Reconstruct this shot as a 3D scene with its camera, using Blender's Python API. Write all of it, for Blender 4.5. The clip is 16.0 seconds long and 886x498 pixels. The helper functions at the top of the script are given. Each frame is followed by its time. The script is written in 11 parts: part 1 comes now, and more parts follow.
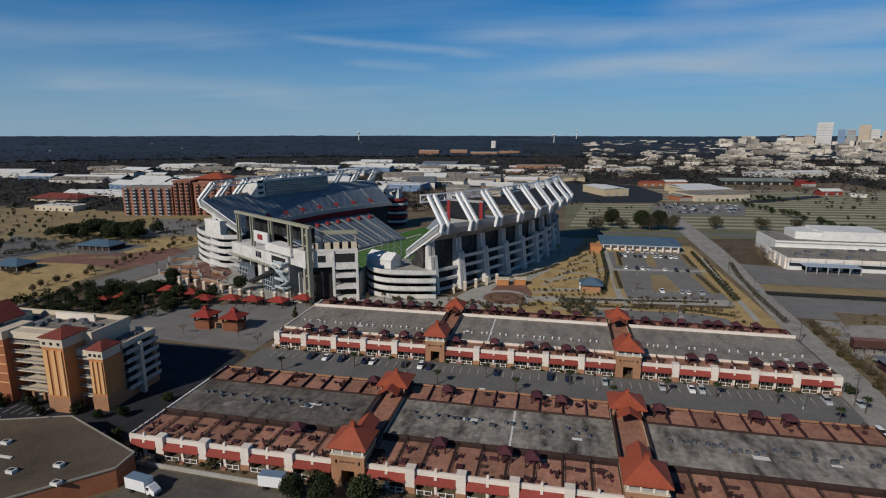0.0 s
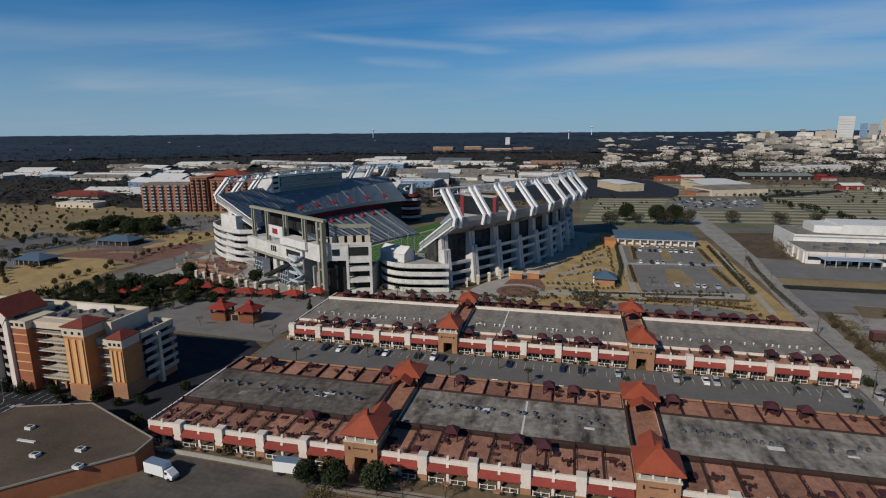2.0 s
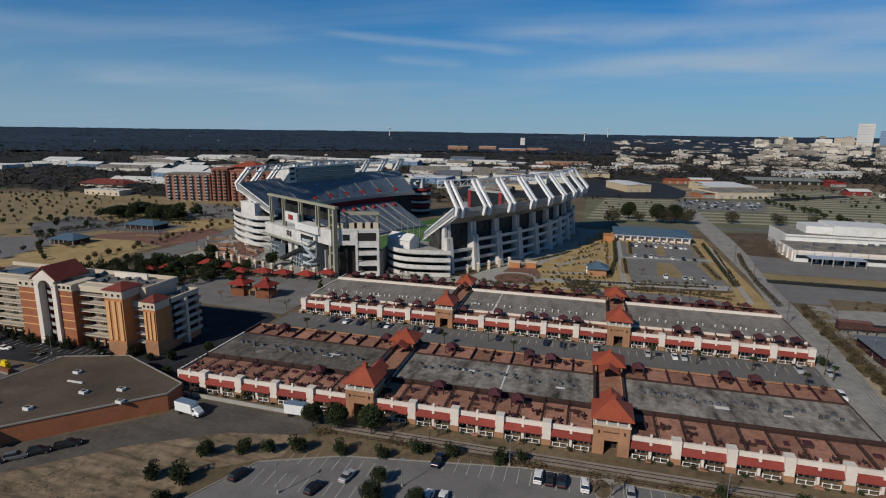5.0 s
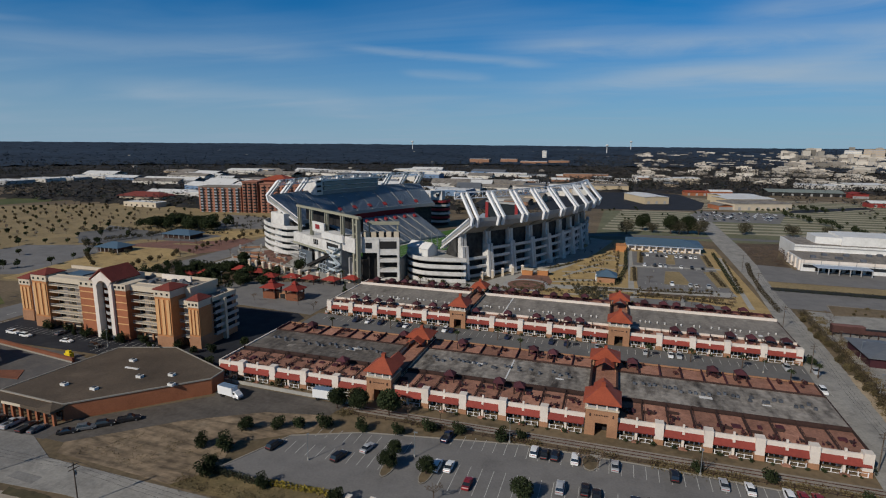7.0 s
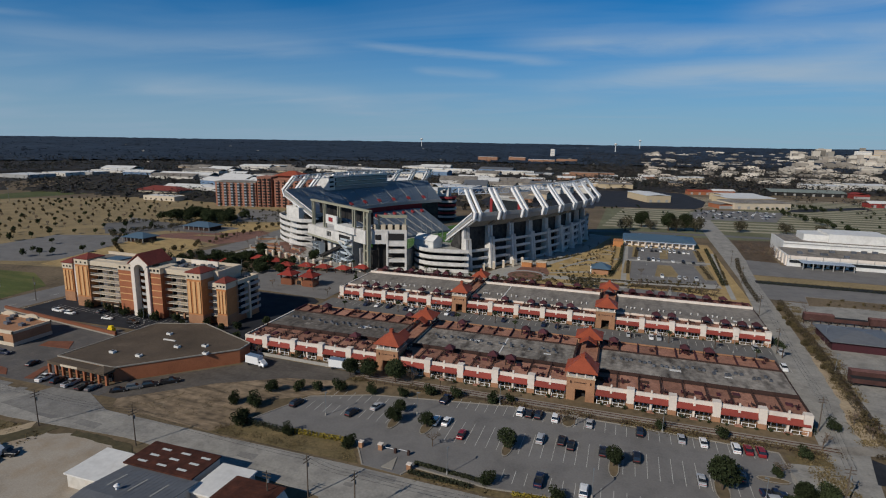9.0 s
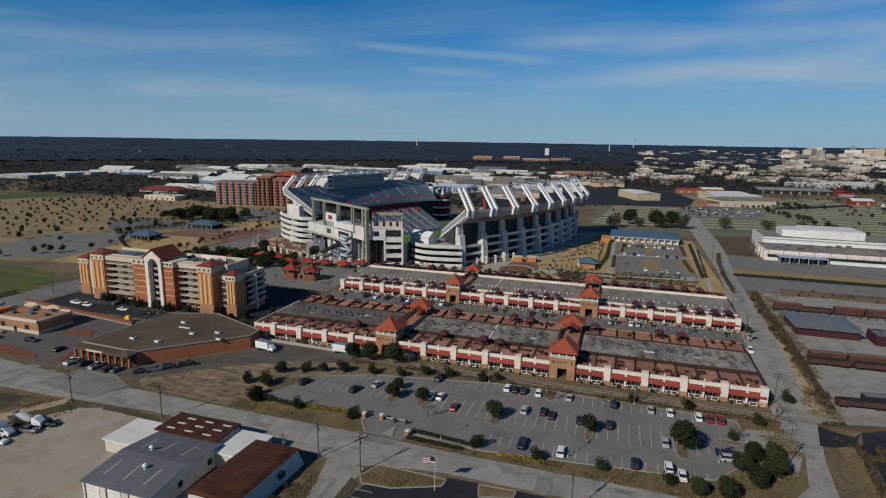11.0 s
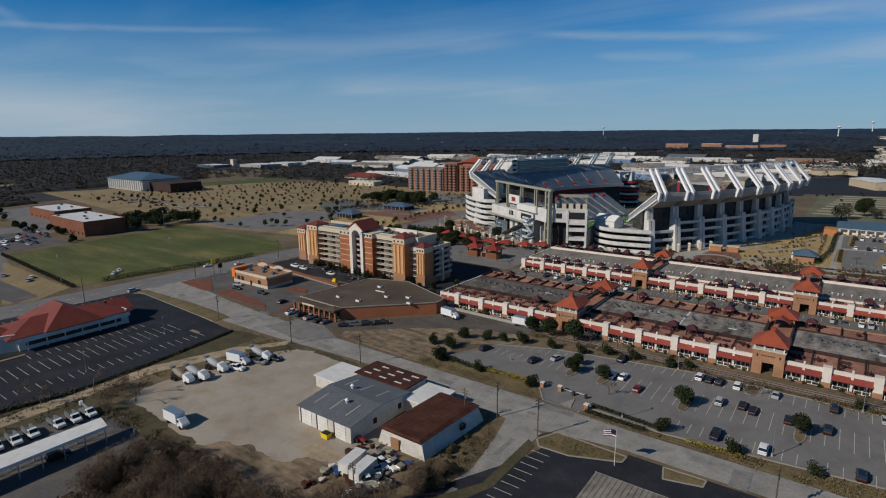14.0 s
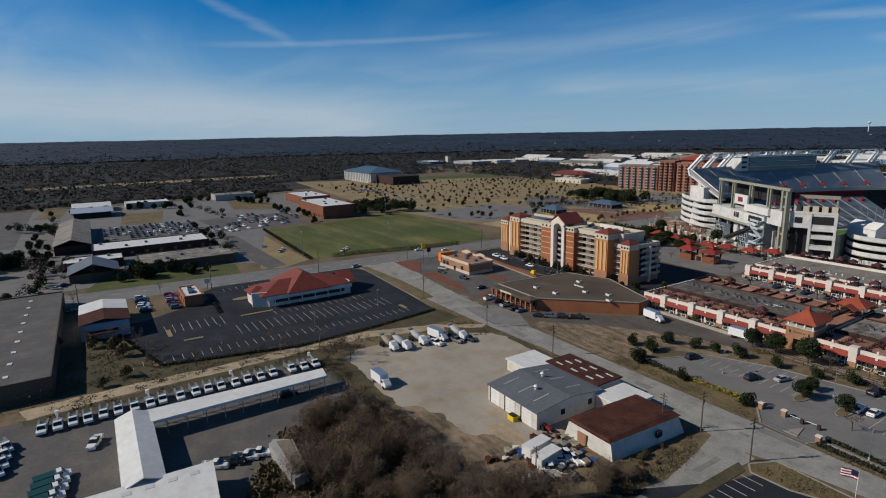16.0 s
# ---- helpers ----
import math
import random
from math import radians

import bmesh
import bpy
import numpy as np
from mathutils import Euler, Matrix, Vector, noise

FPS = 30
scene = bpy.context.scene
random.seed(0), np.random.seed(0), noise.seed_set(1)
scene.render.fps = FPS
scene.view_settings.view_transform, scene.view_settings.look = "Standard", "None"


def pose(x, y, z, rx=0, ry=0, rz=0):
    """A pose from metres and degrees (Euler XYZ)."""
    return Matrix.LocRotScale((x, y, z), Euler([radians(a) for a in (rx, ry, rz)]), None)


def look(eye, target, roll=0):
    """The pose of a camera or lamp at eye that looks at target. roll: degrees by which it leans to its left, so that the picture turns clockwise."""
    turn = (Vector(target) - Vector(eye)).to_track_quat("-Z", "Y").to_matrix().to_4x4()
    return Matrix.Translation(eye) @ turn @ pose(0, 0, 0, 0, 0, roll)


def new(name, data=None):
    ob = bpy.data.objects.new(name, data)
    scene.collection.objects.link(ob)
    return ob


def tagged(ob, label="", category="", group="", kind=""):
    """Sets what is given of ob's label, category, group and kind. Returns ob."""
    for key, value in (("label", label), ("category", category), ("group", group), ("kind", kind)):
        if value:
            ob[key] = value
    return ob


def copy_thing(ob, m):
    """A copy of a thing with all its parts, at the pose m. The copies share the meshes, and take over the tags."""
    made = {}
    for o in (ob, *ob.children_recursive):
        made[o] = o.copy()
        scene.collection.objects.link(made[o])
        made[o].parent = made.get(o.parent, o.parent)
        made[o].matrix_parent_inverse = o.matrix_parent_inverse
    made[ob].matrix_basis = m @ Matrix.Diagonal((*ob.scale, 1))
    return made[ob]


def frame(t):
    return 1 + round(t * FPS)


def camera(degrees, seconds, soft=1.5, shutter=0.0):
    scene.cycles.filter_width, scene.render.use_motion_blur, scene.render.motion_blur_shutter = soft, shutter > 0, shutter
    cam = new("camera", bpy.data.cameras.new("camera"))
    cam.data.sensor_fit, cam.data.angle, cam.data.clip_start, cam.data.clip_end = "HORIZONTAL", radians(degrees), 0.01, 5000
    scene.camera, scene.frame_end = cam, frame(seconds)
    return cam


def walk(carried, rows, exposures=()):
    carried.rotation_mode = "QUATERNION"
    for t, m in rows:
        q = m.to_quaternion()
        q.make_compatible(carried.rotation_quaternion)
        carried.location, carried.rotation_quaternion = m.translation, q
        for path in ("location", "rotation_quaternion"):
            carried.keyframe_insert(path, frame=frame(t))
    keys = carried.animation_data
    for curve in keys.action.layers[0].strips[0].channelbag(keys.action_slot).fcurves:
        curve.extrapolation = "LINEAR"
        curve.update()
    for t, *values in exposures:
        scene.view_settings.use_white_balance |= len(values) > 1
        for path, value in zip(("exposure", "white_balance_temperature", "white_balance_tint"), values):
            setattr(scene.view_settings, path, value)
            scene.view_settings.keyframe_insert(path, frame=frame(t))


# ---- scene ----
cam = camera(77.5, 16.0, soft=1.1)
PATH = [
    (0, (-13.661, 22.343, 76.004), (-14.065, 24.259, 75.594), -0.0),
    (0.5, (-13.439, 22.281, 75.307), (-13.863, 24.193, 74.9), -0.1),
    (1, (-13.462, 22.195, 74.727), (-13.935, 24.095, 74.322), -0.3),
    (1.5, (-13.652, 22.134, 74.607), (-14.107, 24.038, 74.198), -0.5),
    (2, (-12.892, 21.42, 74.383), (-13.346, 23.322, 73.964), -0.4),
    (2.5, (-12.017, 19.811, 74.195), (-12.469, 21.712, 73.768), -0.1),
    (3, (-10.785, 17.455, 73.929), (-11.239, 19.354, 73.495), 0.2),
    (5.3, (-1.76, 1.631, 72.672), (-2.272, 3.52, 72.26), 0.6),
    (5.5, (-1.199, 0.406, 72.765), (-1.721, 2.295, 72.365), 0.3),
    (6, (1.061, -4.07, 73.387), (0.51, -2.184, 73.011), 0.1),
    (6.5, (3.599, -8.732, 73.829), (3.027, -6.852, 73.459), 0.2),
    (7, (5.431, -13.134, 74.123), (4.847, -11.259, 73.745), 0.5),
    (7.5, (7.656, -17.663, 74.272), (7.06, -15.792, 73.892), 0.6),
    (8, (9.838, -22.693, 74.393), (9.233, -20.826, 74.009), 0.8),
    (8.5, (11.938, -27.688, 74.696), (11.325, -25.824, 74.309), 0.9),
    (10.8, (19.28, -47.488, 76.262), (18.68, -45.62, 75.875), 1.0),
    (11, (19.592, -48.223, 76.09), (18.995, -46.355, 75.701), 0.8),
    (11.5, (19.723, -50.047, 75.68), (19.134, -48.178, 75.279), 0.2),
    (12, (19.504, -50.956, 74.983), (18.891, -49.097, 74.572), -0.2),
    (12.5, (19.247, -51.085, 73.733), (18.555, -49.254, 73.324), -0.1),
    (13, (19.175, -51.031, 72.574), (18.327, -49.268, 72.162), -0.2),
    (13.5, (19.206, -50.951, 71.281), (18.197, -49.274, 70.866), -0.3),
    (14, (18.979, -50.594, 70.086), (17.816, -49.022, 69.667), -0.6),
    (14.5, (19.164, -50.498, 69.085), (17.854, -49.045, 68.667), -0.9),
    (15, (19.395, -50.47, 68.697), (17.951, -49.152, 68.276), -1.0),
    (15.5, (19.222, -49.969, 67.684), (17.656, -48.797, 67.268), -1.2),
    (16, (19.164, -49.642, 66.451), (17.509, -48.597, 66.041), -1.1),
]
walk(cam, [(t, look(eye, target, roll)) for t, eye, target, roll in PATH], [(0, -0.53, 6500, 10), (11, -0.5, 6500, 10), (13.5, -0.5, 6500, 10), (16, -0.36, 6500, 10)])

# ---- sky, sun and exposure ----
SUN_AZ, SUN_EL = radians(208.0), radians(33.5)     # clockwise from +y, where the sun stands
sun_way = Vector((math.sin(SUN_AZ) * math.cos(SUN_EL), math.cos(SUN_AZ) * math.cos(SUN_EL), math.sin(SUN_EL)))
world = bpy.data.worlds.new("sky")
scene.world = world
world.use_nodes = True
wn, wl = world.node_tree.nodes, world.node_tree.links
wn.clear()
w_out = wn.new("ShaderNodeOutputWorld")
w_bg = wn.new("ShaderNodeBackground")
w_bg.inputs["Strength"].default_value = 0.072
sky = wn.new("ShaderNodeTexSky")
sky.sky_type = "NISHITA"
sky.sun_disc = False
sky.sun_elevation, sky.sun_rotation = SUN_EL, SUN_AZ
sky.altitude, sky.air_density, sky.dust_density, sky.ozone_density = 60, 0.9, 0.0, 4.0
# thin cirrus: streaks on a flat layer high above
w_tc = wn.new("ShaderNodeTexCoord")
w_sep = wn.new("ShaderNodeSeparateXYZ")
wl.new(w_tc.outputs["Generated"], w_sep.inputs[0])
w_h = wn.new("ShaderNodeMath"); w_h.operation = "MAXIMUM"; w_h.inputs[1].default_value = 0.0
wl.new(w_sep.outputs["Z"], w_h.inputs[0])
w_h2 = wn.new("ShaderNodeMath"); w_h2.operation = "ADD"; w_h2.inputs[1].default_value = 0.066
wl.new(w_h.outputs[0], w_h2.inputs[0])
w_dx = wn.new("ShaderNodeMath"); w_dx.operation = "DIVIDE"
w_dy = wn.new("ShaderNodeMath"); w_dy.operation = "DIVIDE"
wl.new(w_sep.outputs["X"], w_dx.inputs[0]); wl.new(w_h2.outputs[0], w_dx.inputs[1])
wl.new(w_sep.outputs["Y"], w_dy.inputs[0]); wl.new(w_h2.outputs[0], w_dy.inputs[1])
w_com = wn.new("ShaderNodeCombineXYZ")
wl.new(w_dx.outputs[0], w_com.inputs["X"]); wl.new(w_dy.outputs[0], w_com.inputs["Y"])
w_map = wn.new("ShaderNodeMapping")
w_map.inputs["Rotation"].default_value = (0, 0, radians(-14))
w_map.inputs["Scale"].default_value = (0.2, 0.62, 1)
wl.new(w_com.outputs[0], w_map.inputs["Vector"])
w_n1 = wn.new("ShaderNodeTexNoise")
w_n1.inputs["Scale"].default_value = 1.0
w_n1.inputs["Detail"].default_value = 6
w_n1.inputs["Roughness"].default_value = 0.52
w_n1.inputs["Distortion"].default_value = 1.4
wl.new(w_map.outputs[0], w_n1.inputs["Vector"])
w_r1 = wn.new("ShaderNodeMapRange")
w_r1.inputs["From Min"].default_value, w_r1.inputs["From Max"].default_value = 0.42, 0.72
w_r1.inputs["To Min"].default_value, w_r1.inputs["To Max"].default_value = 0.0, 0.6
wl.new(w_n1.outputs["Fac"], w_r1.inputs["Value"])
w_mix = wn.new("ShaderNodeMix"); w_mix.data_type = "RGBA"
w_mix.inputs[7].default_value = (5.7, 8.1, 10.5, 1)
w_hsv = wn.new("ShaderNodeHueSaturation")
w_hsv.inputs["Saturation"].default_value = 1.1
w_hsv.inputs["Value"].default_value = 0.95
w_tint = wn.new("ShaderNodeVectorMath"); w_tint.operation = "MULTIPLY"
w_tint.inputs[1].default_value = (0.2, 0.94, 1.45)
wl.new(sky.outputs[0], w_tint.inputs[0])
wl.new(w_tint.outputs[0], w_hsv.inputs["Color"])
# broad banks gather the streaks
w_n2 = wn.new("ShaderNodeTexNoise")
w_n2.inputs["Scale"].default_value = 0.32
w_n2.inputs["Detail"].default_value = 3
w_off = wn.new("ShaderNodeVectorMath"); w_off.operation = "ADD"
w_off.inputs[1].default_value = (3.1, 7.4, 2.0)
wl.new(w_com.outputs[0], w_off.inputs[0]); wl.new(w_off.outputs[0], w_n2.inputs["Vector"])
w_r2 = wn.new("ShaderNodeMapRange")
w_r2.inputs["From Min"].default_value, w_r2.inputs["From Max"].default_value = 0.4, 0.62
w_r2.inputs["To Min"].default_value, w_r2.inputs["To Max"].default_value = 0.18, 1.0
wl.new(w_n2.outputs["Fac"], w_r2.inputs["Value"])
w_mul = wn.new("ShaderNodeMath"); w_mul.operation = "MULTIPLY"
wl.new(w_r1.outputs[0], w_mul.inputs[0]); wl.new(w_r2.outputs[0], w_mul.inputs[1])
wl.new(w_mul.outputs[0], w_mix.inputs[0])
wl.new(w_hsv.outputs[0], w_mix.inputs[6])
# pale haze towards the horizon
w_hz = wn.new("ShaderNodeMapRange"); w_hz.interpolation_type = "SMOOTHSTEP"
w_hz.inputs["From Min"].default_value, w_hz.inputs["From Max"].default_value = -0.02, 0.23
w_hz.inputs["To Min"].default_value, w_hz.inputs["To Max"].default_value = 0.85, 0.0
wl.new(w_sep.outputs["Z"], w_hz.inputs["Value"])
w_mix2 = wn.new("ShaderNodeMix"); w_mix2.data_type = "RGBA"
w_mix2.inputs[7].default_value = (5.3, 7.3, 9.6, 1)
wl.new(w_hz.outputs[0], w_mix2.inputs[0]); wl.new(w_mix.outputs[2], w_mix2.inputs[6])
# long cirrus streaks and banks, each along a line of bearing and height in degrees
def w_math(op, a, b=None, c=None):
    m = wn.new("ShaderNodeMath"); m.operation = op
    for k, q in enumerate((a, b, c)):
        if q is None:
            continue
        if isinstance(q, (int, float)):
            m.inputs[k].default_value = q
        else:
            wl.new(q, m.inputs[k])
    return m.outputs[0]


w_az = w_math("MULTIPLY", w_math("ARCTAN2", w_sep.outputs["X"], w_sep.outputs["Y"]), 57.2958)
w_el = w_math("MULTIPLY", w_math("ARCSINE", w_sep.outputs["Z"]), 57.2958)
w_fray = wn.new("ShaderNodeTexNoise")
w_fray.inputs["Scale"].default_value = 1.0
w_fray.inputs["Detail"].default_value = 7
w_fray.inputs["Roughness"].default_value = 0.6
w_fray.inputs["Distortion"].default_value = 0.8
w_pos = wn.new("ShaderNodeCombineXYZ")
wl.new(w_math("MULTIPLY", w_az, 0.09), w_pos.inputs["X"]); wl.new(w_math("MULTIPLY", w_el, 0.55), w_pos.inputs["Y"])
wl.new(w_pos.outputs[0], w_fray.inputs["Vector"])
w_bend = w_math("MULTIPLY", w_math("SUBTRACT", w_fray.outputs["Fac"], 0.5), 1.6)
w_sum = None
for a0, e0, a1, e1, wide, amount in ((-29, 9.1, -5, 7.5, 0.6, 0.3), (-22, 6.9, -12, 6.3, 0.6, 0.2), (-15, 9.5, 40, 8.8, 1.7, 0.42), (-12, 5.0, 40, 9.0, 1.4, 0.34), (-4, 6.2, 42, 5.0, 1.8, 0.3), (6, 11.2, 44, 11.6, 1.6, 0.42),
        (-60, 7.6, -26, 8.6, 1.6, 0.2), (-82, 8.2, -50, 9.4, 0.4, 0.2), (-80.5, 12.6, -71.2, 8.5, 0.8, 0.2), (-122, 5.4, -56, 0.4, 4.0, 0.85), (-50, 4.6, -24, 4.0, 1.4, 0.22)):
    slope = (e1 - e0) / (a1 - a0)
    off = w_math("ABSOLUTE", w_math("SUBTRACT", w_math("ADD", w_el, w_math("MULTIPLY", w_bend, min(wide, 1.0))), w_math("MULTIPLY_ADD", w_az, slope, e0 - slope * a0)))
    band = wn.new("ShaderNodeMapRange"); band.interpolation_type = "SMOOTHSTEP"
    band.inputs["From Min"].default_value, band.inputs["From Max"].default_value = 0.0, wide
    band.inputs["To Min"].default_value, band.inputs["To Max"].default_value = amount, 0.0
    wl.new(off, band.inputs["Value"])
    reach = wn.new("ShaderNodeMapRange"); reach.interpolation_type = "SMOOTHSTEP"
    reach.inputs["From Min"].default_value, reach.inputs["From Max"].default_value = 0.55, 1.05
    reach.inputs["To Min"].default_value, reach.inputs["To Max"].default_value = 1.0, 0.0
    wl.new(w_math("ABSOLUTE", w_math("MULTIPLY_ADD", w_az, 2 / (a1 - a0), -(a0 + a1) / (a1 - a0))), reach.inputs["Value"])
    one = w_math("MULTIPLY", band.outputs[0], reach.outputs[0])
    w_sum = one if w_sum is None else w_math("ADD", w_sum, one)
w_thin = w_math("MULTIPLY_ADD", w_fray.outputs["Fac"], 1.6, 0.2)
w_veil = w_math("MINIMUM", w_math("MULTIPLY", w_sum, w_thin), 0.85)
w_mix3 = wn.new("ShaderNodeMix"); w_mix3.data_type = "RGBA"
w_mix3.inputs[7].default_value = (7.2, 8.9, 10.6, 1)
wl.new(w_veil, w_mix3.inputs[0]); wl.new(w_mix2.outputs[2], w_mix3.inputs[6])
# the clear sky deepens towards the zenith
w_zen = wn.new("ShaderNodeMapRange"); w_zen.interpolation_type = "SMOOTHSTEP"
w_zen.inputs["From Min"].default_value, w_zen.inputs["From Max"].default_value = 0.2, 0.8
w_zen.inputs["To Min"].default_value, w_zen.inputs["To Max"].default_value = 1.0, 0.5
wl.new(w_sep.outputs["Z"], w_zen.inputs["Value"])
w_deep = wn.new("ShaderNodeVectorMath"); w_deep.operation = "SCALE"
wl.new(w_mix3.outputs[2], w_deep.inputs[0]); wl.new(w_zen.outputs[0], w_deep.inputs["Scale"])
wl.new(w_deep.outputs[0], w_bg.inputs["Color"])
wl.new(w_bg.outputs[0], w_out.inputs["Surface"])

sun = new("sun", bpy.data.lights.new("sun", "SUN"))
sun.data.energy = 4.7
sun.data.angle = radians(0.5)
sun.data.color = (1.0, 0.93, 0.82)
sun.matrix_world = look(sun_way * 300, (0, 0, 0))

# ---- materials ----
MATS = {}


def mat(name, color, rough=0.85, metal=0.0, var=0.18, fine=1.5, large=0.06, stain=None, stain_amount=0.0, bump=0.15, rnd=0.0, island=0.0, spec=0.3, streak=None, blot=None):
    """A surface with grain at a fine scale, blotches at a large one, and stains of another colour. Sizes in cycles a metre."""
    m = bpy.data.materials.new(name)
    MATS[name] = m
    m.use_nodes = True
    n, l = m.node_tree.nodes, m.node_tree.links
    b = n["Principled BSDF"]
    b.inputs["Roughness"].default_value, b.inputs["Metallic"].default_value = rough, metal
    b.inputs["Specular IOR Level"].default_value = spec
    geo = n.new("ShaderNodeNewGeometry")
    n1 = n.new("ShaderNodeTexNoise"); n1.inputs["Scale"].default_value = fine; n1.inputs["Detail"].default_value = 5
    n2 = n.new("ShaderNodeTexNoise"); n2.inputs["Scale"].default_value = large; n2.inputs["Detail"].default_value = 4
    l.new(geo.outputs["Position"], n1.inputs["Vector"]); l.new(geo.outputs["Position"], n2.inputs["Vector"])
    add = n.new("ShaderNodeMath"); add.operation = "ADD"
    l.new(n1.outputs["Fac"], add.inputs[0]); l.new(n2.outputs["Fac"], add.inputs[1])
    rng = n.new("ShaderNodeMapRange")
    rng.inputs["From Min"].default_value, rng.inputs["From Max"].default_value = 0.65, 1.35
    rng.inputs["To Min"].default_value, rng.inputs["To Max"].default_value = 1 - var, 1 + var
    l.new(add.outputs[0], rng.inputs["Value"])
    value = rng.outputs[0]
    for amount, node, out in ((rnd, "ShaderNodeObjectInfo", "Random"), (island, "ShaderNodeNewGeometry", "Random Per Island")):
        if amount:
            inf = n.new(node)
            r = n.new("ShaderNodeMapRange")
            r.inputs["To Min"].default_value, r.inputs["To Max"].default_value = 1 - amount, 1 + amount
            l.new(inf.outputs[out], r.inputs["Value"])
            mul = n.new("ShaderNodeMath"); mul.operation = "MULTIPLY"
            l.new(value, mul.inputs[0]); l.new(r.outputs[0], mul.inputs[1])
            value = mul.outputs[0]
    base = n.new("ShaderNodeRGB"); base.outputs[0].default_value = (*color, 1)
    col = base.outputs[0]
    if stain:
        n3 = n.new("ShaderNodeTexNoise"); n3.inputs["Scale"].default_value = large * 2.3; n3.inputs["Detail"].default_value = 8
        n3.inputs["Roughness"].default_value = 0.65
        if streak:
            st = n.new("ShaderNodeVectorMath"); st.operation = "MULTIPLY"
            st.inputs[1].default_value = streak
            l.new(geo.outputs["Position"], st.inputs[0]); l.new(st.outputs[0], n3.inputs["Vector"])
        else:
            l.new(geo.outputs["Position"], n3.inputs["Vector"])
        sr = n.new("ShaderNodeMapRange")
        sr.inputs["From Min"].default_value, sr.inputs["From Max"].default_value = 0.45, 0.68
        sr.inputs["To Max"].default_value = stain_amount
        l.new(n3.outputs["Fac"], sr.inputs["Value"])
        mx = n.new("ShaderNodeMix"); mx.data_type = "RGBA"
        mx.inputs[7].default_value = (*stain, 1)
        l.new(sr.outputs[0], mx.inputs[0]); l.new(col, mx.inputs[6])
        col = mx.outputs[2]
    if blot:
        n4 = n.new("ShaderNodeTexNoise"); n4.inputs["Scale"].default_value = blot[2]; n4.inputs["Detail"].default_value = 9
        n4.inputs["Roughness"].default_value = 0.72
        l.new(geo.outputs["Position"], n4.inputs["Vector"])
        br = n.new("ShaderNodeMapRange")
        br.inputs["From Min"].default_value, br.inputs["From Max"].default_value = 0.56, 0.7
        br.inputs["To Max"].default_value = blot[1]
        l.new(n4.outputs["Fac"], br.inputs["Value"])
        mb_ = n.new("ShaderNodeMix"); mb_.data_type = "RGBA"
        mb_.inputs[7].default_value = (*blot[0], 1)
        l.new(br.outputs[0], mb_.inputs[0]); l.new(col, mb_.inputs[6])
        col = mb_.outputs[2]
    sc = n.new("ShaderNodeVectorMath"); sc.operation = "SCALE"
    l.new(col, sc.inputs[0]); l.new(value, sc.inputs["Scale"])
    l.new(sc.outputs[0], b.inputs["Base Color"])
    if bump:
        bp = n.new("ShaderNodeBump"); bp.inputs["Strength"].default_value = bump; bp.inputs["Distance"].default_value = 0.1
        l.new(n1.outputs["Fac"], bp.inputs["Height"]); l.new(bp.outputs[0], b.inputs["Normal"])
    return m


M_GROUND = mat("dry_earth", (0.16, 0.118, 0.07), var=0.4, fine=0.6, large=0.03, stain=(0.095, 0.075, 0.042), stain_amount=0.85)
M_STRAW = mat("straw_grass", (0.4, 0.285, 0.125), var=0.25, fine=0.9, large=0.09, stain=(0.26, 0.175, 0.08), stain_amount=0.6)
M_DIRT = mat("rutted_dirt", (0.24, 0.178, 0.115), var=0.45, fine=0.45, large=0.09, stain=(0.06, 0.046, 0.03), stain_amount=1.0, bump=0.4, streak=(0.5, 2.2, 1.0), blot=((0.36, 0.29, 0.2), 0.5, 0.14))
M_WEED = mat("winter_weeds", (0.13, 0.1, 0.05), var=0.3, fine=1.5, large=0.2, island=0.45, bump=0)
M_FADED = mat("faded_skylight", (0.34, 0.33, 0.3), rough=0.6, var=0.2)
M_PATCH = mat("asphalt_patch", (0.215, 0.206, 0.19), var=0.25, fine=2.0, large=0.3, stain=(0.16, 0.152, 0.14), stain_amount=0.6)
M_FARTOWN = mat("far_town_walls", (0.44, 0.4, 0.34), var=0.15, fine=0.05, large=0.004, stain=(0.3, 0.24, 0.19), stain_amount=0.6, island=0.55, bump=0)
# far ground near black, close to the crowns so gaps don't stand out
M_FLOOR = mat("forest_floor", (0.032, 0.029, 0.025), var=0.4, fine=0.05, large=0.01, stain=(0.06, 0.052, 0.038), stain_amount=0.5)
M_BALLAST = mat("pale_ballast", (0.27, 0.245, 0.21), var=0.25, fine=2.5, large=0.2, stain=(0.17, 0.15, 0.12), stain_amount=0.5)
M_TRAILER = mat("dull_maroon_steel", (0.075, 0.035, 0.03), var=0.35, fine=1.0, large=0.2)
M_PRACTICE = mat("practice_turf", (0.072, 0.088, 0.02), var=0.25, fine=0.8, large=0.03, stain=(0.2, 0.17, 0.06), stain_amount=0.8, streak=(0.22, 1.0, 1.0))
M_WOODPINE = mat("woodland_pine", (0.026, 0.031, 0.022), var=0.3, fine=0.1, large=0.01, island=0.3, bump=0)
M_DRYGRASS = mat("dry_grass", (0.265, 0.198, 0.1), var=0.3, fine=0.7, large=0.05, stain=(0.2, 0.16, 0.08), stain_amount=0.5)
M_LAWN = mat("lawn", (0.135, 0.105, 0.05), var=0.4, fine=1.2, large=0.08, stain=(0.23, 0.165, 0.08), stain_amount=0.7)
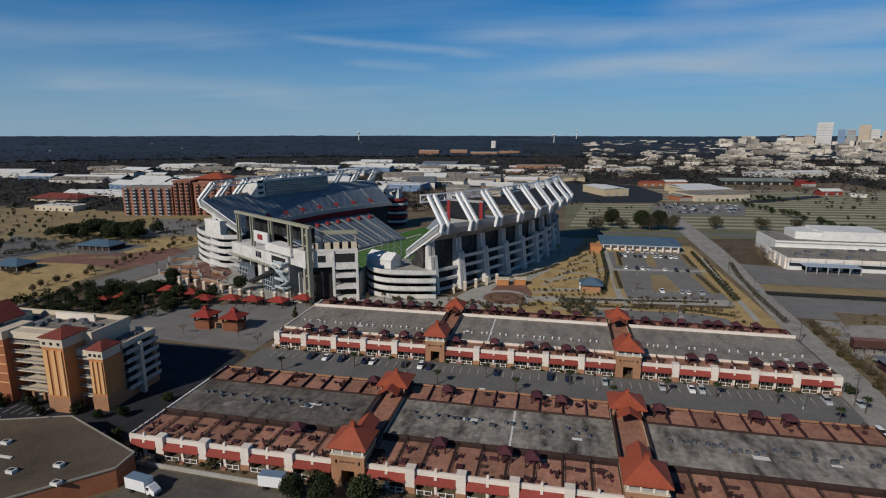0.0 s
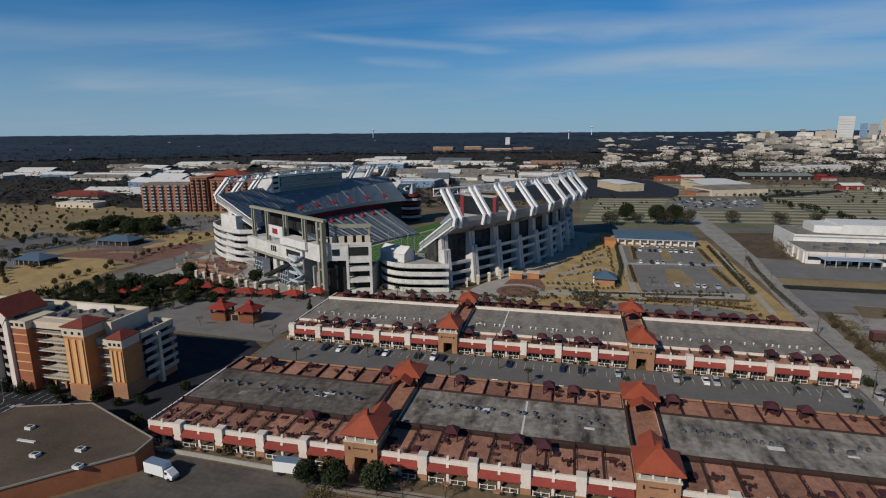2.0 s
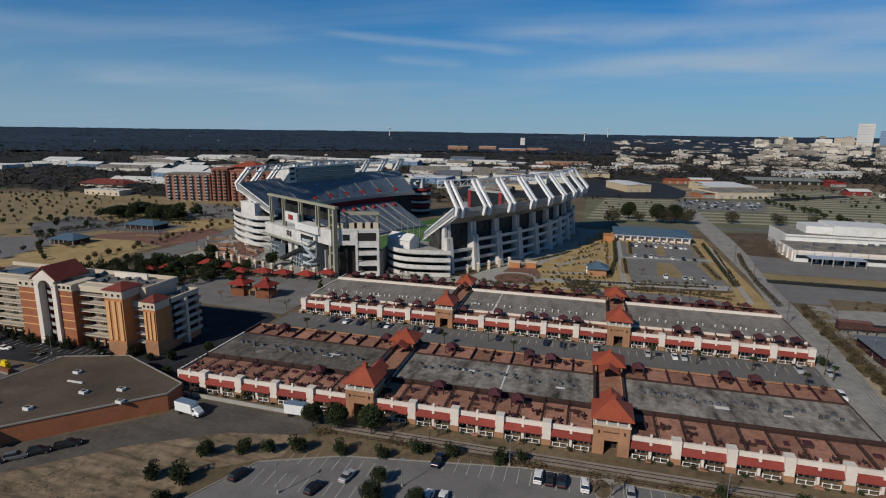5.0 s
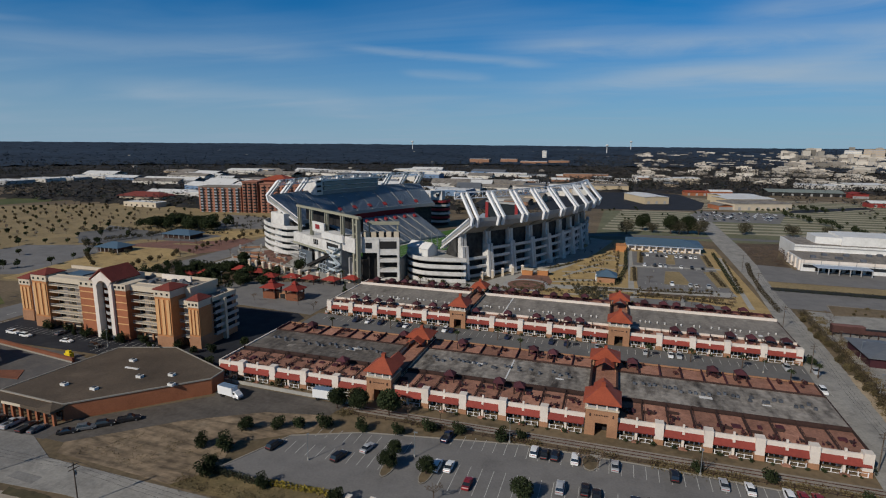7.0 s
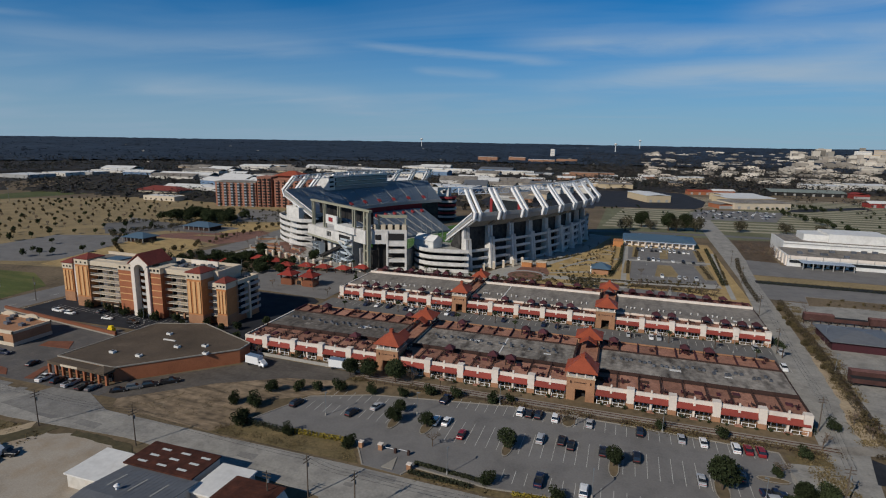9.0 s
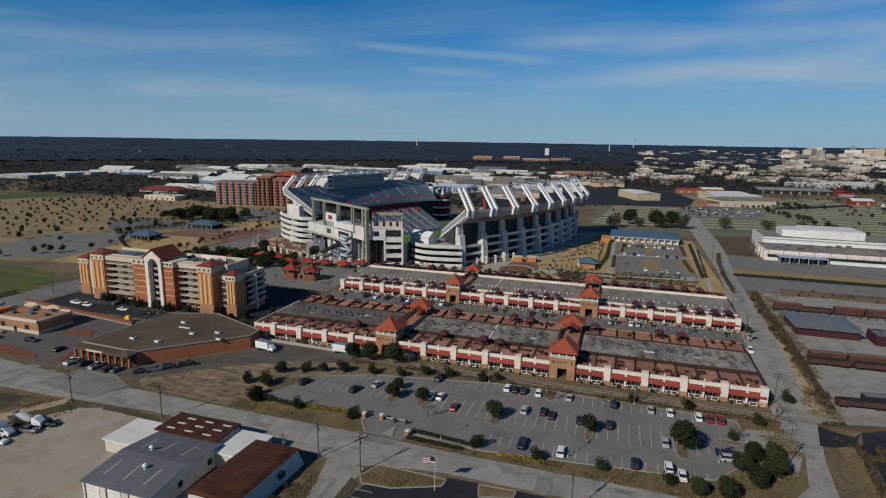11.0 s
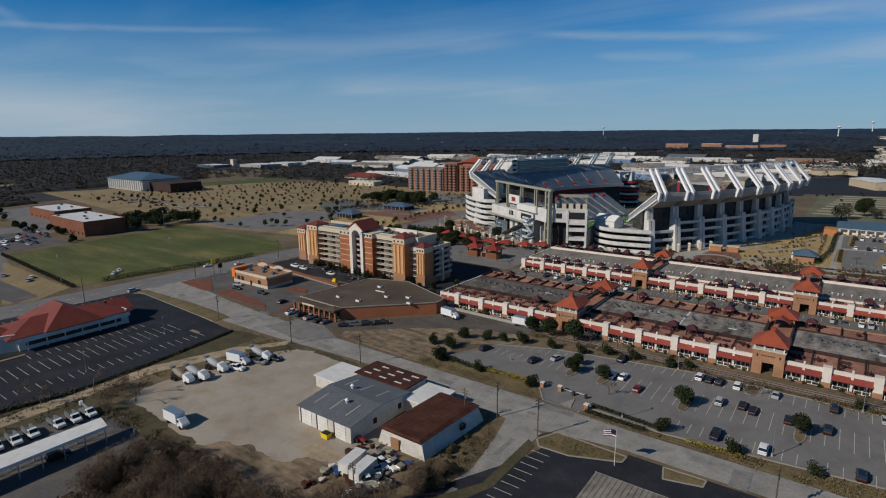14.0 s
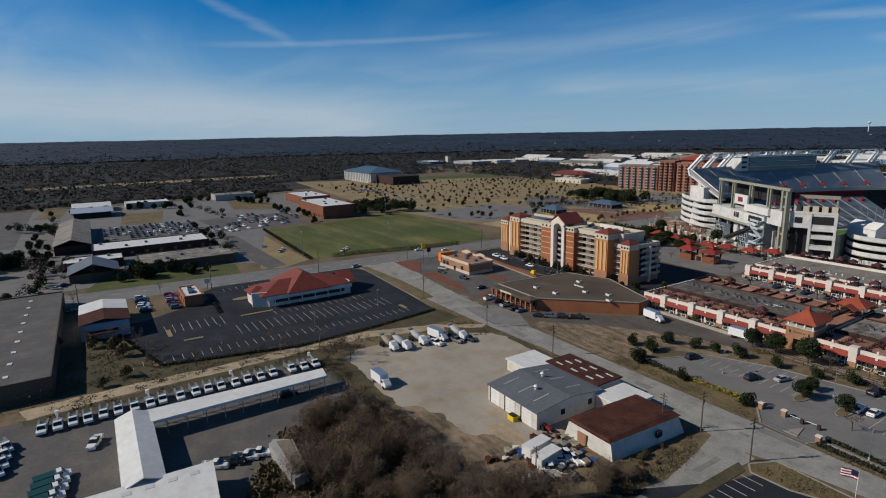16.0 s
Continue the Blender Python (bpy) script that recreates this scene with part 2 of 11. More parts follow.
M_TRACK = mat("tan_track", (0.4, 0.315, 0.21), var=0.25, fine=0.9, large=0.1, stain=(0.26, 0.19, 0.12), stain_amount=0.6)
M_BANK = mat("olive_bank", (0.085, 0.07, 0.036), var=0.4, fine=0.9, large=0.1, stain=(0.045, 0.045, 0.022), stain_amount=0.7)
M_TURF = mat("turf", (0.07, 0.084, 0.024), var=0.25, fine=0.8, large=0.03, stain=(0.17, 0.15, 0.06), stain_amount=0.45)
M_FIELD = mat("field_turf", (0.05, 0.13, 0.02), var=0.15)
M_ASPHALT = mat("old_asphalt", (0.185, 0.177, 0.168), var=0.16, fine=2.0, large=0.07, stain=(0.115, 0.11, 0.107), stain_amount=0.55)
M_ROAD = mat("worn_road", (0.3, 0.285, 0.255), var=0.2, fine=1.6, large=0.1, stain=(0.17, 0.162, 0.15), stain_amount=0.75)
M_DARKASPH = mat("new_asphalt", (0.022, 0.024, 0.03), var=0.35, fine=2.0, large=0.08, stain=(0.045, 0.046, 0.05), stain_amount=0.6, spec=0.2)
M_GREYLOT = mat("grey_lot", (0.14, 0.136, 0.13), var=0.18, fine=1.0, large=0.05, stain=(0.1, 0.1, 0.1), stain_amount=0.5)
M_GRAVEL = mat("gravel_yard", (0.36, 0.318, 0.262), var=0.2, fine=3.0, large=0.06, stain=(0.28, 0.2, 0.12), stain_amount=0.6, bump=0.3, blot=((0.21, 0.18, 0.145), 0.55, 0.09))
M_BROWNLOT = mat("dirt_lot", (0.2, 0.165, 0.125), var=0.25, fine=1.2, large=0.07, stain=(0.12, 0.1, 0.08), stain_amount=0.7, bump=0.3)
M_GREYYARD = mat("grey_dirt_yard", (0.105, 0.092, 0.079), var=0.3, fine=0.8, large=0.08, stain=(0.065, 0.056, 0.048), stain_amount=0.8, bump=0.3, streak=(0.5, 1.4, 1.0))
M_YARD = mat("yard_asphalt", (0.1, 0.094, 0.09), var=0.22, fine=1.4, large=0.07, stain=(0.17, 0.15, 0.13), stain_amount=0.6)
M_CONCRETE = mat("concrete", (0.36, 0.345, 0.31), var=0.15, fine=1.2, large=0.1, stain=(0.25, 0.235, 0.21), stain_amount=0.5)
M_RUSTPALE = mat("faded_maroon_roof", (0.15, 0.075, 0.066), var=0.35, fine=1.0, large=0.2)
M_KERB = mat("kerb_concrete", (0.29, 0.265, 0.225), var=0.12)
M_PAINT = mat("road_paint", (0.45, 0.44, 0.41), var=0.25, fine=4.0, large=0.5)
M_STUCCO = mat("white_stucco", (0.72, 0.64, 0.56), var=0.09, fine=2.5, large=0.15, stain=(0.55, 0.48, 0.42), stain_amount=0.45)
M_CREAM = mat("cream_stucco", (0.57, 0.485, 0.37), var=0.1, fine=2.0, large=0.1, stain=(0.48, 0.41, 0.31), stain_amount=0.4)
M_TANBRICK = mat("tan_brick", (0.36, 0.19, 0.105), var=0.22, fine=3.0, large=0.2, stain=(0.28, 0.14, 0.08), stain_amount=0.5)
M_ORANGE = mat("orange_brick", (0.46, 0.2, 0.078), var=0.18, fine=2.0, large=0.15, stain=(0.38, 0.15, 0.055), stain_amount=0.45)
M_ORANGELIGHT = mat("ochre_stripe", (0.62, 0.36, 0.165), var=0.1)
M_BRICK = mat("red_brick", (0.34, 0.125, 0.06), var=0.2, fine=3.0, large=0.12, stain=(0.25, 0.09, 0.045), stain_amount=0.5)
M_DEEPBRICK = mat("rust_brick", (0.2, 0.075, 0.04), var=0.2, fine=2.0, large=0.2)
M_REDTILE = mat("red_roof", (0.31, 0.068, 0.032), var=0.2, fine=2.2, large=0.25, stain=(0.25, 0.055, 0.03), stain_amount=0.5, rough=0.6)
M_MAROON = mat("maroon_roof", (0.2, 0.047, 0.032), var=0.2, fine=2.2, large=0.25, stain=(0.13, 0.035, 0.025), stain_amount=0.5, rough=0.6)
M_SHELTER = mat("shelter_red", (0.26, 0.035, 0.025), var=0.2, rnd=0.2)
M_PLAZA = mat("plaza_brick", (0.21, 0.105, 0.078), var=0.3, fine=1.2, large=0.15, stain=(0.12, 0.08, 0.06), stain_amount=0.7)
M_AWNING = mat("red_awning", (0.24, 0.046, 0.034), var=0.18, fine=1.5, large=0.2, rnd=0.14)
M_DARKRED = mat("burgundy_canvas", (0.066, 0.02, 0.026), var=0.25, rnd=0.3)
M_TERRA = mat("terracotta_pavers", (0.33, 0.165, 0.112), rnd=0.25, var=0.3, fine=2.0, large=0.25, stain=(0.17, 0.075, 0.052), stain_amount=0.65)
M_DARKWOOD = mat("dark_timber", (0.05, 0.027, 0.022), var=0.3)
M_ROOFGREY = mat("grey_membrane", (0.25, 0.225, 0.195), var=0.5, fine=0.6, large=0.1, stain=(0.05, 0.041, 0.034), stain_amount=1.0, streak=(1.3, 0.45, 1.0), blot=((0.42, 0.39, 0.34), 0.8, 0.16))
M_ROOFPALE = mat("pale_membrane", (0.24, 0.215, 0.185), var=0.3, fine=0.8, large=0.08, stain=(0.12, 0.105, 0.09), stain_amount=0.85, streak=(1.3, 0.5, 1.0), blot=((0.36, 0.34, 0.3), 0.6, 0.2))
M_ROOFOLD = mat("weathered_membrane", (0.14, 0.122, 0.104), var=0.5, fine=0.6, large=0.12, stain=(0.045, 0.037, 0.031), stain_amount=1.0, streak=(1.3, 0.45, 1.0), blot=((0.3, 0.28, 0.25), 0.6, 0.2))
M_ROOFBROWN = mat("brown_gravel_roof", (0.104, 0.078, 0.055), var=0.38, fine=2.5, large=0.05, stain=(0.068, 0.052, 0.038), stain_amount=0.7, blot=((0.15, 0.115, 0.082), 0.6, 0.1))
M_WHITEMETAL = mat("white_steel", (0.78, 0.77, 0.76), rough=0.45, var=0.06, bump=0.03)
M_WHITEROOF = mat("white_metal_roof", (0.7, 0.69, 0.66), rough=0.5, var=0.1, fine=0.8, large=0.1, stain=(0.5, 0.48, 0.44), stain_amount=0.4)
M_GREYROOF = mat("grey_metal_roof", (0.14, 0.148, 0.158), rough=0.5, var=0.14, fine=0.8, large=0.1, stain=(0.11, 0.115, 0.125), stain_amount=0.5)
M_RUST = mat("rusted_roof", (0.062, 0.025, 0.018), rough=0.9, var=0.35, fine=0.8, large=0.25, stain=(0.1, 0.036, 0.022), stain_amount=0.7, spec=0.15)
M_BLUEROOF = mat("blue_metal_roof", (0.075, 0.125, 0.175), rough=0.5, var=0.12)
M_SHEDWALL = mat("white_sheet_wall", (0.6, 0.57, 0.52), var=0.1, fine=1.0, large=0.2, stain=(0.42, 0.36, 0.28), stain_amount=0.45)
M_BLUEWALL = mat("pale_blue_wall", (0.3, 0.36, 0.45), var=0.12)
M_CREAMLIGHT = mat("skylight_panel", (0.55, 0.57, 0.55), rough=0.4, var=0.08)
M_STADCON = mat("stadium_concrete", (0.63, 0.61, 0.575), var=0.14, fine=0.8, large=0.1, stain=(0.36, 0.35, 0.33), stain_amount=0.45)
M_STADGREY = mat("stadium_panel", (0.34, 0.335, 0.325), var=0.12, fine=0.8, large=0.1, stain=(0.3, 0.29, 0.27), stain_amount=0.4)
# near-black stands in for shade inside openings, cores and open sheds; also black paint
M_DARKINT = mat("near_black_shade_and_paint", (0.022, 0.021, 0.021), var=0.3)
# dark mottle standing in for the shade within the concourses
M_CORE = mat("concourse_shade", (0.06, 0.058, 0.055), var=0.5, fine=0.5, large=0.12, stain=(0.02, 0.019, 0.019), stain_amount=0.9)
M_SOFFIT = mat("deck_underside", (0.31, 0.3, 0.27), var=0.2, fine=0.5, large=0.1)
M_SEATS = mat("grey_seats", (0.21, 0.25, 0.295), var=0.12, fine=2.0, large=0.1, rough=0.6)
M_GARNET = mat("garnet_seats", (0.26, 0.03, 0.035), var=0.2)
M_OLIVE = mat("olive_steel", (0.3, 0.29, 0.22), var=0.15)
M_STEELGREY = mat("grey_steel", (0.22, 0.24, 0.25), rough=0.5, metal=0.3, var=0.15)
M_AC = mat("air_conditioner_case", (0.11, 0.12, 0.14), rough=0.5, metal=0.2, var=0.15, rnd=0.3)
M_ACDARK = mat("dark_grille", (0.05, 0.055, 0.06), rough=0.6)
M_POLE = mat("weathered_pole", (0.11, 0.085, 0.065), var=0.25, fine=3)
M_TYRE = mat("tyre_rubber", (0.018, 0.018, 0.019), rough=0.9)
M_RIM = mat("alloy_rim", (0.45, 0.45, 0.46), rough=0.35, metal=0.8, var=0.05)
M_WARNYELLOW = mat("yellow_paint", (0.75, 0.55, 0.02), rough=0.6, var=0.1)
M_ORANGESIGN = mat("orange_cladding", (0.8, 0.2, 0.03), rough=0.5, var=0.08)
M_MULCH = mat("red_mulch", (0.18, 0.07, 0.04), var=0.3, fine=3, large=0.3)
M_TRUNK = mat("bark", (0.085, 0.06, 0.045), var=0.3, fine=4, large=1)
M_TWIG = mat("bare_twigs", (0.12, 0.085, 0.065), var=0.25, rnd=0.3)
M_TWIGRED = mat("brown_twigs", (0.145, 0.1, 0.066), var=0.3, rnd=0.35)
M_LEAF = mat("evergreen_leaf", (0.03, 0.039, 0.018), rough=0.95, spec=0.08, var=0.3, fine=2, large=0.3, rnd=0.25, island=0.5)
M_LEAFBR = mat("bronze_leaf", (0.09, 0.07, 0.032), var=0.3, fine=2, large=0.3, rnd=0.3, island=0.45)
M_BRAMBLE = mat("winter_bramble", (0.06, 0.047, 0.027), var=0.3, fine=2, large=0.3, island=0.5)
M_BURGUNDY = mat("burgundy_leaf", (0.075, 0.028, 0.028), var=0.3, fine=2, large=0.3, island=0.5)
M_OAK = mat("half_bare_crown", (0.062, 0.055, 0.032), var=0.3, fine=2, large=0.3, rnd=0.2, island=0.45)
M_HEDGE = mat("clipped_hedge", (0.03, 0.034, 0.016), var=0.3, fine=2, large=0.3, island=0.4)
M_WOODS = mat("winter_woods", (0.054, 0.045, 0.038), var=0.4, fine=0.11, large=0.006, stain=(0.026, 0.03, 0.022), stain_amount=0.9, island=0.3, bump=0)
M_FAIR = mat("fair_grass", (0.15, 0.15, 0.085), var=0.3, fine=0.3, large=0.03, stain=(0.11, 0.115, 0.06), stain_amount=0.7)
M_AISLE = mat("tan_gravel_aisle", (0.34, 0.3, 0.215), var=0.2, fine=0.4, large=0.04)
M_APTBRICK = mat("pale_red_brick", (0.33, 0.15, 0.1), var=0.2, fine=2.0, large=0.15, stain=(0.26, 0.12, 0.085), stain_amount=0.5)
# far woods: the blue of distance haze is mixed into the base colour
M_WOODSFAR = mat("far_woods_haze_blue", (0.02, 0.032, 0.05), var=0.4, fine=0.02, large=0.002, stain=(0.011, 0.021, 0.037), stain_amount=0.9, island=0.25, bump=0)
# darker copy of the woods colour, holding the shade beneath the crowns
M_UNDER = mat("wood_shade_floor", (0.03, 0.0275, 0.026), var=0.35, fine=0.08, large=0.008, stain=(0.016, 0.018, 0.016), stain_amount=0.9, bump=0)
M_SCRUB = mat("scrub_ground", (0.11, 0.075, 0.045), var=0.4, fine=0.8, large=0.12, stain=(0.05, 0.042, 0.025), stain_amount=0.8)
M_PALEBAY = mat("blue_grey_bay", (0.31, 0.34, 0.37), var=0.1, fine=0.6, large=0.1)
M_PALESTEEL = mat("pale_blue_steel", (0.46, 0.52, 0.56), rough=0.5, var=0.1, fine=0.8, large=0.1)
M_TRUCKROOF = mat("blue_truck_roof", (0.15, 0.215, 0.3), rough=0.5, var=0.1)
M_FAIRTAN = mat("tan_panel_wall", (0.5, 0.4, 0.26), var=0.1, fine=0.6, large=0.05)
M_BARNRED = mat("barn_red_boards", (0.24, 0.035, 0.03), var=0.2, fine=1.0, large=0.1)
M_GREENROOF = mat("grey_green_roof", (0.2, 0.23, 0.21), var=0.15, fine=0.4, large=0.05)
M_FLOWER = mat("yellow_shrub", (0.26, 0.2, 0.03), var=0.3, island=0.4)


def glass(name, tint, rough=0.08):
    m = bpy.data.materials.new(name)
    m.use_nodes = True
    b = m.node_tree.nodes["Principled BSDF"]
    b.inputs["Base Color"].default_value = (*tint, 1)
    b.inputs["Roughness"].default_value = rough
    b.inputs["Specular IOR Level"].default_value = 0.9
    n = m.node_tree.nodes.new("ShaderNodeTexNoise"); n.inputs["Scale"].default_value = 0.6
    bp = m.node_tree.nodes.new("ShaderNodeBump"); bp.inputs["Strength"].default_value = 0.02
    m.node_tree.links.new(n.outputs["Fac"], bp.inputs["Height"]); m.node_tree.links.new(bp.outputs[0], b.inputs["Normal"])
    return m


M_GLASS = glass("dark_glass", (0.02, 0.024, 0.028))
M_LAMP = glass("lamp_lens", (0.6, 0.6, 0.58), 0.2)
M_TAIL = glass("tail_lens", (0.35, 0.01, 0.01), 0.2)
PAINTS = {k: mat("car_paint_" + k, c, rough=0.3, var=0.03, bump=0, spec=0.6) for k, c in dict(
    white=(0.78, 0.78, 0.77), black=(0.015, 0.015, 0.017), silver=(0.4, 0.41, 0.42), grey=(0.12, 0.125, 0.13), red=(0.22, 0.02, 0.025),
    blue=(0.03, 0.07, 0.2), navy=(0.012, 0.02, 0.05), tan=(0.3, 0.25, 0.18), green=(0.02, 0.06, 0.045)).items()}

# ---- building helpers ----
class MB:
    """Collects vertices and faces of one mesh."""
    def __init__(self):
        self.v, self.f = [], []

    def add(self, verts, faces):
        k = len(self.v)
        self.v += [tuple(p) for p in verts]
        self.f += [tuple(i + k for i in q) for q in faces]
        return self

    def box(self, x0, x1, y0, y1, z0, z1):
        return self.prism([(x0, y0), (x1, y0), (x1, y1), (x0, y1)], z0, z1)

    def prism(self, poly, z0, z1, top=None):
        """An upright prism on a counter-clockwise outline; top: another outline for its upper end."""
        n = len(poly)
        up = top or poly
        self.add([(x, y, z0) for x, y in poly] + [(x, y, z1) for x, y in up],
                 [tuple(range(n - 1, -1, -1)), tuple(range(n, 2 * n))] + [(i, (i + 1) % n, n + (i + 1) % n, n + i) for i in range(n)])
        return self

    def sheet(self, poly, z):
        return self.add([(x, y, z) for x, y in poly], [tuple(range(len(poly)))])

    def cyl(self, x, y, z0, z1, r0, r1=None, n=8):
        r1 = r0 if r1 is None else r1
        ring = lambda r: [(x + r * math.cos(2 * math.pi * i / n), y + r * math.sin(2 * math.pi * i / n)) for i in range(n)]
        return self.prism(ring(r0), z0, z1, ring(max(r1, 0.001)))

    def wheel(self, x, y0, y1, z, r, n=10):
        """A cylinder across y."""
        p = [(x + r * math.cos(2 * math.pi * i / n), z + r * math.sin(2 * math.pi * i / n)) for i in range(n)]
        return self.add([(a, y0, b) for a, b in p] + [(a, y1, b) for a, b in p],
                        [tuple(range(n)), tuple(range(2 * n - 1, n - 1, -1))] + [(i, n + i, n + (i + 1) % n, (i + 1) % n) for i in range(n)])

    def beam(self, p, q, w, h=None, up=(0, 0, 1)):
        """A square bar from p to q."""
        h = h or w
        p, q = Vector(p), Vector(q)
        d = (q - p).normalized()
        s = d.cross(Vector(up))
        s = s.normalized() if s.length > 1e-4 else Vector((1, 0, 0))
        t = s.cross(d)
        c = [p + s * a * w / 2 + t * b * h / 2 for a, b in ((-1, -1), (1, -1), (1, 1), (-1, 1))]
        return self.add(c + [k + (q - p) for k in c], [(0, 1, 2, 3), (7, 6, 5, 4)] + [(i, i + 4, (i + 1) % 4 + 4, (i + 1) % 4) for i in range(4)])

    def hip(self, x0, x1, y0, y1, z0, z1, over=0.0, lip=0.25):
        """A hipped roof with a thin eave edge; the ridge runs along the longer side."""
        x0, x1, y0, y1 = x0 - over, x1 + over, y0 - over, y1 + over
        w, d = x1 - x0, y1 - y0
        if w >= d:
            r = [(x0 + d / 2, (y0 + y1) / 2), (x1 - d / 2, (y0 + y1) / 2)]
        else:
            r = [((x0 + x1) / 2, y0 + w / 2), ((x0 + x1) / 2, y1 - w / 2)]
        c = [(x0, y0), (x1, y0), (x1, y1), (x0, y1)]
        v = [(x, y, z0) for x, y in c] + [(x, y, z0 + lip) for x, y in c] + [(*r[0], z1), (*r[1], z1)]
        f = [(3, 2, 1, 0)] + [(i, (i + 1) % 4, (i + 1) % 4 + 4, i + 4) for i in range(4)]
        f += [(4, 5, 9, 8), (5, 6, 9), (6, 7, 8, 9), (7, 4, 8)] if w >= d else [(4, 5, 8), (5, 6, 9, 8), (6, 7, 9), (7, 4, 8, 9)]
        return self.add(v, f)

    def gable(self, x0, x1, y0, y1, z0, z1, along="x", t=0.18):
        """A gabled roof of two slabs with thickness t."""
        if along == "x":
            m = (y0 + y1) / 2
            prof = [(y0, z0), (m, z1), (y1, z0), (y1, z0 + t), (m, z1 + t), (y0, z0 + t)]
            v = [(x0, a, b) for a, b in prof] + [(x1, a, b) for a, b in prof]
        else:
            m = (x0 + x1) / 2
            prof = [(x0, z0), (m, z1), (x1, z0), (x1, z0 + t), (m, z1 + t), (x0, z0 + t)]
            v = [(a, y0, b) for a, b in prof] + [(a, y1, b) for a, b in prof]
        f = [(0, 1, 4, 5), (1, 2, 3, 4), (6, 11, 10, 7), (7, 10, 9, 8)] + [(i, i + 6, (i + 1) % 6 + 6, (i + 1) % 6) for i in range(6)]
        return self.add(v, f)

    def mesh(self, name):
        me = bpy.data.meshes.new(name)
        me.from_pydata(self.v, [], self.f)
        bm = bmesh.new(); bm.from_mesh(me)
        bmesh.ops.recalc_face_normals(bm, faces=bm.faces)
        bm.to_mesh(me); bm.free()
        return me


def part(name, mb, material, parent=None, label=""):
    """One mesh under a thing or a part; its coordinates are the world's, or the template's."""
    me = mb.mesh(name) if isinstance(mb, MB) else mb
    if not me.materials:
        me.materials.append(material)
    ob = new(name, me)
    if parent:
        ob.parent = parent
        top, m = parent, Matrix.Identity(4)
        while top:
            m = top.matrix_basis @ m if not top.parent else m
            top = top.parent
        if parent.parent is None:
            ob.matrix_parent_inverse = m.inverted()
    return tagged(ob, label) if label else ob


def thing(name, label, category, x=0.0, y=0.0, z=0.0, group="", kind=""):
    ob = new(name)
    ob.empty_display_size = 0.5
    ob.matrix_basis = Matrix.Translation((x, y, z))
    return tagged(ob, label, category, group, kind)


def structure(name, mb, material, label, category):
    me = mb.mesh(name) if isinstance(mb, MB) else mb
    me.materials.append(material)
    return tagged(new(name, me), label, category, kind="structure")


def spread(ob, places):
    """Puts the template at the first place, copies at the others; places are x, y, turn in degrees (and z, size)."""
    out = []
    for i, (x, y, turn, *more) in enumerate(places):
        z = more[0] if more else 0.0
        m = pose(x, y, z, 0, 0, turn)
        if i:
            out.append(copy_thing(ob, m))
        else:
            ob.matrix_basis = m
            out.append(ob)
        if len(more) > 1:
            out[-1].scale = (more[1],) * 3
    return out


def mesh_np(name, verts, faces, material):
    me = bpy.data.meshes.new(name)
    me.vertices.add(len(verts)); me.vertices.foreach_set("co", np.asarray(verts, np.float32).ravel())
    k = faces.shape[1]
    me.loops.add(faces.size); me.loops.foreach_set("vertex_index", faces.astype(np.int32).ravel())
    me.polygons.add(len(faces)); me.polygons.foreach_set("loop_start", np.arange(0, faces.size, k, dtype=np.int32))
    me.update(calc_edges=True)
    me.materials.append(material)
    return me

# ---- ground, roads and lots ----
def rise(x, y):
    """Height of the land: flat near by, wooded swells far off."""
    r = math.hypot(x, y)
    if r < 1500:
        return 0.0
    k = min((r - 1500) / 3200, 1.0)
    k = k * k * (3 - 2 * k)
    return k * (49 + 4 * noise.noise((x / 1400, y / 1400, 3.1))) + min((r - 1500) / 300, 1.0) * (2 + 2 * k) * noise.noise((x / 420, y / 420, 9.0))


def build_ground():
    radii = [0, 80, 200, 400, 700, 1100, 1500] + [1500 + 130 * i for i in range(1, 26)] + [4880]
    n = 144
    v, f = [(0, 0, 0)], []
    for r in radii[1:]:
        for i in range(n):
            a = 2 * math.pi * i / n
            x, y = r * math.cos(a), r * math.sin(a)
            v.append((x, y, rise(x, y)))
    for i in range(n):
        f.append((0, 1 + i, 1 + (i + 1) % n))
    for k in range(len(radii) - 2):
        a, b = 1 + k * n, 1 + (k + 1) * n
        f += [(a + i, b + i, b + (i + 1) % n, a + (i + 1) % n) for i in range(n)]
    ob = structure("ground", MB().add(v, f), M_GROUND, "dry winter earth and thin grass reaching to wooded hills", "ground")
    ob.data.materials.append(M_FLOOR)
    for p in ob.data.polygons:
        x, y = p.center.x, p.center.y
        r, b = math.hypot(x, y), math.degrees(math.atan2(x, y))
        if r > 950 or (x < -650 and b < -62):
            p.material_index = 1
    return ob


build_ground()


def lot(name, poly, material, label, z=0.06, category="pavement"):
    return structure(name, MB().prism(poly, -0.25, z), material, label, category)


def rough(poly, step=1.6, amp=0.7, seed=0):
    """The outline with ragged, wandering edges."""
    out = []
    for (a, b), (c, d) in zip(poly, poly[1:] + poly[:1]):
        ln = math.hypot(c - a, d - b)
        n = max(1, int(ln / step))
        for i in range(n):
            x, y = a + (c - a) * i / n, b + (d - b) * i / n
            k = amp * (noise.noise((x * 0.22, y * 0.22, seed)) * 1.4 + noise.noise((x * 0.8, y * 0.8, seed + 5)) * 0.6)
            out.append((x - (d - b) / ln * k, y + (c - a) / ln * k))
    return out


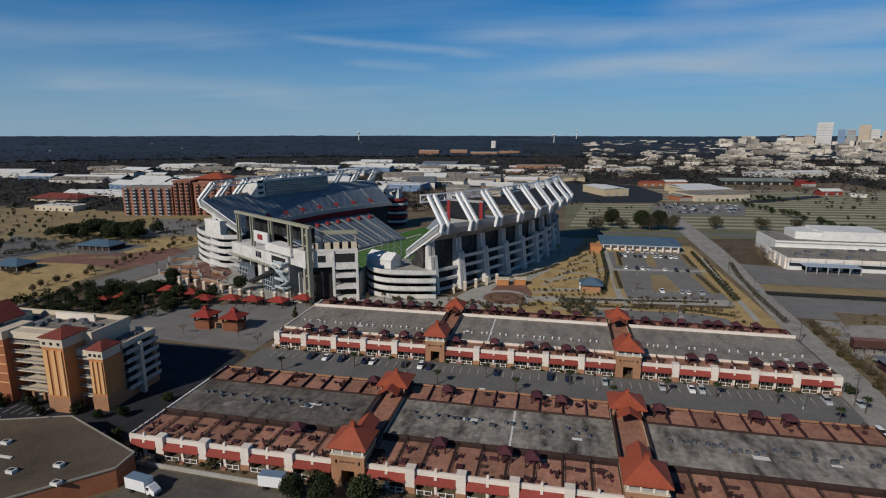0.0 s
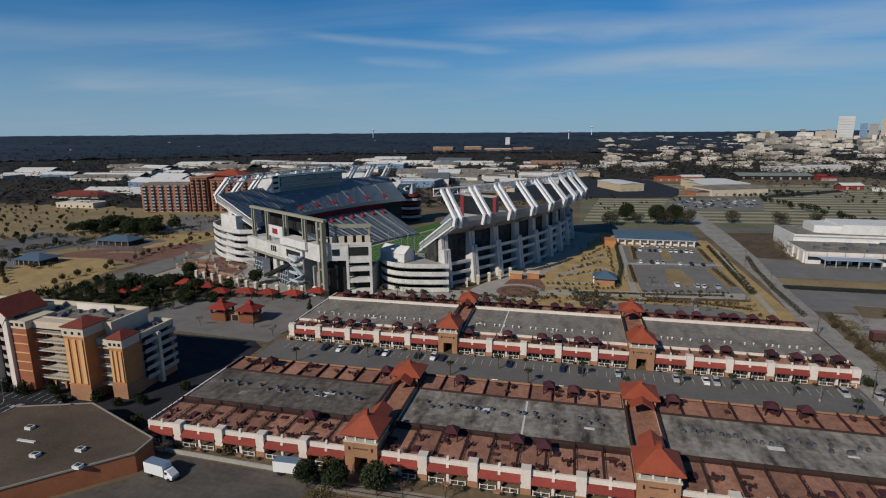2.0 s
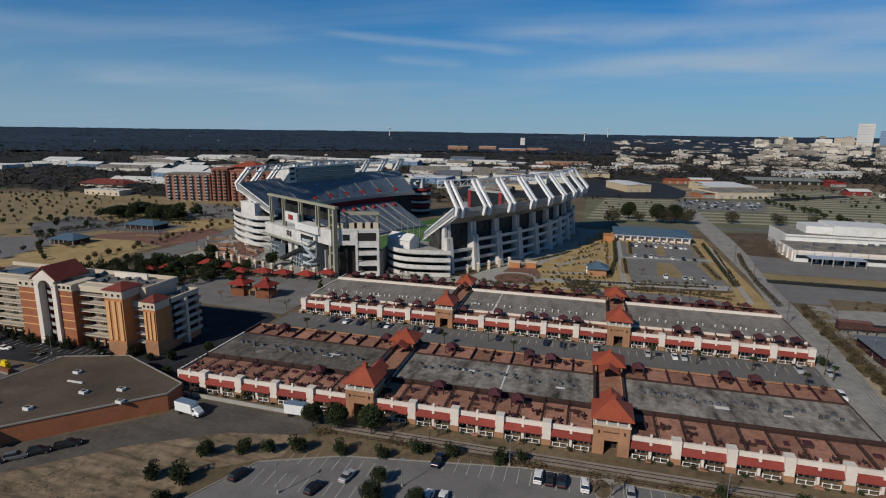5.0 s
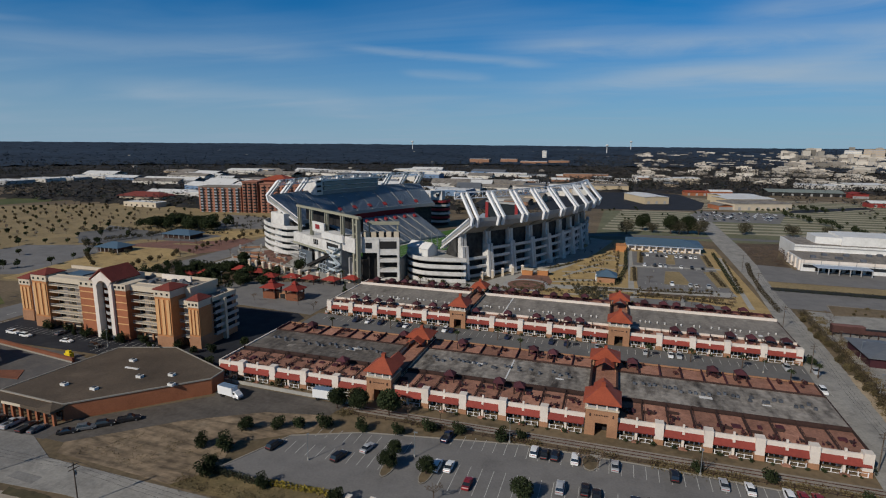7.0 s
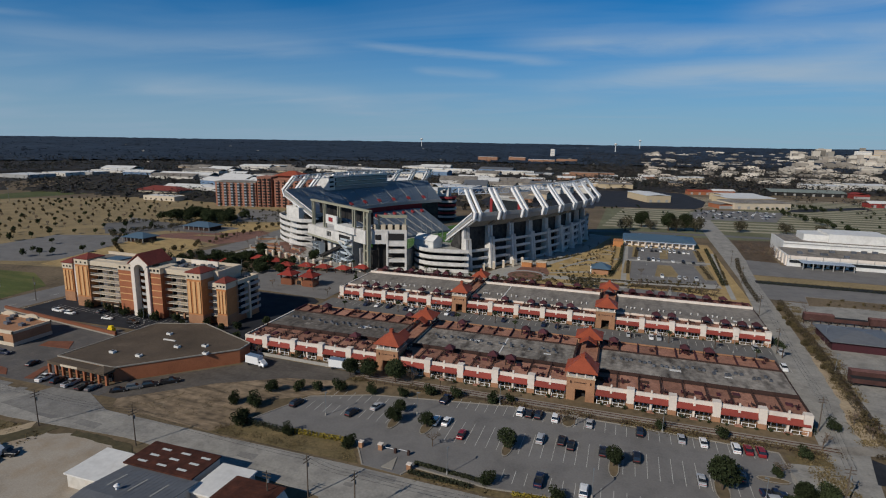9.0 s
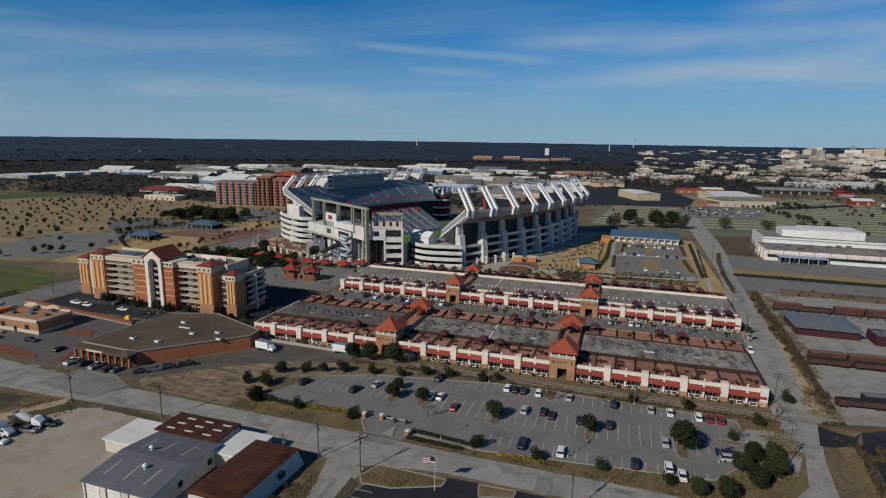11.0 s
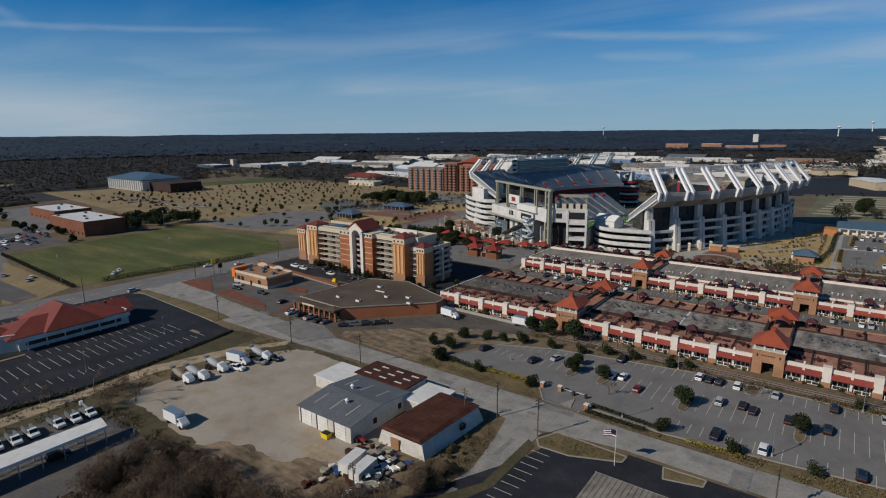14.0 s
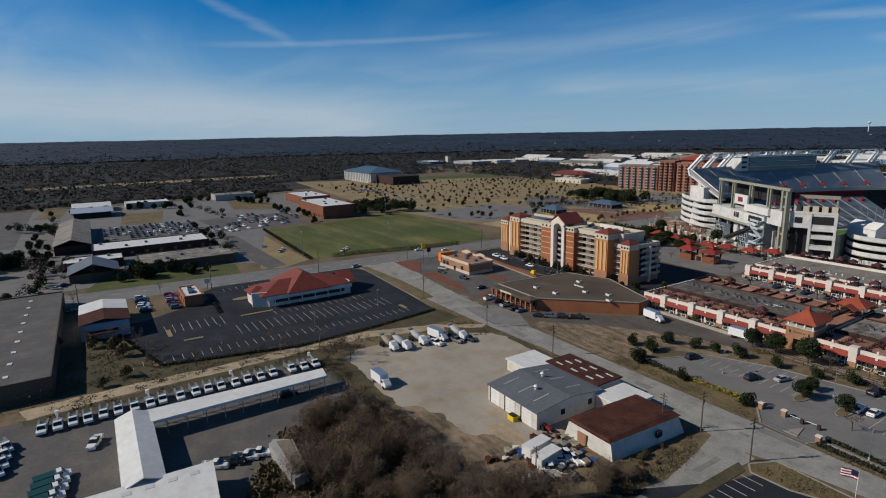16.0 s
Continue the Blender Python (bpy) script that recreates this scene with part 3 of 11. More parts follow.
# streets
lot("road_cross_street", [(-242, 60.5), (-139, 61), (-102, 63.5), (-80, 62.5), (-61, 61), (-45, 59.5), (-38, 58), (-28, 60.6), (-15, 62.4), (12, 62.3), (30, 61.8), (62, 61), (90, 60), (300, 56),
    (300, 65), (90, 69), (57, 70.2), (23, 71), (-10, 71), (-44, 72), (-79, 72.2), (-119, 72.8), (-159, 74.2), (-191, 77), (-240, 84)], M_ROAD, "worn grey asphalt cross street with patches", category="road")
lot("road_side_street", [(-86, -190), (-75, -190), (-43, -30), (-34.2, 22), (-33.4, 44), (-33, 58), (-43.5, 60), (-41, 50), (-38.7, 37), (-40.6, 24), (-52, -30)], M_ROAD, "narrow worn asphalt side street", z=0.055, category="road")
lot("road_boulevard", [(-285, -320), (-264, -320), (-245, -70), (-236, 90), (-233, 170), (-231, 290), (-238, 366), (-247, 430), (-262, 640), (-282, 640), (-264, 430), (-257, 366), (-251, 290), (-252, 170), (-257, 62), (-266, -70)],
    M_ASPHALT, "wide grey boulevard with pale lane marks", z=0.062, category="road")
lot("road_east", [(40, -230), (52, -230), (64, -60), (68.5, 60), (70.5, 84), (72.3, 98), (74.4, 108), (77, 122), (79.5, 138), (81.5, 166), (82.6, 190), (84, 216), (86.5, 290), (90.5, 345), (95, 389), (96, 475), (98, 640), (84, 640), (80.5, 456), (80, 386), (79, 310), (75, 250), (71, 202), (69, 166), (66, 122), (63.5, 96), (58, 60), (52, -60)],
    M_ROAD, "straight grey asphalt road beside the terrace rows", z=0.065, category="road")
lot("road_far", [(-215, 424), (-200, 418), (0, 454), (85, 468), (420, 478), (420, 489), (85, 479), (0, 465)], M_GREYLOT, "grey access road behind the stadium", z=0.05, category="road")

# parking lots and yards
lot("pavement_car_park", [(-78, 82), (-64, 80.5), (-46, 82), (-40, 73), (-30, 72.3), (-28, 76), (-10, 74.2), (10, 76.2), (32, 78.6), (45, 80), (52, 88), (56, 100), (55, 112.3), (16, 113.6), (-13, 113.6), (-35, 109.8), (-53, 106.6), (-70, 99.5)],
    M_ASPHALT, "grey asphalt car park with faded white stalls")
lot("pavement_back_yard", [(-131, 79), (-122, 79), (-102, 97), (-84, 108), (-66, 112), (-64, 119), (-108, 121), (-104, 112), (-131, 87)], M_GREYYARD, "tyre-marked dirt and gravel service yard", z=0.045)
lot("pavement_dirt_patch", [(-119, 75), (-108, 74.5), (-82, 73.2), (-76, 78), (-82, 92), (-66, 103), (-66, 112), (-84, 108), (-102, 97), (-122, 79.5)], M_DIRT, "bare brown dirt patch beside the street", z=0.035)
lot("pavement_gravel_yard", rough([(-128, 4), (-134, 15), (-136, 30), (-128, 58), (-110, 61), (-99, 59.5), (-88, 52), (-58, 34), (-60, 20), (-72, 4), (-92, 9), (-104, 4)], 1.6, 0.9), M_GRAVEL, "pale compacted gravel yard", z=0.04)
lot("pavement_truck_yard", [(-139, -140), (-139, -8), (-136, 3), (-122, 4), (-103, 4.2), (-90, -14), (-76, -24), (-60, -60), (-60, -140)], M_YARD, "patched dark asphalt truck yard", z=0.05)
lot("pavement_restaurant_lot", [(-206, -50), (-157, -38), (-148, 0), (-155, 56), (-226, 62), (-240, 56), (-241, -8), (-236, -14), (-222, -14), (-206, -40)], M_DARKASPH, "fresh black asphalt restaurant car park", z=0.06)
lot("pavement_corner_lot", [(-240.5, 101), (-238, 79.8), (-165, 78), (-128, 78.5), (-128, 84), (-156, 86.5), (-156, 118), (-170, 124), (-230, 124)], M_YARD, "grey asphalt lot round the corner shops", z=0.055)
lot("pavement_hotel_lot", [(-232, 124), (-166, 126), (-118, 118), (-118, 185), (-124, 190), (-228, 190)], M_DARKASPH, "dark asphalt drive round the brick condominium", z=0.05)
lot("pavement_plaza_lot", [(-183, 195), (-118, 190), (-117, 236), (-124, 247), (-190, 228)], M_ASPHALT, "bare grey asphalt lot with a gate house", z=0.055)
lot("pavement_inner_street", [(-116, 168), (78, 168), (79, 193.5), (-116, 193.5)], M_GREYLOT, "grey asphalt parking street between the terrace rows", z=0.06)
lot("pavement_row_rear", [(-116, 240), (76, 240), (78, 249.5), (-116, 249.5)], M_GREYLOT, "narrow rear parking lane behind the terrace row", z=0.055)
lot("pavement_black_corner", [(-32, 46), (-30, 53), (-24, 53.4), (-14, 58), (-13.4, 61), (12, 61.2), (24, 57), (24, 20), (-45, 20)], M_DARKASPH, "black asphalt corner lot with white stalls", z=0.058)
lot("ground_lot_street_verge", [(-236, 64.6), (-198.3, 66), (-175.1, 65.2), (-169.1, 64.3), (-170.2, 58), (-230.3, 61), (-236, 61)], M_LAWN, "brown grass verge between street and black lot", z=0.115, category="ground")
lot("trim_verge_kerb", [(-230.3, 60.7), (-170.2, 57.6), (-170.2, 58.0), (-230.3, 61.1)], M_KERB, "pale concrete kerb along the black lot", z=0.16, category="kerb")
lot("ground_east_rear_lot", [(4, 251), (60, 251), (57, 262), (46, 267), (16, 265.5), (2, 262)], M_ASPHALT, "small grey asphalt lot behind the terrace row", z=0.079, category="pavement")
lot("pavement_plaza_walk", [(-27, 271.8), (16.5, 276.6), (64, 281), (64, 283), (16.5, 278.8), (-27, 274.2)], M_CONCRETE, "pale concrete walk from the round plaza", z=0.1)
lot("ground_street_side_verge", [(-40, 24), (-34.3, 34), (-34.3, 54), (-31.9, 52.4), (-31.9, 34), (-36, 24)], M_BANK, "olive grass verge beside the side street", z=0.09, category="ground")
lot("ground_east_entry_lawn", [(9.4, 54.4), (20, 56), (20, 60.7), (9.3, 59.4)], M_LAWN, "kerbed brown lawn east of the entry", z=0.12, category="ground")
lot("pavement_east_lot", [(20, 283), (66, 290), (66, 398), (18, 392)], M_ASPHALT, "grey car park before the blue-roofed building", z=0.05)
lot("ground_stadium_sand", [(-62, 250), (76, 250), (76, 420), (10, 440), (-12, 430), (-20, 340), (-40, 296)], M_STRAW, "tawny dormant grass beside the stadium", z=0.03, category="ground")
lot("pavement_stadium_walk", [(-130, 246), (-46, 250), (-38, 282), (-18, 330), (-4, 380), (6, 432), (-12, 440), (-12, 400), (-60, 270), (-100, 262), (-190, 300), (-245, 320), (-220, 280), (-180, 252)], M_CONCRETE, "grey concrete apron round the stadium", z=0.06)
lot("pavement_brick_plaza", [(-232, 296), (-205, 262), (-180, 252), (-190, 290), (-215, 318)], M_PLAZA, "red brick paved plaza beside the stadium", z=0.08)
lot("ground_grass_lot", [(-790, 205), (-430, 168), (-268, 196), (-240, 420), (-270, 520), (-520, 520), (-700, 400)], M_DRYGRASS, "tawny dormant grass parking field with rows of small trees", z=0.03, category="ground")
lot("pavement_grey_lot", [(-402, 189), (-392, 214), (-394, 267), (-349, 285), (-323, 267), (-313, 221), (-309, 204), (-324, 196), (-360, 184)], M_ASPHALT, "grey gravel lot edged by small trees", z=0.06)
lot("ground_practice_field", [(-268.5, 50), (-262, 97), (-256.4, 134), (-259, 160), (-291, 177), (-396, 169), (-383, 53)], M_PRACTICE, "green practice field with worn brown patches", z=0.05, category="ground")
lot("ground_green_pitch", [(-740, 380), (-690, 350), (-640, 520), (-720, 540)], M_TURF, "bright green far pitch", z=0.05, category="ground")
lot("pavement_motor_lot", [(-285, 12), (-272, 30), (-400, 56), (-470, 120), (-640, 150), (-640, -150), (-560, -260), (-330, -200), (-272, -80)], M_ASPHALT, "large grey lot with parked cars round low buildings", z=0.045)
lot("ground_tan_strip", [(-362, 46), (-264, 18), (-259, 29), (-270, 45.5)], M_DRYGRASS, "tan dirt strip beside the field", z=0.06, category="ground")
lot("ground_verge", [(-262, -60), (-262, 8), (-285, 10), (-296, -50)], M_TURF, "green verge before the long low building", z=0.06, category="ground")
lot("ground_lot_verge", [(-84, 73), (-41, 73), (-47, 81), (-64, 79.5), (-78, 81)], M_LAWN, "brown lawn verge with shrubs", z=0.07, category="ground")
lot("ground_lot_verge_east", [(-28, 72.3), (56, 71.2), (65, 84), (68, 98), (66, 112), (56.4, 112), (57.4, 100), (53, 87.4), (45, 79), (10, 75.4), (-10, 73.4)], M_LAWN, "brown lawn verge with shrubs along the street", z=0.07, category="ground")
lot("pavement_driveway", [(55, 100), (56.5, 92), (64, 88), (68, 100), (67, 110), (56, 108)], M_ROAD, "asphalt driveway joining car park and road", z=0.075)
lot("ground_east_lawn", [(72, 62), (84, 62), (92, 116), (79, 118)], M_LAWN, "patchy lawn east of the road", z=0.06, category="ground")
lot("pavement_dark_lot", [(86, 62), (140, 58), (142, 112), (94, 116)], M_DARKASPH, "dark asphalt lot east of the road", z=0.06)
lot("ground_dirt_track", rough([(-146, -72), (-139, -70), (-141.5, -50), (-141.5, -22), (-143, 6), (-142.5, 22), (-136, 42), (-127, 57), (-130, 62), (-141, 46), (-148, 24), (-148.5, 4), (-147, -24), (-147.5, -52)], 1.5, 0.5), M_TRACK, "tan dirt track behind the truck yard", z=0.065, category="ground")
lot("ground_rail_bed", [(-64, 116.4), (66, 116.8), (69, 120.2), (-64, 119.8)], M_BALLAST, "pale gravel ballast strip before the terrace row", z=0.07, category="ground")
lot("ground_street_verge", rough([(-134, 30), (-142, 20), (-160, -36), (-158, -34), (-150, 0), (-150, 40), (-142, 59), (-128, 59.5)], 1.5, 0.6), M_LAWN, "rough grass bank along the yard", z=0.05, category="ground")
lot("ground_corner_lawn", [(-32.7, 55), (-30, 60.4), (-13.5, 59.9), (-13.7, 57.3), (-24, 53), (-31, 52.6)], M_LAWN, "patchy corner lawn with kerb", z=0.12, category="ground")
lot("ground_entry_lawn", [(-6, 60.6), (2.4, 60.9), (2.2, 58.3), (-5, 56.4)], M_LAWN, "small kerbed lawn between two entries", z=0.12, category="ground")
lot("pavement_square_patch", [(6.1, 61.8), (9.6, 62), (9.7, 69), (6.1, 68.6)], M_PATCH, "square dark asphalt repair patch", z=0.115)
lot("pavement_gate_walk", [(3.2, 108.6), (6.0, 108.6), (6.3, 116), (3.8, 116)], M_CONCRETE, "pale concrete walk to the gate tower", z=0.16)
lot("ground_road_shoulder", rough([(77.4, 124), (77, 136), (79.4, 150), (81, 168), (82, 190), (84, 190), (84, 166), (84, 150), (82, 136), (80.4, 124)], 1.4, 0.6), M_TRACK, "tan dirt shoulder beside the road", z=0.067, category="ground")
lot("pavement_rail_crossing", [(69, 116.6), (78, 119), (96, 123.2), (142, 132), (141, 138), (96.6, 129.6), (82, 125.6), (69, 120.2)], M_BALLAST, "pale gravel railway strip beyond the road", z=0.07)
lot("pavement_side_drive", [(73.2, 105), (76.6, 105.4), (82, 108), (86, 116.4), (83.4, 113), (79.5, 114.4), (76, 117)], M_DARKASPH, "dark asphalt drive off the road", z=0.072)
lot("pavement_corner_lot", [(83.4, 107), (82.9, 96), (81.2, 84), (120, 84), (120, 126), (95, 121), (86, 116.4)], M_DARKASPH, "dark asphalt corner car park with white stall lines", z=0.071)
lot("ground_far_fair", [(-8, 452), (420, 470), (700, 900), (260, 830), (120, 660), (-6, 640)], M_FAIR, "striped grass fairground field", z=0.03, category="ground")
lot("pavement_fair_lot", [(72, 576), (158.5, 587), (187, 679), (94.5, 670)], M_ASPHALT, "pale grey fairground car park", z=0.07)
lot("pavement_fair_yard", [(-20, 652), (92, 672), (104, 700), (116, 770), (96, 895), (30, 912), (-20, 830)], M_DARKASPH, "dark asphalt yard between fairground halls", z=0.066)
lot("pavement_north_yard", [(-160, 600), (-20, 628), (-20, 830), (30, 912), (-40, 885), (-170, 870)], M_DARKASPH, "dark asphalt yard north of the stadium", z=0.064)
lot("pavement_pavilion_lot", rough([(-412, 322), (-392, 352), (-350, 346), (-332, 350), (-290, 348), (-292, 318), (-336, 314), (-342, 292), (-366, 286)], 4, 1.6), M_GREYLOT, "grey lot round the dark pavilions", z=0.085)
lot("pavement_fair_drive", [(190, 690), (214, 700), (300, 770), (300, 790), (206, 724)], M_DARKASPH, "dark asphalt drive beside the fairground hall", z=0.068)
lot("pavement_white_lot", [(89, 326), (330, 325), (330, 362), (112, 362), (112, 372), (93, 372)], M_ASPHALT, "grey truck court of the white plant", z=0.05)
lot("pavement_freight_lot", [(83, 126), (140, 139), (200, 262), (92, 268), (89.4, 228), (88.6, 194), (86.4, 166), (84.6, 148)], M_ROAD, "pale grey trailer lot beside the east road", z=0.05)
lot("ground_ditch", [(87, 312), (330, 311), (330, 324), (88.5, 325)], M_DRYGRASS, "tawny grass bank", z=0.06, category="ground")
lot("road_dark_lane", [(86.4, 304), (330, 302), (330, 310.5), (87, 311)], M_DARKASPH, "dark asphalt lane", z=0.07, category="road")


lot("ground_yard_bank", rough([(-157, -40), (-148.5, 0), (-150.5, 40), (-155, 57), (-142, 59), (-141, 47), (-147.6, 24), (-148, 4), (-146.6, -24), (-147, -52), (-150, -66), (-192, -66), (-206, -52)], 2.0, 0.6), M_BANK, "dark olive winter grass bank", z=0.052, category="ground")
# dark patch: mud together with the thicket's cast shadow, laid as dirt
lot("ground_yard_mud", rough([(-98, 2), (-92, 11), (-83, 15.5), (-76, 14), (-70, 19.5), (-66, 21.5), (-61, 19), (-58, 13), (-60, 4), (-72, 2), (-84, 2)], 1.2, 1.3), M_DIRT, "dark rutted mud and painted thicket shadow along the gravel yard", z=0.064, category="ground")
lot("ground_gravel_stain", rough([(-75.4, 21.4), (-73, 24.4), (-68, 25.2), (-64, 24.4), (-63.4, 21.6), (-67, 20.2), (-72, 19.8)], 0.8, 0.9), M_TRACK, "orange-tan clay stain on the gravel", z=0.067, category="ground")
lot("ground_yard_strip", rough([(-137, 2), (-129, 8), (-122, 9.4), (-107, 8), (-96, 8.4), (-94, 4), (-98, 1), (-112, 2.4), (-124, 4), (-130, 0)], 1.4, 0.9), M_BANK, "brown grass strip between the yards", z=0.0585, category="ground")
lot("ground_kerb_weeds", rough([(-116, 61.6), (-108, 62), (-98, 61.4), (-92, 57.4), (-95, 56.6), (-99, 58.6), (-108, 60), (-115, 59.8)], 1.2, 0.7), M_BANK, "dark weedy strip between the yard and the street", z=0.076, category="ground")
lot("ground_corner_weeds", rough([(-136, 48), (-128, 58.6), (-123.4, 62.4), (-120.6, 61), (-124.6, 54.6), (-130, 46)], 1.2, 0.7), M_BANK, "rough olive weeds at the yard corner", z=0.077, category="ground")
# dark strip laid as the shadow line between track and trucks
lot("ground_truck_verge", rough([(-139.5, -72), (-135.4, -70), (-136.4, -8), (-135.4, 14), (-141, 14), (-141.8, -22)], 1.5, 0.5), M_BANK, "dark rough verge with a painted shadow line behind parked trucks", z=0.058, category="ground")
lot("pavement_lane_lot", [(86, 270), (330, 268), (330, 302), (86.3, 304)], M_ASPHALT, "grey asphalt lot with kerbed grass islands", z=0.052)
lot("ground_scrub_field", [(93, 372), (97, 452), (130, 462), (112, 402), (112, 368)], M_SCRUB, "dark brown scrub ground beside the road", z=0.07, category="ground")
lot("pavement_front_walk", [(-30, 278), (66, 291), (67, 283.5), (-30, 270)], M_CONCRETE, "pale concrete walkway before the car park", z=0.07)
lot("pavement_mid_walk", [(10, 338), (69, 346), (69, 350), (10, 342.5)], M_CONCRETE, "pale concrete path across the car park", z=0.08)
lot("pavement_side_walk", [(15, 284), (18, 284), (19, 394), (16, 394)], M_CONCRETE, "pale concrete path along the car park", z=0.075)
lot("pavement_road_walk", [(67.5, 262), (70, 262), (75.5, 386), (73.5, 386)], M_CONCRETE, "pale footpath along the road", z=0.075)
for k_, (a_, b_, c_, d_) in enumerate(((-26, 284, 6, 300), (-22, 312, 8, 318), (-14, 332, 8, 326), (-6, 352, 8, 356), (2, 372, 10, 366), (-20, 300, -2, 340), (16, 264, 20, 284), (38, 252, 42, 287), (-14, 262, 20, 268))):
    dx_, dy_ = c_ - a_, d_ - b_
    ln_ = math.hypot(dx_, dy_) / 0.9
    ox_, oy_ = -dy_ / ln_, dx_ / ln_
    lot("pavement_path_%d" % (k_ + 1), [(a_ - ox_, b_ - oy_), (c_ - ox_, d_ - oy_), (c_ + ox_, d_ + oy_), (a_ + ox_, b_ + oy_)], M_CONCRETE, "narrow pale footpath across dormant grass", z=0.085 + 0.004 * k_)
lot("pavement_east_brick", [(-50, 262), (-47, 272), (-42.5, 296), (-29, 300.5), (-24.5, 284), (-25, 272), (-33, 262.5)], M_PLAZA, "red-brown brick paving round the circular plaza", z=0.104)
lot("ground_apron_bed", [(-43, 306), (-30, 316), (-20, 331), (-11, 349), (-12.6, 350.6), (-22, 333.4), (-32, 318.6), (-44, 308.6)], M_BANK, "dark planted strip along the stadium apron", z=0.11, category="ground")
lot("pavement_cross_walk", [(-22, 290.5), (0, 296), (0, 297.6), (-22, 292.2)], M_CONCRETE, "narrow pale footpath across dormant grass", z=0.122)
lot("ground_brown_bed", [(20, 276), (64, 282), (65, 278), (22, 272)], M_SCRUB, "brown planting bed before the car park", z=0.075, category="ground")
lot("ground_tan_corner", [(-309, 193), (-313, 221), (-322.5, 267), (-332, 276), (-319, 288.4), (-287, 290.6), (-262, 272), (-253, 232), (-260, 196)], M_STRAW, "tawny dormant grass corner", z=0.064, category="ground")
lot("pavement_west_lot", [(-396, 332), (-334, 322), (-332, 331), (-390, 354), (-420, 360)], M_ASPHALT, "grey gravel car park beside a dark grove", z=0.064)
lot("pavement_north_lot", [(-322, 376), (-286, 388), (-266, 402), (-289, 425), (-320, 452), (-372, 458), (-350, 420)], M_ASPHALT, "grey asphalt car park below the apartments", z=0.064)
lot("ground_grove_lawn", [(-304, 328), (-314, 363), (-277, 384), (-258, 366), (-266, 345), (-285, 322)], M_STRAW, "tawny lawn between brick walks and the boulevard", z=0.072, category="ground")
lot("pavement_red_walk", [(-330, 288.5), (-322, 304), (-311, 316), (-286, 321.5), (-266, 344), (-253, 338), (-249, 300), (-258, 282), (-287, 291)], M_PLAZA, "red brick paved walks with planting", z=0.068)
lot("pavement_brick_terrace", [(-300, 305), (-272, 309), (-270, 313), (-298, 309.5)], M_DRYGRASS, "tawny raised bed on the brick plaza", z=0.3, category="ground")
lot("pavement_bus_lot", [(-230, 253.5), (-228, 279), (-219.4, 281), (-201.4, 267.4), (-194.5, 253)], M_CONCRETE, "pale concrete bus lot", z=0.094)
lot("ground_dark_verge", [(-250, 214), (-252, 252), (-228, 250), (-200, 244), (-184, 232), (-190, 218)], M_SCRUB, "dark planted bank beside the plaza", z=0.07, category="ground")
lot("ground_clearing", [(-962, -130), (-978, 20), (-972, 230), (-900, 200), (-898, 15), (-930, -130)], M_DRYGRASS, "tawny clearing among the woods", z=0.05, category="ground")
for k_, pts_ in enumerate(([(-560, -30), (-480, -34), (-470, -6), (-556, 4)], [(-600, 70), (-520, 60), (-500, 96), (-590, 110)], [(-640, -90), (-566, -96), (-560, -76), (-636, -72)], [(-352, -92), (-332, -92), (-340, -74), (-362, -76)])):
    lot("ground_weedy_patch_%d" % (k_ + 1), pts_, M_LAWN, "weedy brown grass patch between lots", z=0.07, category="ground")
for k_, pts_ in enumerate(([(-640, -128), (-420, -110), (-412, -96), (-640, -100)], [(-470, -50), (-384, -54), (-380, 10), (-462, 14)], [(-470, 20), (-396, 28), (-396, 92), (-470, 90)], [(-384, 24), (-300, 18), (-262, 22), (-266, 32), (-372, 30)])):
    lot("pavement_dark_patch_%d" % (k_ + 1), pts_, M_YARD, "patched dark asphalt car storage lot", z=0.074)


# worn patches and joints in the streets
rp_ = random.Random(31)
for k_ in range(18):
    if k_ < 11:
        x_, y_ = rp_.uniform(-220, 60), rp_.uniform(63, 70)
        if x_ < -150:
            y_ += 5
    elif k_ < 15:
        y_ = rp_.uniform(100, 330)
        x_ = 68 + (y_ - 110) * 0.07
    else:
        y_ = rp_.uniform(10, 54)
        x_ = -38 + (y_ - 40) * 0.03
    w_, d_ = (rp_.uniform(2, 9), rp_.uniform(0.8, 2.2)) if k_ < 11 else (rp_.uniform(0.8, 2.2), rp_.uniform(3, 10))
    lot("pavement_patch_%d" % (k_ + 1), [(x_, y_), (x_ + w_, y_ + rp_.uniform(-0.4, 0.4)), (x_ + w_, y_ + d_), (x_, y_ + d_ + rp_.uniform(-0.3, 0.3))], M_PATCH if k_ % 3 else M_ASPHALT, "darker asphalt repair patch in the street", z=0.072 + 0.0008 * k_)
lot("pavement_crossing_patch", [(-150, 66), (-128, 64), (-118, 72.5), (-132, 79), (-146, 78)], M_PATCH, "large darker asphalt repair at the junction", z=0.07)


def fair_rows():
    mb = MB()
    for i in range(18):
        y = 492 + i * 19
        x0, x1 = -4 + i * 2.2, min(300 + i * 9, 420)
        if 560 < y < 680:
            mb.prism([(x0, y), (70 + (y - 576) * 0.24, y + 7), (70 + (y - 576) * 0.24, y + 15), (x0, y + 8)], 0, 0.06)
            x0 = 165 + (y - 587) * 0.3
        mb.prism([(x0, y + x0 * 0.1), (x1, y + x1 * 0.1), (x1, y + x1 * 0.1 + 8), (x0, y + x0 * 0.1 + 8)], 0, 0.06)
    tagged(part("gravel_aisles", mb, M_AISLE), "pale gravel aisles across the fairground field", "gravel", kind="stuff")


fair_rows()


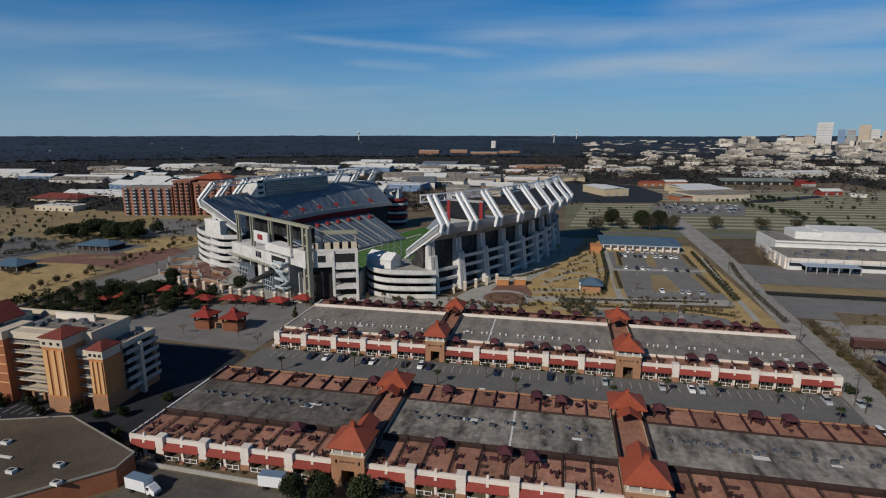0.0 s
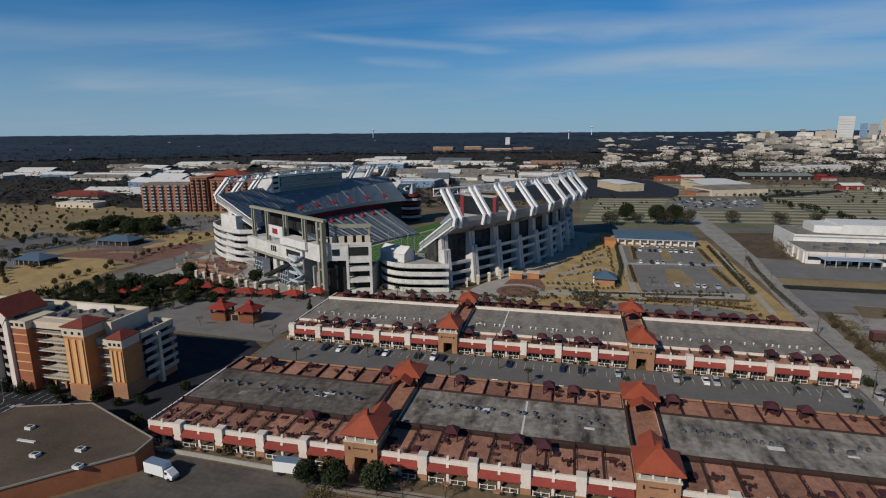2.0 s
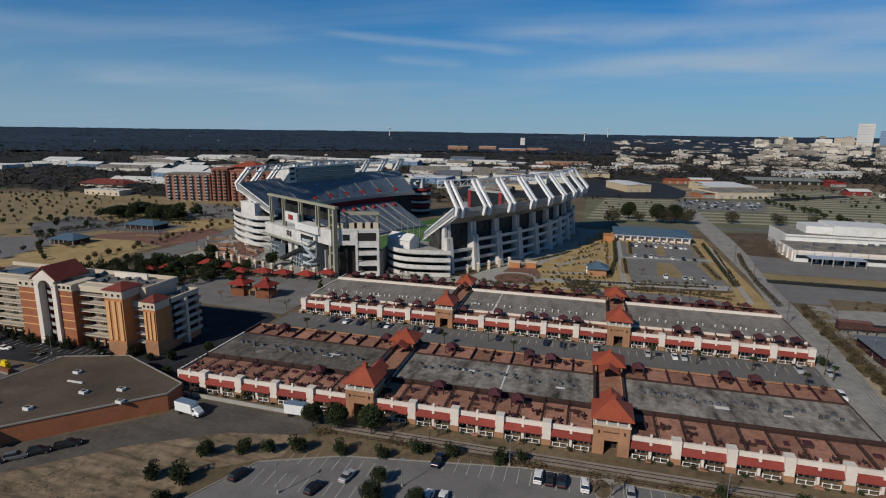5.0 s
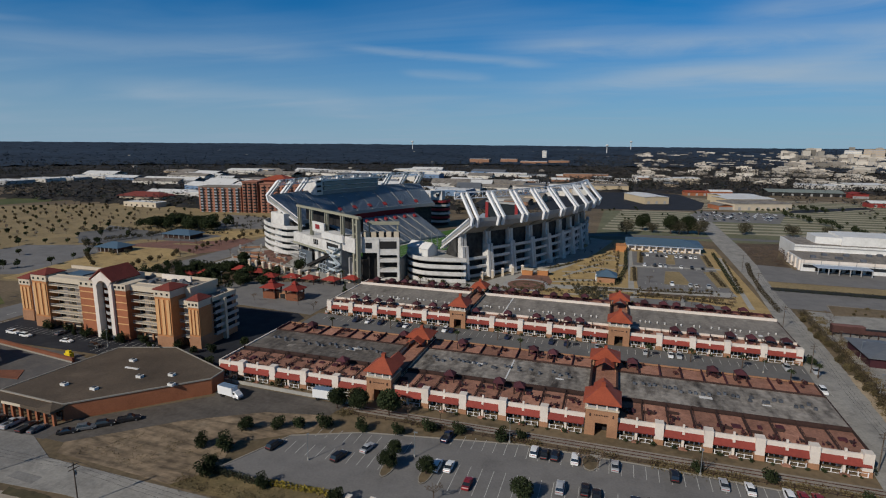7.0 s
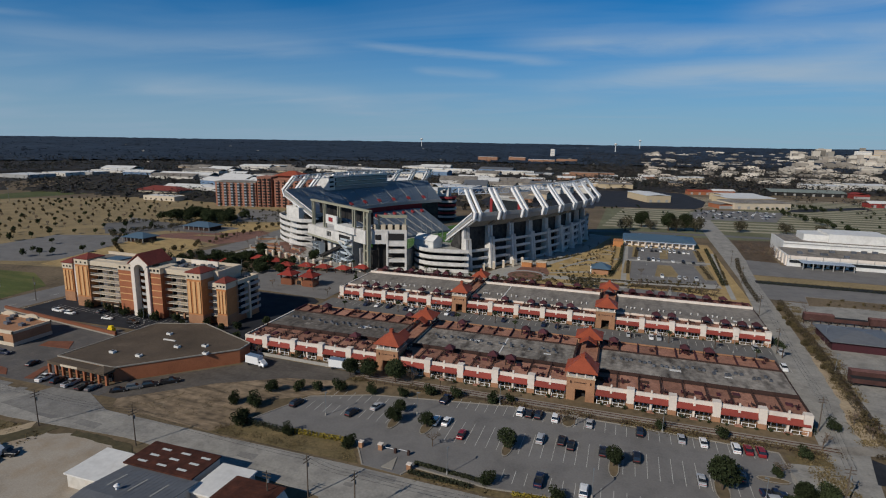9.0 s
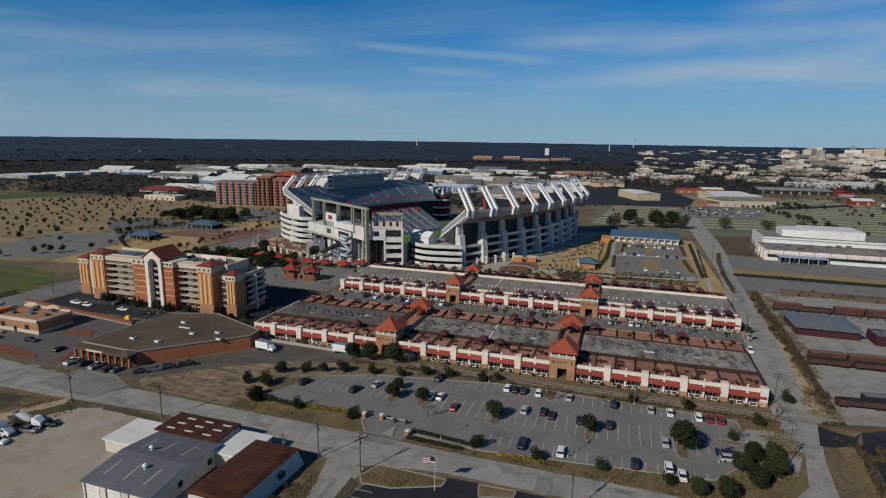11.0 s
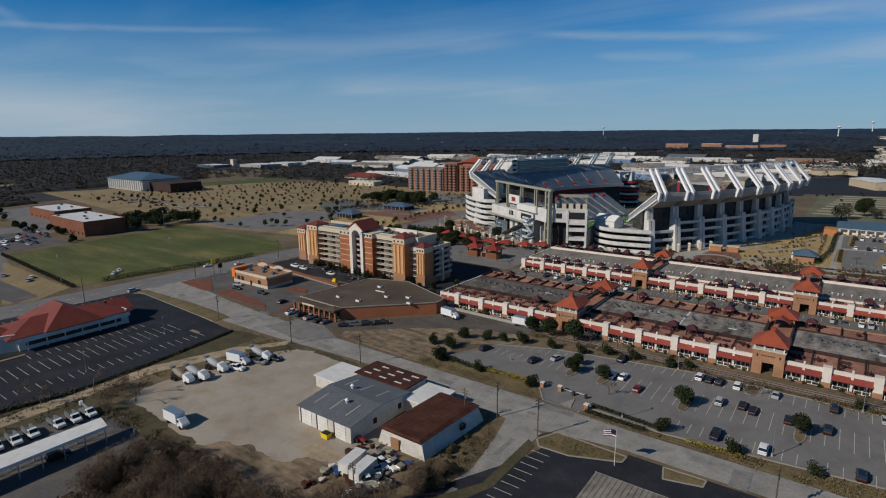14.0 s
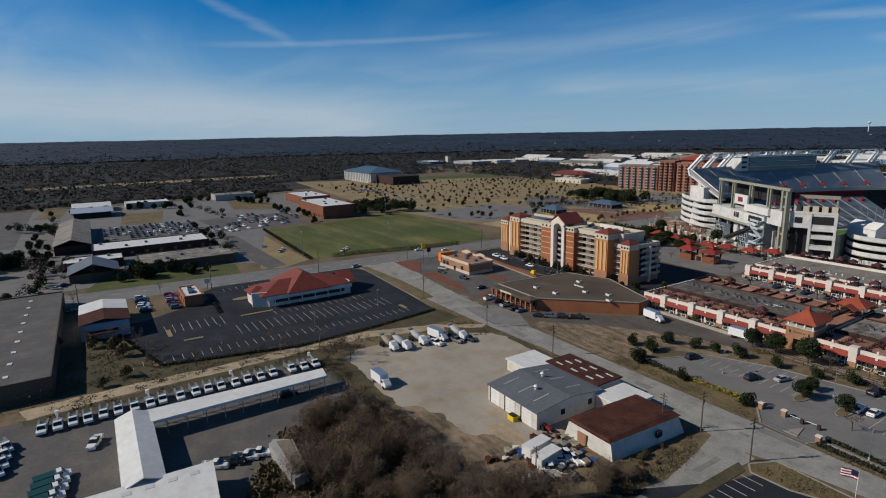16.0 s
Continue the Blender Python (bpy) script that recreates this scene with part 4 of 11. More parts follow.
# kerbs and car park islands
def kerb_line(name, pts, w=0.35, h=0.2, closed=False, material=M_KERB, label="pale concrete kerb"):
    mb = MB()
    seq = list(zip(pts, pts[1:] + (pts[:1] if closed else [])))[: len(pts) if closed else len(pts) - 1]
    for (a, b), (c, d) in seq:
        mb.beam((a, b, h / 2), (c, d, h / 2), w, h)
    return structure(name, mb, material, label, "kerb")


kerb_line("trim_kerb_car_park", [(-78, 82), (-70, 99.5), (-53, 106.6), (-35, 109.8), (-13, 113.6), (16, 113.6), (55, 112.3), (56, 100), (52, 88), (45, 80), (32, 78.6), (10, 76.2), (-10, 74.2), (-28, 76), (-30, 72.3)])
kerb_line("trim_kerb_west", [(-40, 73), (-46, 82), (-64, 80.5), (-78, 82)])
kerb_line("trim_kerb_corner", [(-32.7, 55), (-31, 52.6), (-24, 53), (-13.7, 57.3), (-13.5, 59.9), (-30, 60.4)], closed=True)
kerb_line("trim_kerb_entry", [(-6, 60.6), (2.4, 60.9), (2.2, 58.3), (-5, 56.4)], closed=True)
kerb_line("trim_wall_yard", [(-108, 121.6), (-64, 120)], w=0.4, h=1.0, material=M_CONCRETE, label="low pale concrete yard wall")


def island(pts, label="kerbed planting island with brown mulch"):
    ob = thing("planting_island", label, "island", *pts[0])
    cx, cy = sum(p[0] for p in pts) / len(pts), sum(p[1] for p in pts) / len(pts)
    n, v = len(pts), []
    for x, y in pts:
        k = 0.3 / max(math.hypot(x - cx, y - cy), 0.5)
        v += [(x, y, 0), (x, y, 0.26), (x + (cx - x) * k, y + (cy - y) * k, 0.26), (x + (cx - x) * k, y + (cy - y) * k, 0)]
    part("kerb", MB().add(v, [(i * 4 + j, (i + 1) % n * 4 + j, (i + 1) % n * 4 + (j + 1) % 4, i * 4 + (j + 1) % 4) for i in range(n) for j in range(4)]), M_KERB, ob)
    part("mulch_bed", MB().prism(pts, 0.0, 0.2), M_DRYGRASS if "tawny" in label else M_GROUND, ob)


def oval(x, y, a, b, n=12):
    return [(x + a * math.cos(2 * math.pi * i / n), y + b * math.sin(2 * math.pi * i / n)) for i in range(n)]


for x, y, a, b in ((-9.2, 92, 1.3, 4.5), (16.2, 92, 1.3, 4.5), (39.2, 91, 1.7, 4.8), (51, 99, 3.6, 1.2), (-40.8, 94.5, 1.5, 4.5), (-31.6, 94.5, 1.5, 4.2), (3.8, 110.6, 2.0, 3.5)):
    island(oval(x, y, a, b))
for x, y, a, b in ((-215, -2, 2, 4),):
    island(oval(x, y, a, b), "kerbed island with tawny grass")


for pts_ in ([(38.5, 352), (44, 353), (46, 386), (40.5, 385)], [(33.5, 299), (47.5, 301), (44.5, 333), (36.5, 332)], [(62, 352), (66, 353), (67, 392), (62.5, 391)], [(60, 300), (66, 301), (66, 340), (58, 338)], [(21, 352), (25, 352.5), (26.5, 392), (22.5, 391)], [(16, 300), (20, 300.5), (21, 338), (17, 338)]):
    island(pts_, "kerbed island with tawny grass and small shrubs")
island([(101, 263), (109, 265), (150, 269), (152, 280), (104, 281)], "long kerbed island with brown shrubs")
island([(155, 270), (215, 272), (215, 281), (157, 280.5)], "long kerbed island with brown shrubs")


for x_, y_, w_, d_ in ((-192, -8, 1.4, 12), (-190, -34, 8, 1.4), (-176, -30, 1.4, 6), (-222, 46, 6, 1.6), (-168, 47, 5, 1.4)):
    island([(x_, y_), (x_ + w_, y_), (x_ + w_, y_ + d_), (x_, y_ + d_)], "narrow kerbed island with tawny grass")


# painted stall lines
def stalls(name, x0, x1, y0, y1, step, tilt=0.0, z=0.062, n=None):
    mb = MB()
    count = int(abs(x1 - x0) / step) + 1
    for i in range(count):
        x = x0 + i * step
        mb.prism([(x - 0.07, y0), (x + 0.07, y0), (x + 0.07 + tilt, y1), (x - 0.07 + tilt, y1)], z - 0.01, z + 0.012)
    return structure(name, mb, M_PAINT, "faded white parking stall lines", "road marking")


def stalls_y(name, y0, y1, x0, x1, step, z=0.062):
    mb = MB()
    for i in range(int(abs(y1 - y0) / step) + 1):
        y = y0 + i * step
        mb.prism([(x0, y - 0.07), (x1, y - 0.07), (x1, y + 0.07), (x0, y + 0.07)], z - 0.01, z + 0.012)
    return structure(name, mb, M_PAINT, "white parking stall lines", "road marking")


stalls("trim_stalls_north", -30, 54, 107.6, 113, 2.72)
stalls("trim_stalls_mid_north", -28, 46, 95.2, 100.4, 2.72)
stalls("trim_stalls_mid_south", -28, 46, 89.8, 95.0, 2.72)
stalls("trim_stalls_south", -8, 44, 77.6, 82.6, 2.72)
stalls("trim_stalls_west", -70, -42, 92.5, 97.5, 2.72)
stalls("trim_stalls_west_north", -64, -38, 101, 106, 2.72)
stalls("trim_stalls_hotel", -170, -125, 127.4, 132.2, 2.7, z=0.055)
stalls("trim_stalls_hotel_north", -222, -150, 135, 139.5, 2.7, z=0.055)
stalls("trim_stalls_inner", -110, 74, 170, 174.5, 2.8)
stalls("trim_stalls_inner_north", -110, 74, 186.5, 191, 2.8)
stalls_y("trim_stalls_dark_south", -46, 48, -163.5, -158.7, 2.75)
stalls_y("trim_stalls_dark_mid", -12, 48, -181.5, -171.5, 2.75)
stalls_y("trim_stalls_dark_front", 4, 40, -190, -185.6, 2.75)
stalls_y("trim_stalls_dark_west", -34, -14, -196, -186, 2.75)
stalls_y("trim_stalls_dark_back", -6, 50, -236, -231, 2.75)
stalls_y("trim_stalls_corner_west", 31.4, 50.6, -31.6, -27.4, 2.7)
stalls("trim_stalls_east", 24, 62, 296, 301, 2.8, z=0.055)
stalls("trim_stalls_east_north", 24, 62, 340, 350, 2.8, z=0.055)
stalls("trim_stalls_far", 24, 62, 376, 381, 2.8, z=0.055)


def lane_marks():
    mb = MB()
    for i in range(60):
        t = i / 60
        y = -300 + 560 * t
        x = -270 + 42 * t
        mb.prism([(x - 4.2, y), (x - 3.9, y), (x - 3.9 + 0.3, y + 4), (x - 4.2 + 0.3, y + 4)], 0.05, 0.075)
        mb.prism([(x + 4.8, y), (x + 5.1, y), (x + 5.4, y + 4), (x + 5.1, y + 4)], 0.05, 0.075)
    structure("trim_lane_marks", mb, M_PAINT, "pale dashed lane marks on the boulevard", "road marking")


lane_marks()


def rails():
    mb = MB()
    for y in (117.2, 118.7):
        mb.beam((-64, y, 0.2), (70, y + 0.3, 0.2), 0.1, 0.16)
    structure("trim_rails", mb, M_RUST, "rusty steel railway rails", "rail")
    mb = MB()
    for i in range(220):
        x = -63 + i * 0.6
        mb.box(x, x + 0.25, 116.7, 119.2, 0.05, 0.14)
    tagged(part("railway_sleepers", mb, M_BALLAST), "weathered pale railway sleepers", "sleepers", kind="stuff")


rails()

# ---- terrace rows ----
P1 = [-104.0, -92.6, -81.7, -70.8]
ROW1 = dict(y=125.0, yr=138.0, yq=156.5, yb=168.0, segs=[(-112.4, -60.3, P1), (-52.6, 1.6, [-42.5, -31.4, -20.2, -9.0]), (9.7, 65.2, [19.7, 31.0, 42.3, 53.6, 64.2])])
ROW2 = dict(y=195.0, yr=202.5, yq=229.0, yb=240.0, segs=[(-112.5, -56.0, [-111.3, -101.0, -89.6, -78.6, -67.2]), (-49.4, 6.2, [-38.6, -27.1, -15.8, -4.4]), (13.8, 70.4, [24.2, 35.5, 46.9, 58.4, 69.4])])
TOWERS = [(-60.3, -52.6, 125.0, 168.0), (1.6, 9.7, 125.0, 168.0), (-56.0, -49.4, 195.0, 240.0), (6.2, 13.8, 195.0, 240.0)]


def terrace_block(x0, x1, pillars, row, pale):
    """One block of ground-floor flats with patios, awnings, roof terraces and a service roof."""
    y, yr, yq, yb = row["y"], row["yr"], row["yq"], row["yb"]
    ob = thing("terrace_block", "long low white stucco terrace block with red awnings and roof terraces", "building", (x0 + x1) / 2, y, group="terrace blocks")
    # body set back behind the patios
    part("body", MB().box(x0, x1, y + 2.6, yb - 2.2, 0, 4.6), M_CREAM, ob)
    edges = [x0] + [p for p in pillars if x0 < p < x1] + [x1]
    if edges[-1] - edges[-2] < 1.5:
        edges.pop(-2)
    part("parapet", MB().box(x0, x1, y + 0.25, y + 0.75, 4.0, 5.15), M_STUCCO, ob)
    for px in pillars:
        pl = part("pillar", MB().box(px - 1.05, px + 1.05, y - 0.55, y + 1.6, 1.4, 5.75), M_STUCCO, ob)
        part("pillar_base", MB().box(px - 1.12, px + 1.12, y - 0.65, y + 1.7, 0, 1.4), M_TANBRICK, pl, "tan brick pillar base")
    for a, b in zip(edges, edges[1:]):
        l = a + (1.05 if a in pillars else 0.3)
        r = b - (1.05 if b in pillars else 0.3)
        mid = (l + r) / 2
        # sloped awning slab
        part("awning", MB().add([(l, y - 0.9, 2.75), (r, y - 0.9, 2.75), (r, y + 0.3, 4.05), (l, y + 0.3, 4.05),
                                 (l, y - 0.9, 2.5), (r, y - 0.9, 2.5), (r, y + 0.3, 3.85), (l, y + 0.3, 3.85)],
                                [(0, 1, 2, 3), (7, 6, 5, 4), (0, 4, 5, 1), (1, 5, 6, 2), (2, 6, 7, 3), (3, 7, 4, 0)]), M_AWNING, ob)
        part("post", MB().box(mid - 0.3, mid + 0.3, y - 0.2, y + 0.5, 0, 4.1), M_STUCCO, ob)
        part("chimney_post", MB().box(mid - 0.25, mid + 0.25, y + 0.1, y + 0.6, 5.1, 6.0), M_STUCCO, ob)
        part("lintel", MB().box(l, r, y + 2.3, y + 2.62, 2.7, 4.6), M_CREAM, ob)
        for u0, u1 in ((l + 0.4, mid - 0.6), (mid + 0.6, r - 0.4)):
            w = part("glazed_door", MB().box(u0, u1, y + 2.44, y + 2.56, 0.2, 2.6), M_GLASS, ob)
            fr = MB()
            n = 3
            for i in range(n + 1):
                xx = u0 + (u1 - u0) * i / n
                fr.box(xx - 0.16, xx + 0.16, y + 2.3, y + 2.44, 0.1, 2.65)
            fr.box(u0, u1, y + 2.3, y + 2.44, 2.5, 2.7)
            part("door_frame", fr, M_WHITEMETAL, w)
            pt = MB()
            pt.box(u0, u1, y - 0.72, y - 0.6, 0.05, 0.14)
            pt.box(u0, u1, y - 0.72, y - 0.6, 1.0, 1.08)
            for xx in (u0 + 0.1, (u0 + u1) / 2, u1 - 0.1):
                pt.box(xx - 0.1, xx + 0.1, y - 0.74, y - 0.58, 0.05, 1.25)
            part("patio_rail", pt, M_WHITEMETAL, ob)
        part("step", MB().box(mid - 1.0, mid + 1.0, y - 1.6, y - 0.4, 0, 0.3), M_TERRA, ob)
    # roof terraces
    rng = random.Random(int(x0 * 7 + y))
    t0, t1 = y + 0.75, yr
    n = max(2, int((x1 - x0) / 5.6))
    part("terrace_floor", MB().box(x0, x1, t0, t1, 4.3, 4.62), M_DARKWOOD if not pale else M_TERRA, ob)
    for i in range(n):
        a, b = x0 + (x1 - x0) * i / n, x0 + (x1 - x0) * (i + 1) / n
        part("terrace_deck", MB().box(a + 0.25, b - 0.25, t0 + 0.35, t1 - (0.9 + rng.random() * 1.2), 4.6, 4.68), M_TERRA, ob)
        dv = MB()
        for z in (5.0, 5.5):
            dv.box(a - 0.05, a + 0.05, t0, t1 - 0.4, z, z + 0.09)
        for m_ in range(7):
            q = t0 + (t1 - 0.5 - t0) * m_ / 6
            dv.box(a - 0.06, a + 0.06, q, q + 0.12, 4.6, 5.6)
        if rng.random() < 0.6:
            q = t0 + 2 + rng.random() * (t1 - t0 - 5)
            dv.box(a, a + 1.8 + rng.random() * 1.6, q, q + 0.12, 4.6, 5.5)
        part("divider", dv, M_DARKWOOD, ob, "black iron terrace railing")
        if rng.random() < 0.7:
            q = t0 + 1.2 + rng.random() * (t1 - t0 - 4.5)
            x_ = a + 0.5 + rng.random() * (b - a - 3.0)
            part("planter_bed", MB().box(x_, x_ + 0.9 + rng.random() * 1.6, q, q + 0.8 + rng.random() * 1.4, 4.6, 5.0 + rng.random() * 0.3), M_DARKRED, ob, "dark red planted bed")
    part("service_roof", MB().box(x0, x1, yr, yq, 4.4, 4.85), M_ROOFPALE if pale else (M_ROOFOLD if x0 < -100 else M_ROOFGREY), ob)
    for m_ in range(5):
        x_, q = rng.uniform(x0 + 3, x1 - 7), rng.uniform(yr + 2, yq - 4)
        part("roof_patch", MB().box(x_, x_ + rng.uniform(1, 4), q, q + rng.uniform(0.6, 2.2), 4.85, 4.87), M_WHITEROOF if m_ % 2 else M_ROOFPALE, ob)
    part("front_upstand", MB().box(x0, x1, yr - 0.3, yr, 4.4, 5.45), M_STUCCO if pale else M_DARKWOOD, ob)
    if pale:
        part("rear_parapet", MB().box(x0, x1, yq, yq + 0.7, 3.8, 5.9), M_STUCCO, ob)
        part("rear_terrace", MB().box(x0, x1, yq + 0.7, yb - 2.2, 4.2, 4.62), M_TERRA, ob)
        part("rear_rail", MB().box(x0, x1, yb - 2.6, yb - 2.3, 4.6, 5.3), M_DARKRED, ob)
    else:
        part("rear_upstand", MB().box(x0, x1, yq, yq + 0.3, 4.4, 5.3), M_DARKWOOD, ob)
        part("rear_terrace", MB().box(x0, x1, yq + 0.3, yb - 2.0, 4.3, 4.62), M_DARKWOOD, ob)
        for i in range(n):
            a, b = x0 + (x1 - x0) * i / n, x0 + (x1 - x0) * (i + 1) / n
            part("rear_deck", MB().box(a + 0.2, b - 0.2, yq + 1.3, yb - 2.5, 4.6, 4.68), M_TERRA, ob)
            part("divider", MB().box(a - 0.12, a + 0.12, yq + 0.3, yb - 2.0, 4.6, 5.35), M_DARKRED, ob)
        part("rear_parapet", MB().box(x0, x1, yb - 2.0, yb - 1.7, 3.6, 5.1), M_TANBRICK, ob)
        for i in range(n):
            a, b = x0 + (x1 - x0) * i / n, x0 + (x1 - x0) * (i + 1) / n
            part("rear_window", MB().box(a + 1.2, b - 1.2, yb - 2.25, yb - 2.12, 0.4, 2.6), M_GLASS, ob)
    # end walls and their cornices
    if x0 < -100:
        part("end_wall", MB().box(x0 - 0.5, x0, y + 0.4, yb - 2, 0, 5.15), M_STUCCO, ob)
    if x1 > 60:
        part("end_wall", MB().box(x1, x1 + 0.4, y + 1.2, yb - 2, 0, 4.9), M_DARKWOOD, ob, "dark end wall")
    return ob


for row, pale in ((ROW1, False), (ROW2, True)):
    for a, b, ps in row["segs"]:
        terrace_block(a, b, ps, row, pale)


def gate_tower(x0, x1, y0, yb):
    """A brick gate tower with an open belvedere, and a covered passage to the pavilion behind."""
    ob = thing("gate_tower", "tan brick gate tower with open belvedere and red hipped roof", "tower", (x0 + x1) / 2, y0, group="gate towers")
    xm, w = (x0 + x1) / 2, x1 - x0
    d0, d1 = y0 - 0.9, y0 + 7.0
    mb = MB()
    mb.box(x0, xm - 1.5, d0, d1, 0, 7.2)
    mb.box(xm + 1.5, x1, d0, d1, 0, 7.2)
    mb.box(xm - 1.5, xm + 1.5, d0, d1, 3.6, 7.2)
    part("brick_body", mb, M_TANBRICK, ob)
    part("gateway", MB().box(xm - 1.5, xm + 1.5, d0 + 3.5, d0 + 3.7, 0, 3.6), M_DARKINT, ob)
    part("cornice", MB().box(x0 - 0.2, x1 + 0.2, d0 - 0.2, d1 + 0.2, 7.2, 7.5), M_CREAM, ob)
    sg = MB()
    for i in range(9):
        sg.box(xm - 1.8 + i * 0.4, xm - 1.55 + i * 0.4, d0 - 0.06, d0, 5.6, 5.9)
    part("lettering", sg, M_DARKWOOD, ob, "row of small dark letters as plain bars")
    for x in (x0 + 1.2, x1 - 1.2):
        part("wall_lamp", MB().box(x - 0.15, x + 0.15, d0 - 0.25, d0, 5.4, 6.1), M_DARKWOOD, ob)
    for i in range(4):
        for yy in (d0 + 0.3, d1 - 0.3):
            x = x0 + 0.4 + (w - 0.8) * i / 3
            part("belvedere_post", MB().box(x - 0.2, x + 0.2, yy - 0.2, yy + 0.2, 7.5, 9.0), M_STUCCO, ob)
    part("railing", MB().box(x0 + 0.4, x1 - 0.4, d0 + 0.25, d0 + 0.35, 7.5, 8.1), M_STADGREY, ob)
    rf = part("hipped_roof", MB().hip(x0, x1, d0, d1, 9.0, 12.6, over=0.7), M_REDTILE, ob)
    part("finial", MB().box(xm - 0.55, xm + 0.55, (d0 + d1) / 2 - 0.55, (d0 + d1) / 2 + 0.55, 11.9, 13.4), M_REDTILE, rf)
    # connecting ridge and rear pavilion
    ym0, ym1 = d1 + 0.7, d1 + 7.5
    part("link_roof", MB().gable(x0 + 1.4, x1 - 1.4, ym0, ym1, 7.6, 9.6, along="y"), M_REDTILE, ob)
    part("passage_floor", MB().box(x0 + 0.3, x1 - 0.3, d1, yb - 2, 3.9, 4.4), M_TERRA, ob)
    for x in (x0 + 0.3, x1 - 0.3):
        part("passage_wall", MB().box(x - 0.2, x + 0.2, d1, yb - 2, 0, 5.6), M_CREAM, ob)
        part("wall_coping", MB().box(x - 0.3, x + 0.3, d1, yb - 2, 5.6, 5.85), M_DARKWOOD, ob)
    p0, p1 = yb - 10.5, yb - 2.5
    for x in (x0 + 0.6, x1 - 0.6):
        for yy in (p0 + 0.4, p1 - 0.4):
            part("pavilion_post", MB().box(x - 0.25, x + 0.25, yy - 0.25, yy + 0.25, 4.4, 8.0), M_TANBRICK, ob)
    rf = part("pavilion_roof", MB().hip(x0, x1, p0, p1, 7.8, 10.6, over=0.6), M_REDTILE, ob)
    part("pavilion_cap", MB().box(xm - 0.5, xm + 0.5, (p0 + p1) / 2 - 0.5, (p0 + p1) / 2 + 0.5, 10.0, 11.2), M_REDTILE, rf)
    part("pavilion_porch", MB().gable(x0 + 1.2, x1 - 1.2, p0 - 4.2, p0 - 0.4, 7.2, 8.8, along="y"), M_REDTILE, ob)


for a in TOWERS:
    gate_tower(*a)


# roof equipment
def air_conditioner():
    ob = thing("air_conditioner", "small grey air conditioning unit on a service roof", "air conditioner", group="roof air conditioners")
    part("case", MB().box(-0.38, 0.38, -0.36, 0.36, 0.08, 0.8), M_AC, ob)
    part("fan_grille", MB().cyl(0, 0, 0.8, 0.86, 0.3, n=10), M_ACDARK, ob)
    part("pad", MB().box(-0.48, 0.56, -0.44, 0.44, 0.0, 0.08), M_ROOFPALE, ob)
    return ob


rr = random.Random(4)
spots = []
for x0, x1, _ in ROW1["segs"]:
    n = int((x1 - x0 - 8) / 3.6)
    for i in range(n):
        x = x0 + 5 + i * (x1 - x0 - 8) / n
        for dx in (0, 1.5) if rr.random() < 0.8 else (0,):
            spots.append((x + dx + rr.uniform(-0.6, 0.6), rr.choice([147.2, 149.0]) + rr.uniform(-0.5, 0.5), rr.uniform(-10, 10), 4.85))
spread(air_conditioner(), spots)


def roof_vent():
    ob = thing("roof_vent", "small white roof vent with a cowl", "vent", group="roof vents")
    part("pipe", MB().cyl(0, 0, 0, 0.6, 0.22, n=8), M_STADCON, ob)
    part("cowl", MB().cyl(0, 0, 0.6, 0.9, 0.4, 0.16, n=8), M_STADCON, ob)
    return ob


spots = []
for x0, x1, _ in ROW2["segs"]:
    for i in range(8):
        x = x0 + 2.5 + (x1 - x0 - 5) * (i + 0.5) / 8
        for dx in ((-1.4, 0.9) if rr.random() < 0.7 else (-1.6, 0.2, 1.7)):
            spots.append((x + dx + rr.uniform(-0.3, 0.3), 210.5 + rr.uniform(-0.4, 0.4), 0, 4.85))
spread(roof_vent(), spots)


def roof_seam(x, y0, y1):
    structure("trim_roof_seam", MB().box(x - 0.22, x + 0.22, y0, y1, 4.85, 4.93), M_WHITEROOF, "white roof expansion strip", "roof strip")


roof_seam(-22.5, 139, 156)
roof_seam(-36, 203, 228.5)


def patio_umbrella(color_mat):
    ob = thing("terrace_gazebo", "square burgundy-roofed gazebo with dark posts on a roof terrace", "gazebo", group="terrace gazebos")
    part("canopy", MB().hip(-1.5, 1.5, -1.5, 1.5, 2.1, 3.6, over=0.1, lip=0.25), color_mat, ob)
    for x in (-1.45, 1.45):
        for y in (-1.25, 1.25):
            part("curtain", MB().cyl(x, y, 0, 2.15, 0.2, 0.12, 6), M_DARKWOOD, ob)
    part("bench", MB().box(-1.1, 1.1, 0.5, 1.1, 0, 0.45).box(-1.1, 1.1, 1.0, 1.12, 0.45, 0.85), M_DARKRED, ob)
    return ob


spots = [(-23, 134, 0, 4.65), (-17, 133, 5, 4.65), (-73, 134, 0, 4.65), (-38, 134.5, 0, 4.65)]
for x0, x1, _ in ROW2["segs"]:
    for i in range(9):
        if rr.random() < 0.45:
            spots.append((x0 + 4 + (x1 - x0 - 8) * i / 8 + rr.uniform(-1, 1), 199.3 + rr.uniform(-1, 1), rr.uniform(-8, 8), 4.65))
for x0, x1, _ in ROW1["segs"]:
    for i in range(7):
        if rr.random() < (0.5 if x0 < -10 else 0.2):
            spots.append((x0 + 4 + (x1 - x0 - 8) * i / 6 + rr.uniform(-1, 1), 162 + rr.uniform(-1, 1), rr.uniform(-8, 8), 4.65))
for i in [k for k in range(26) if not 6 < k < 9 and not 15 < k < 19]:
    spots.append((-104 + i * 6.6 + rr.uniform(-2, 2), 234.0 + rr.uniform(-1.0, 1.2), rr.uniform(-10, 10), 4.65))
spread(patio_umbrella(M_DARKRED), spots)


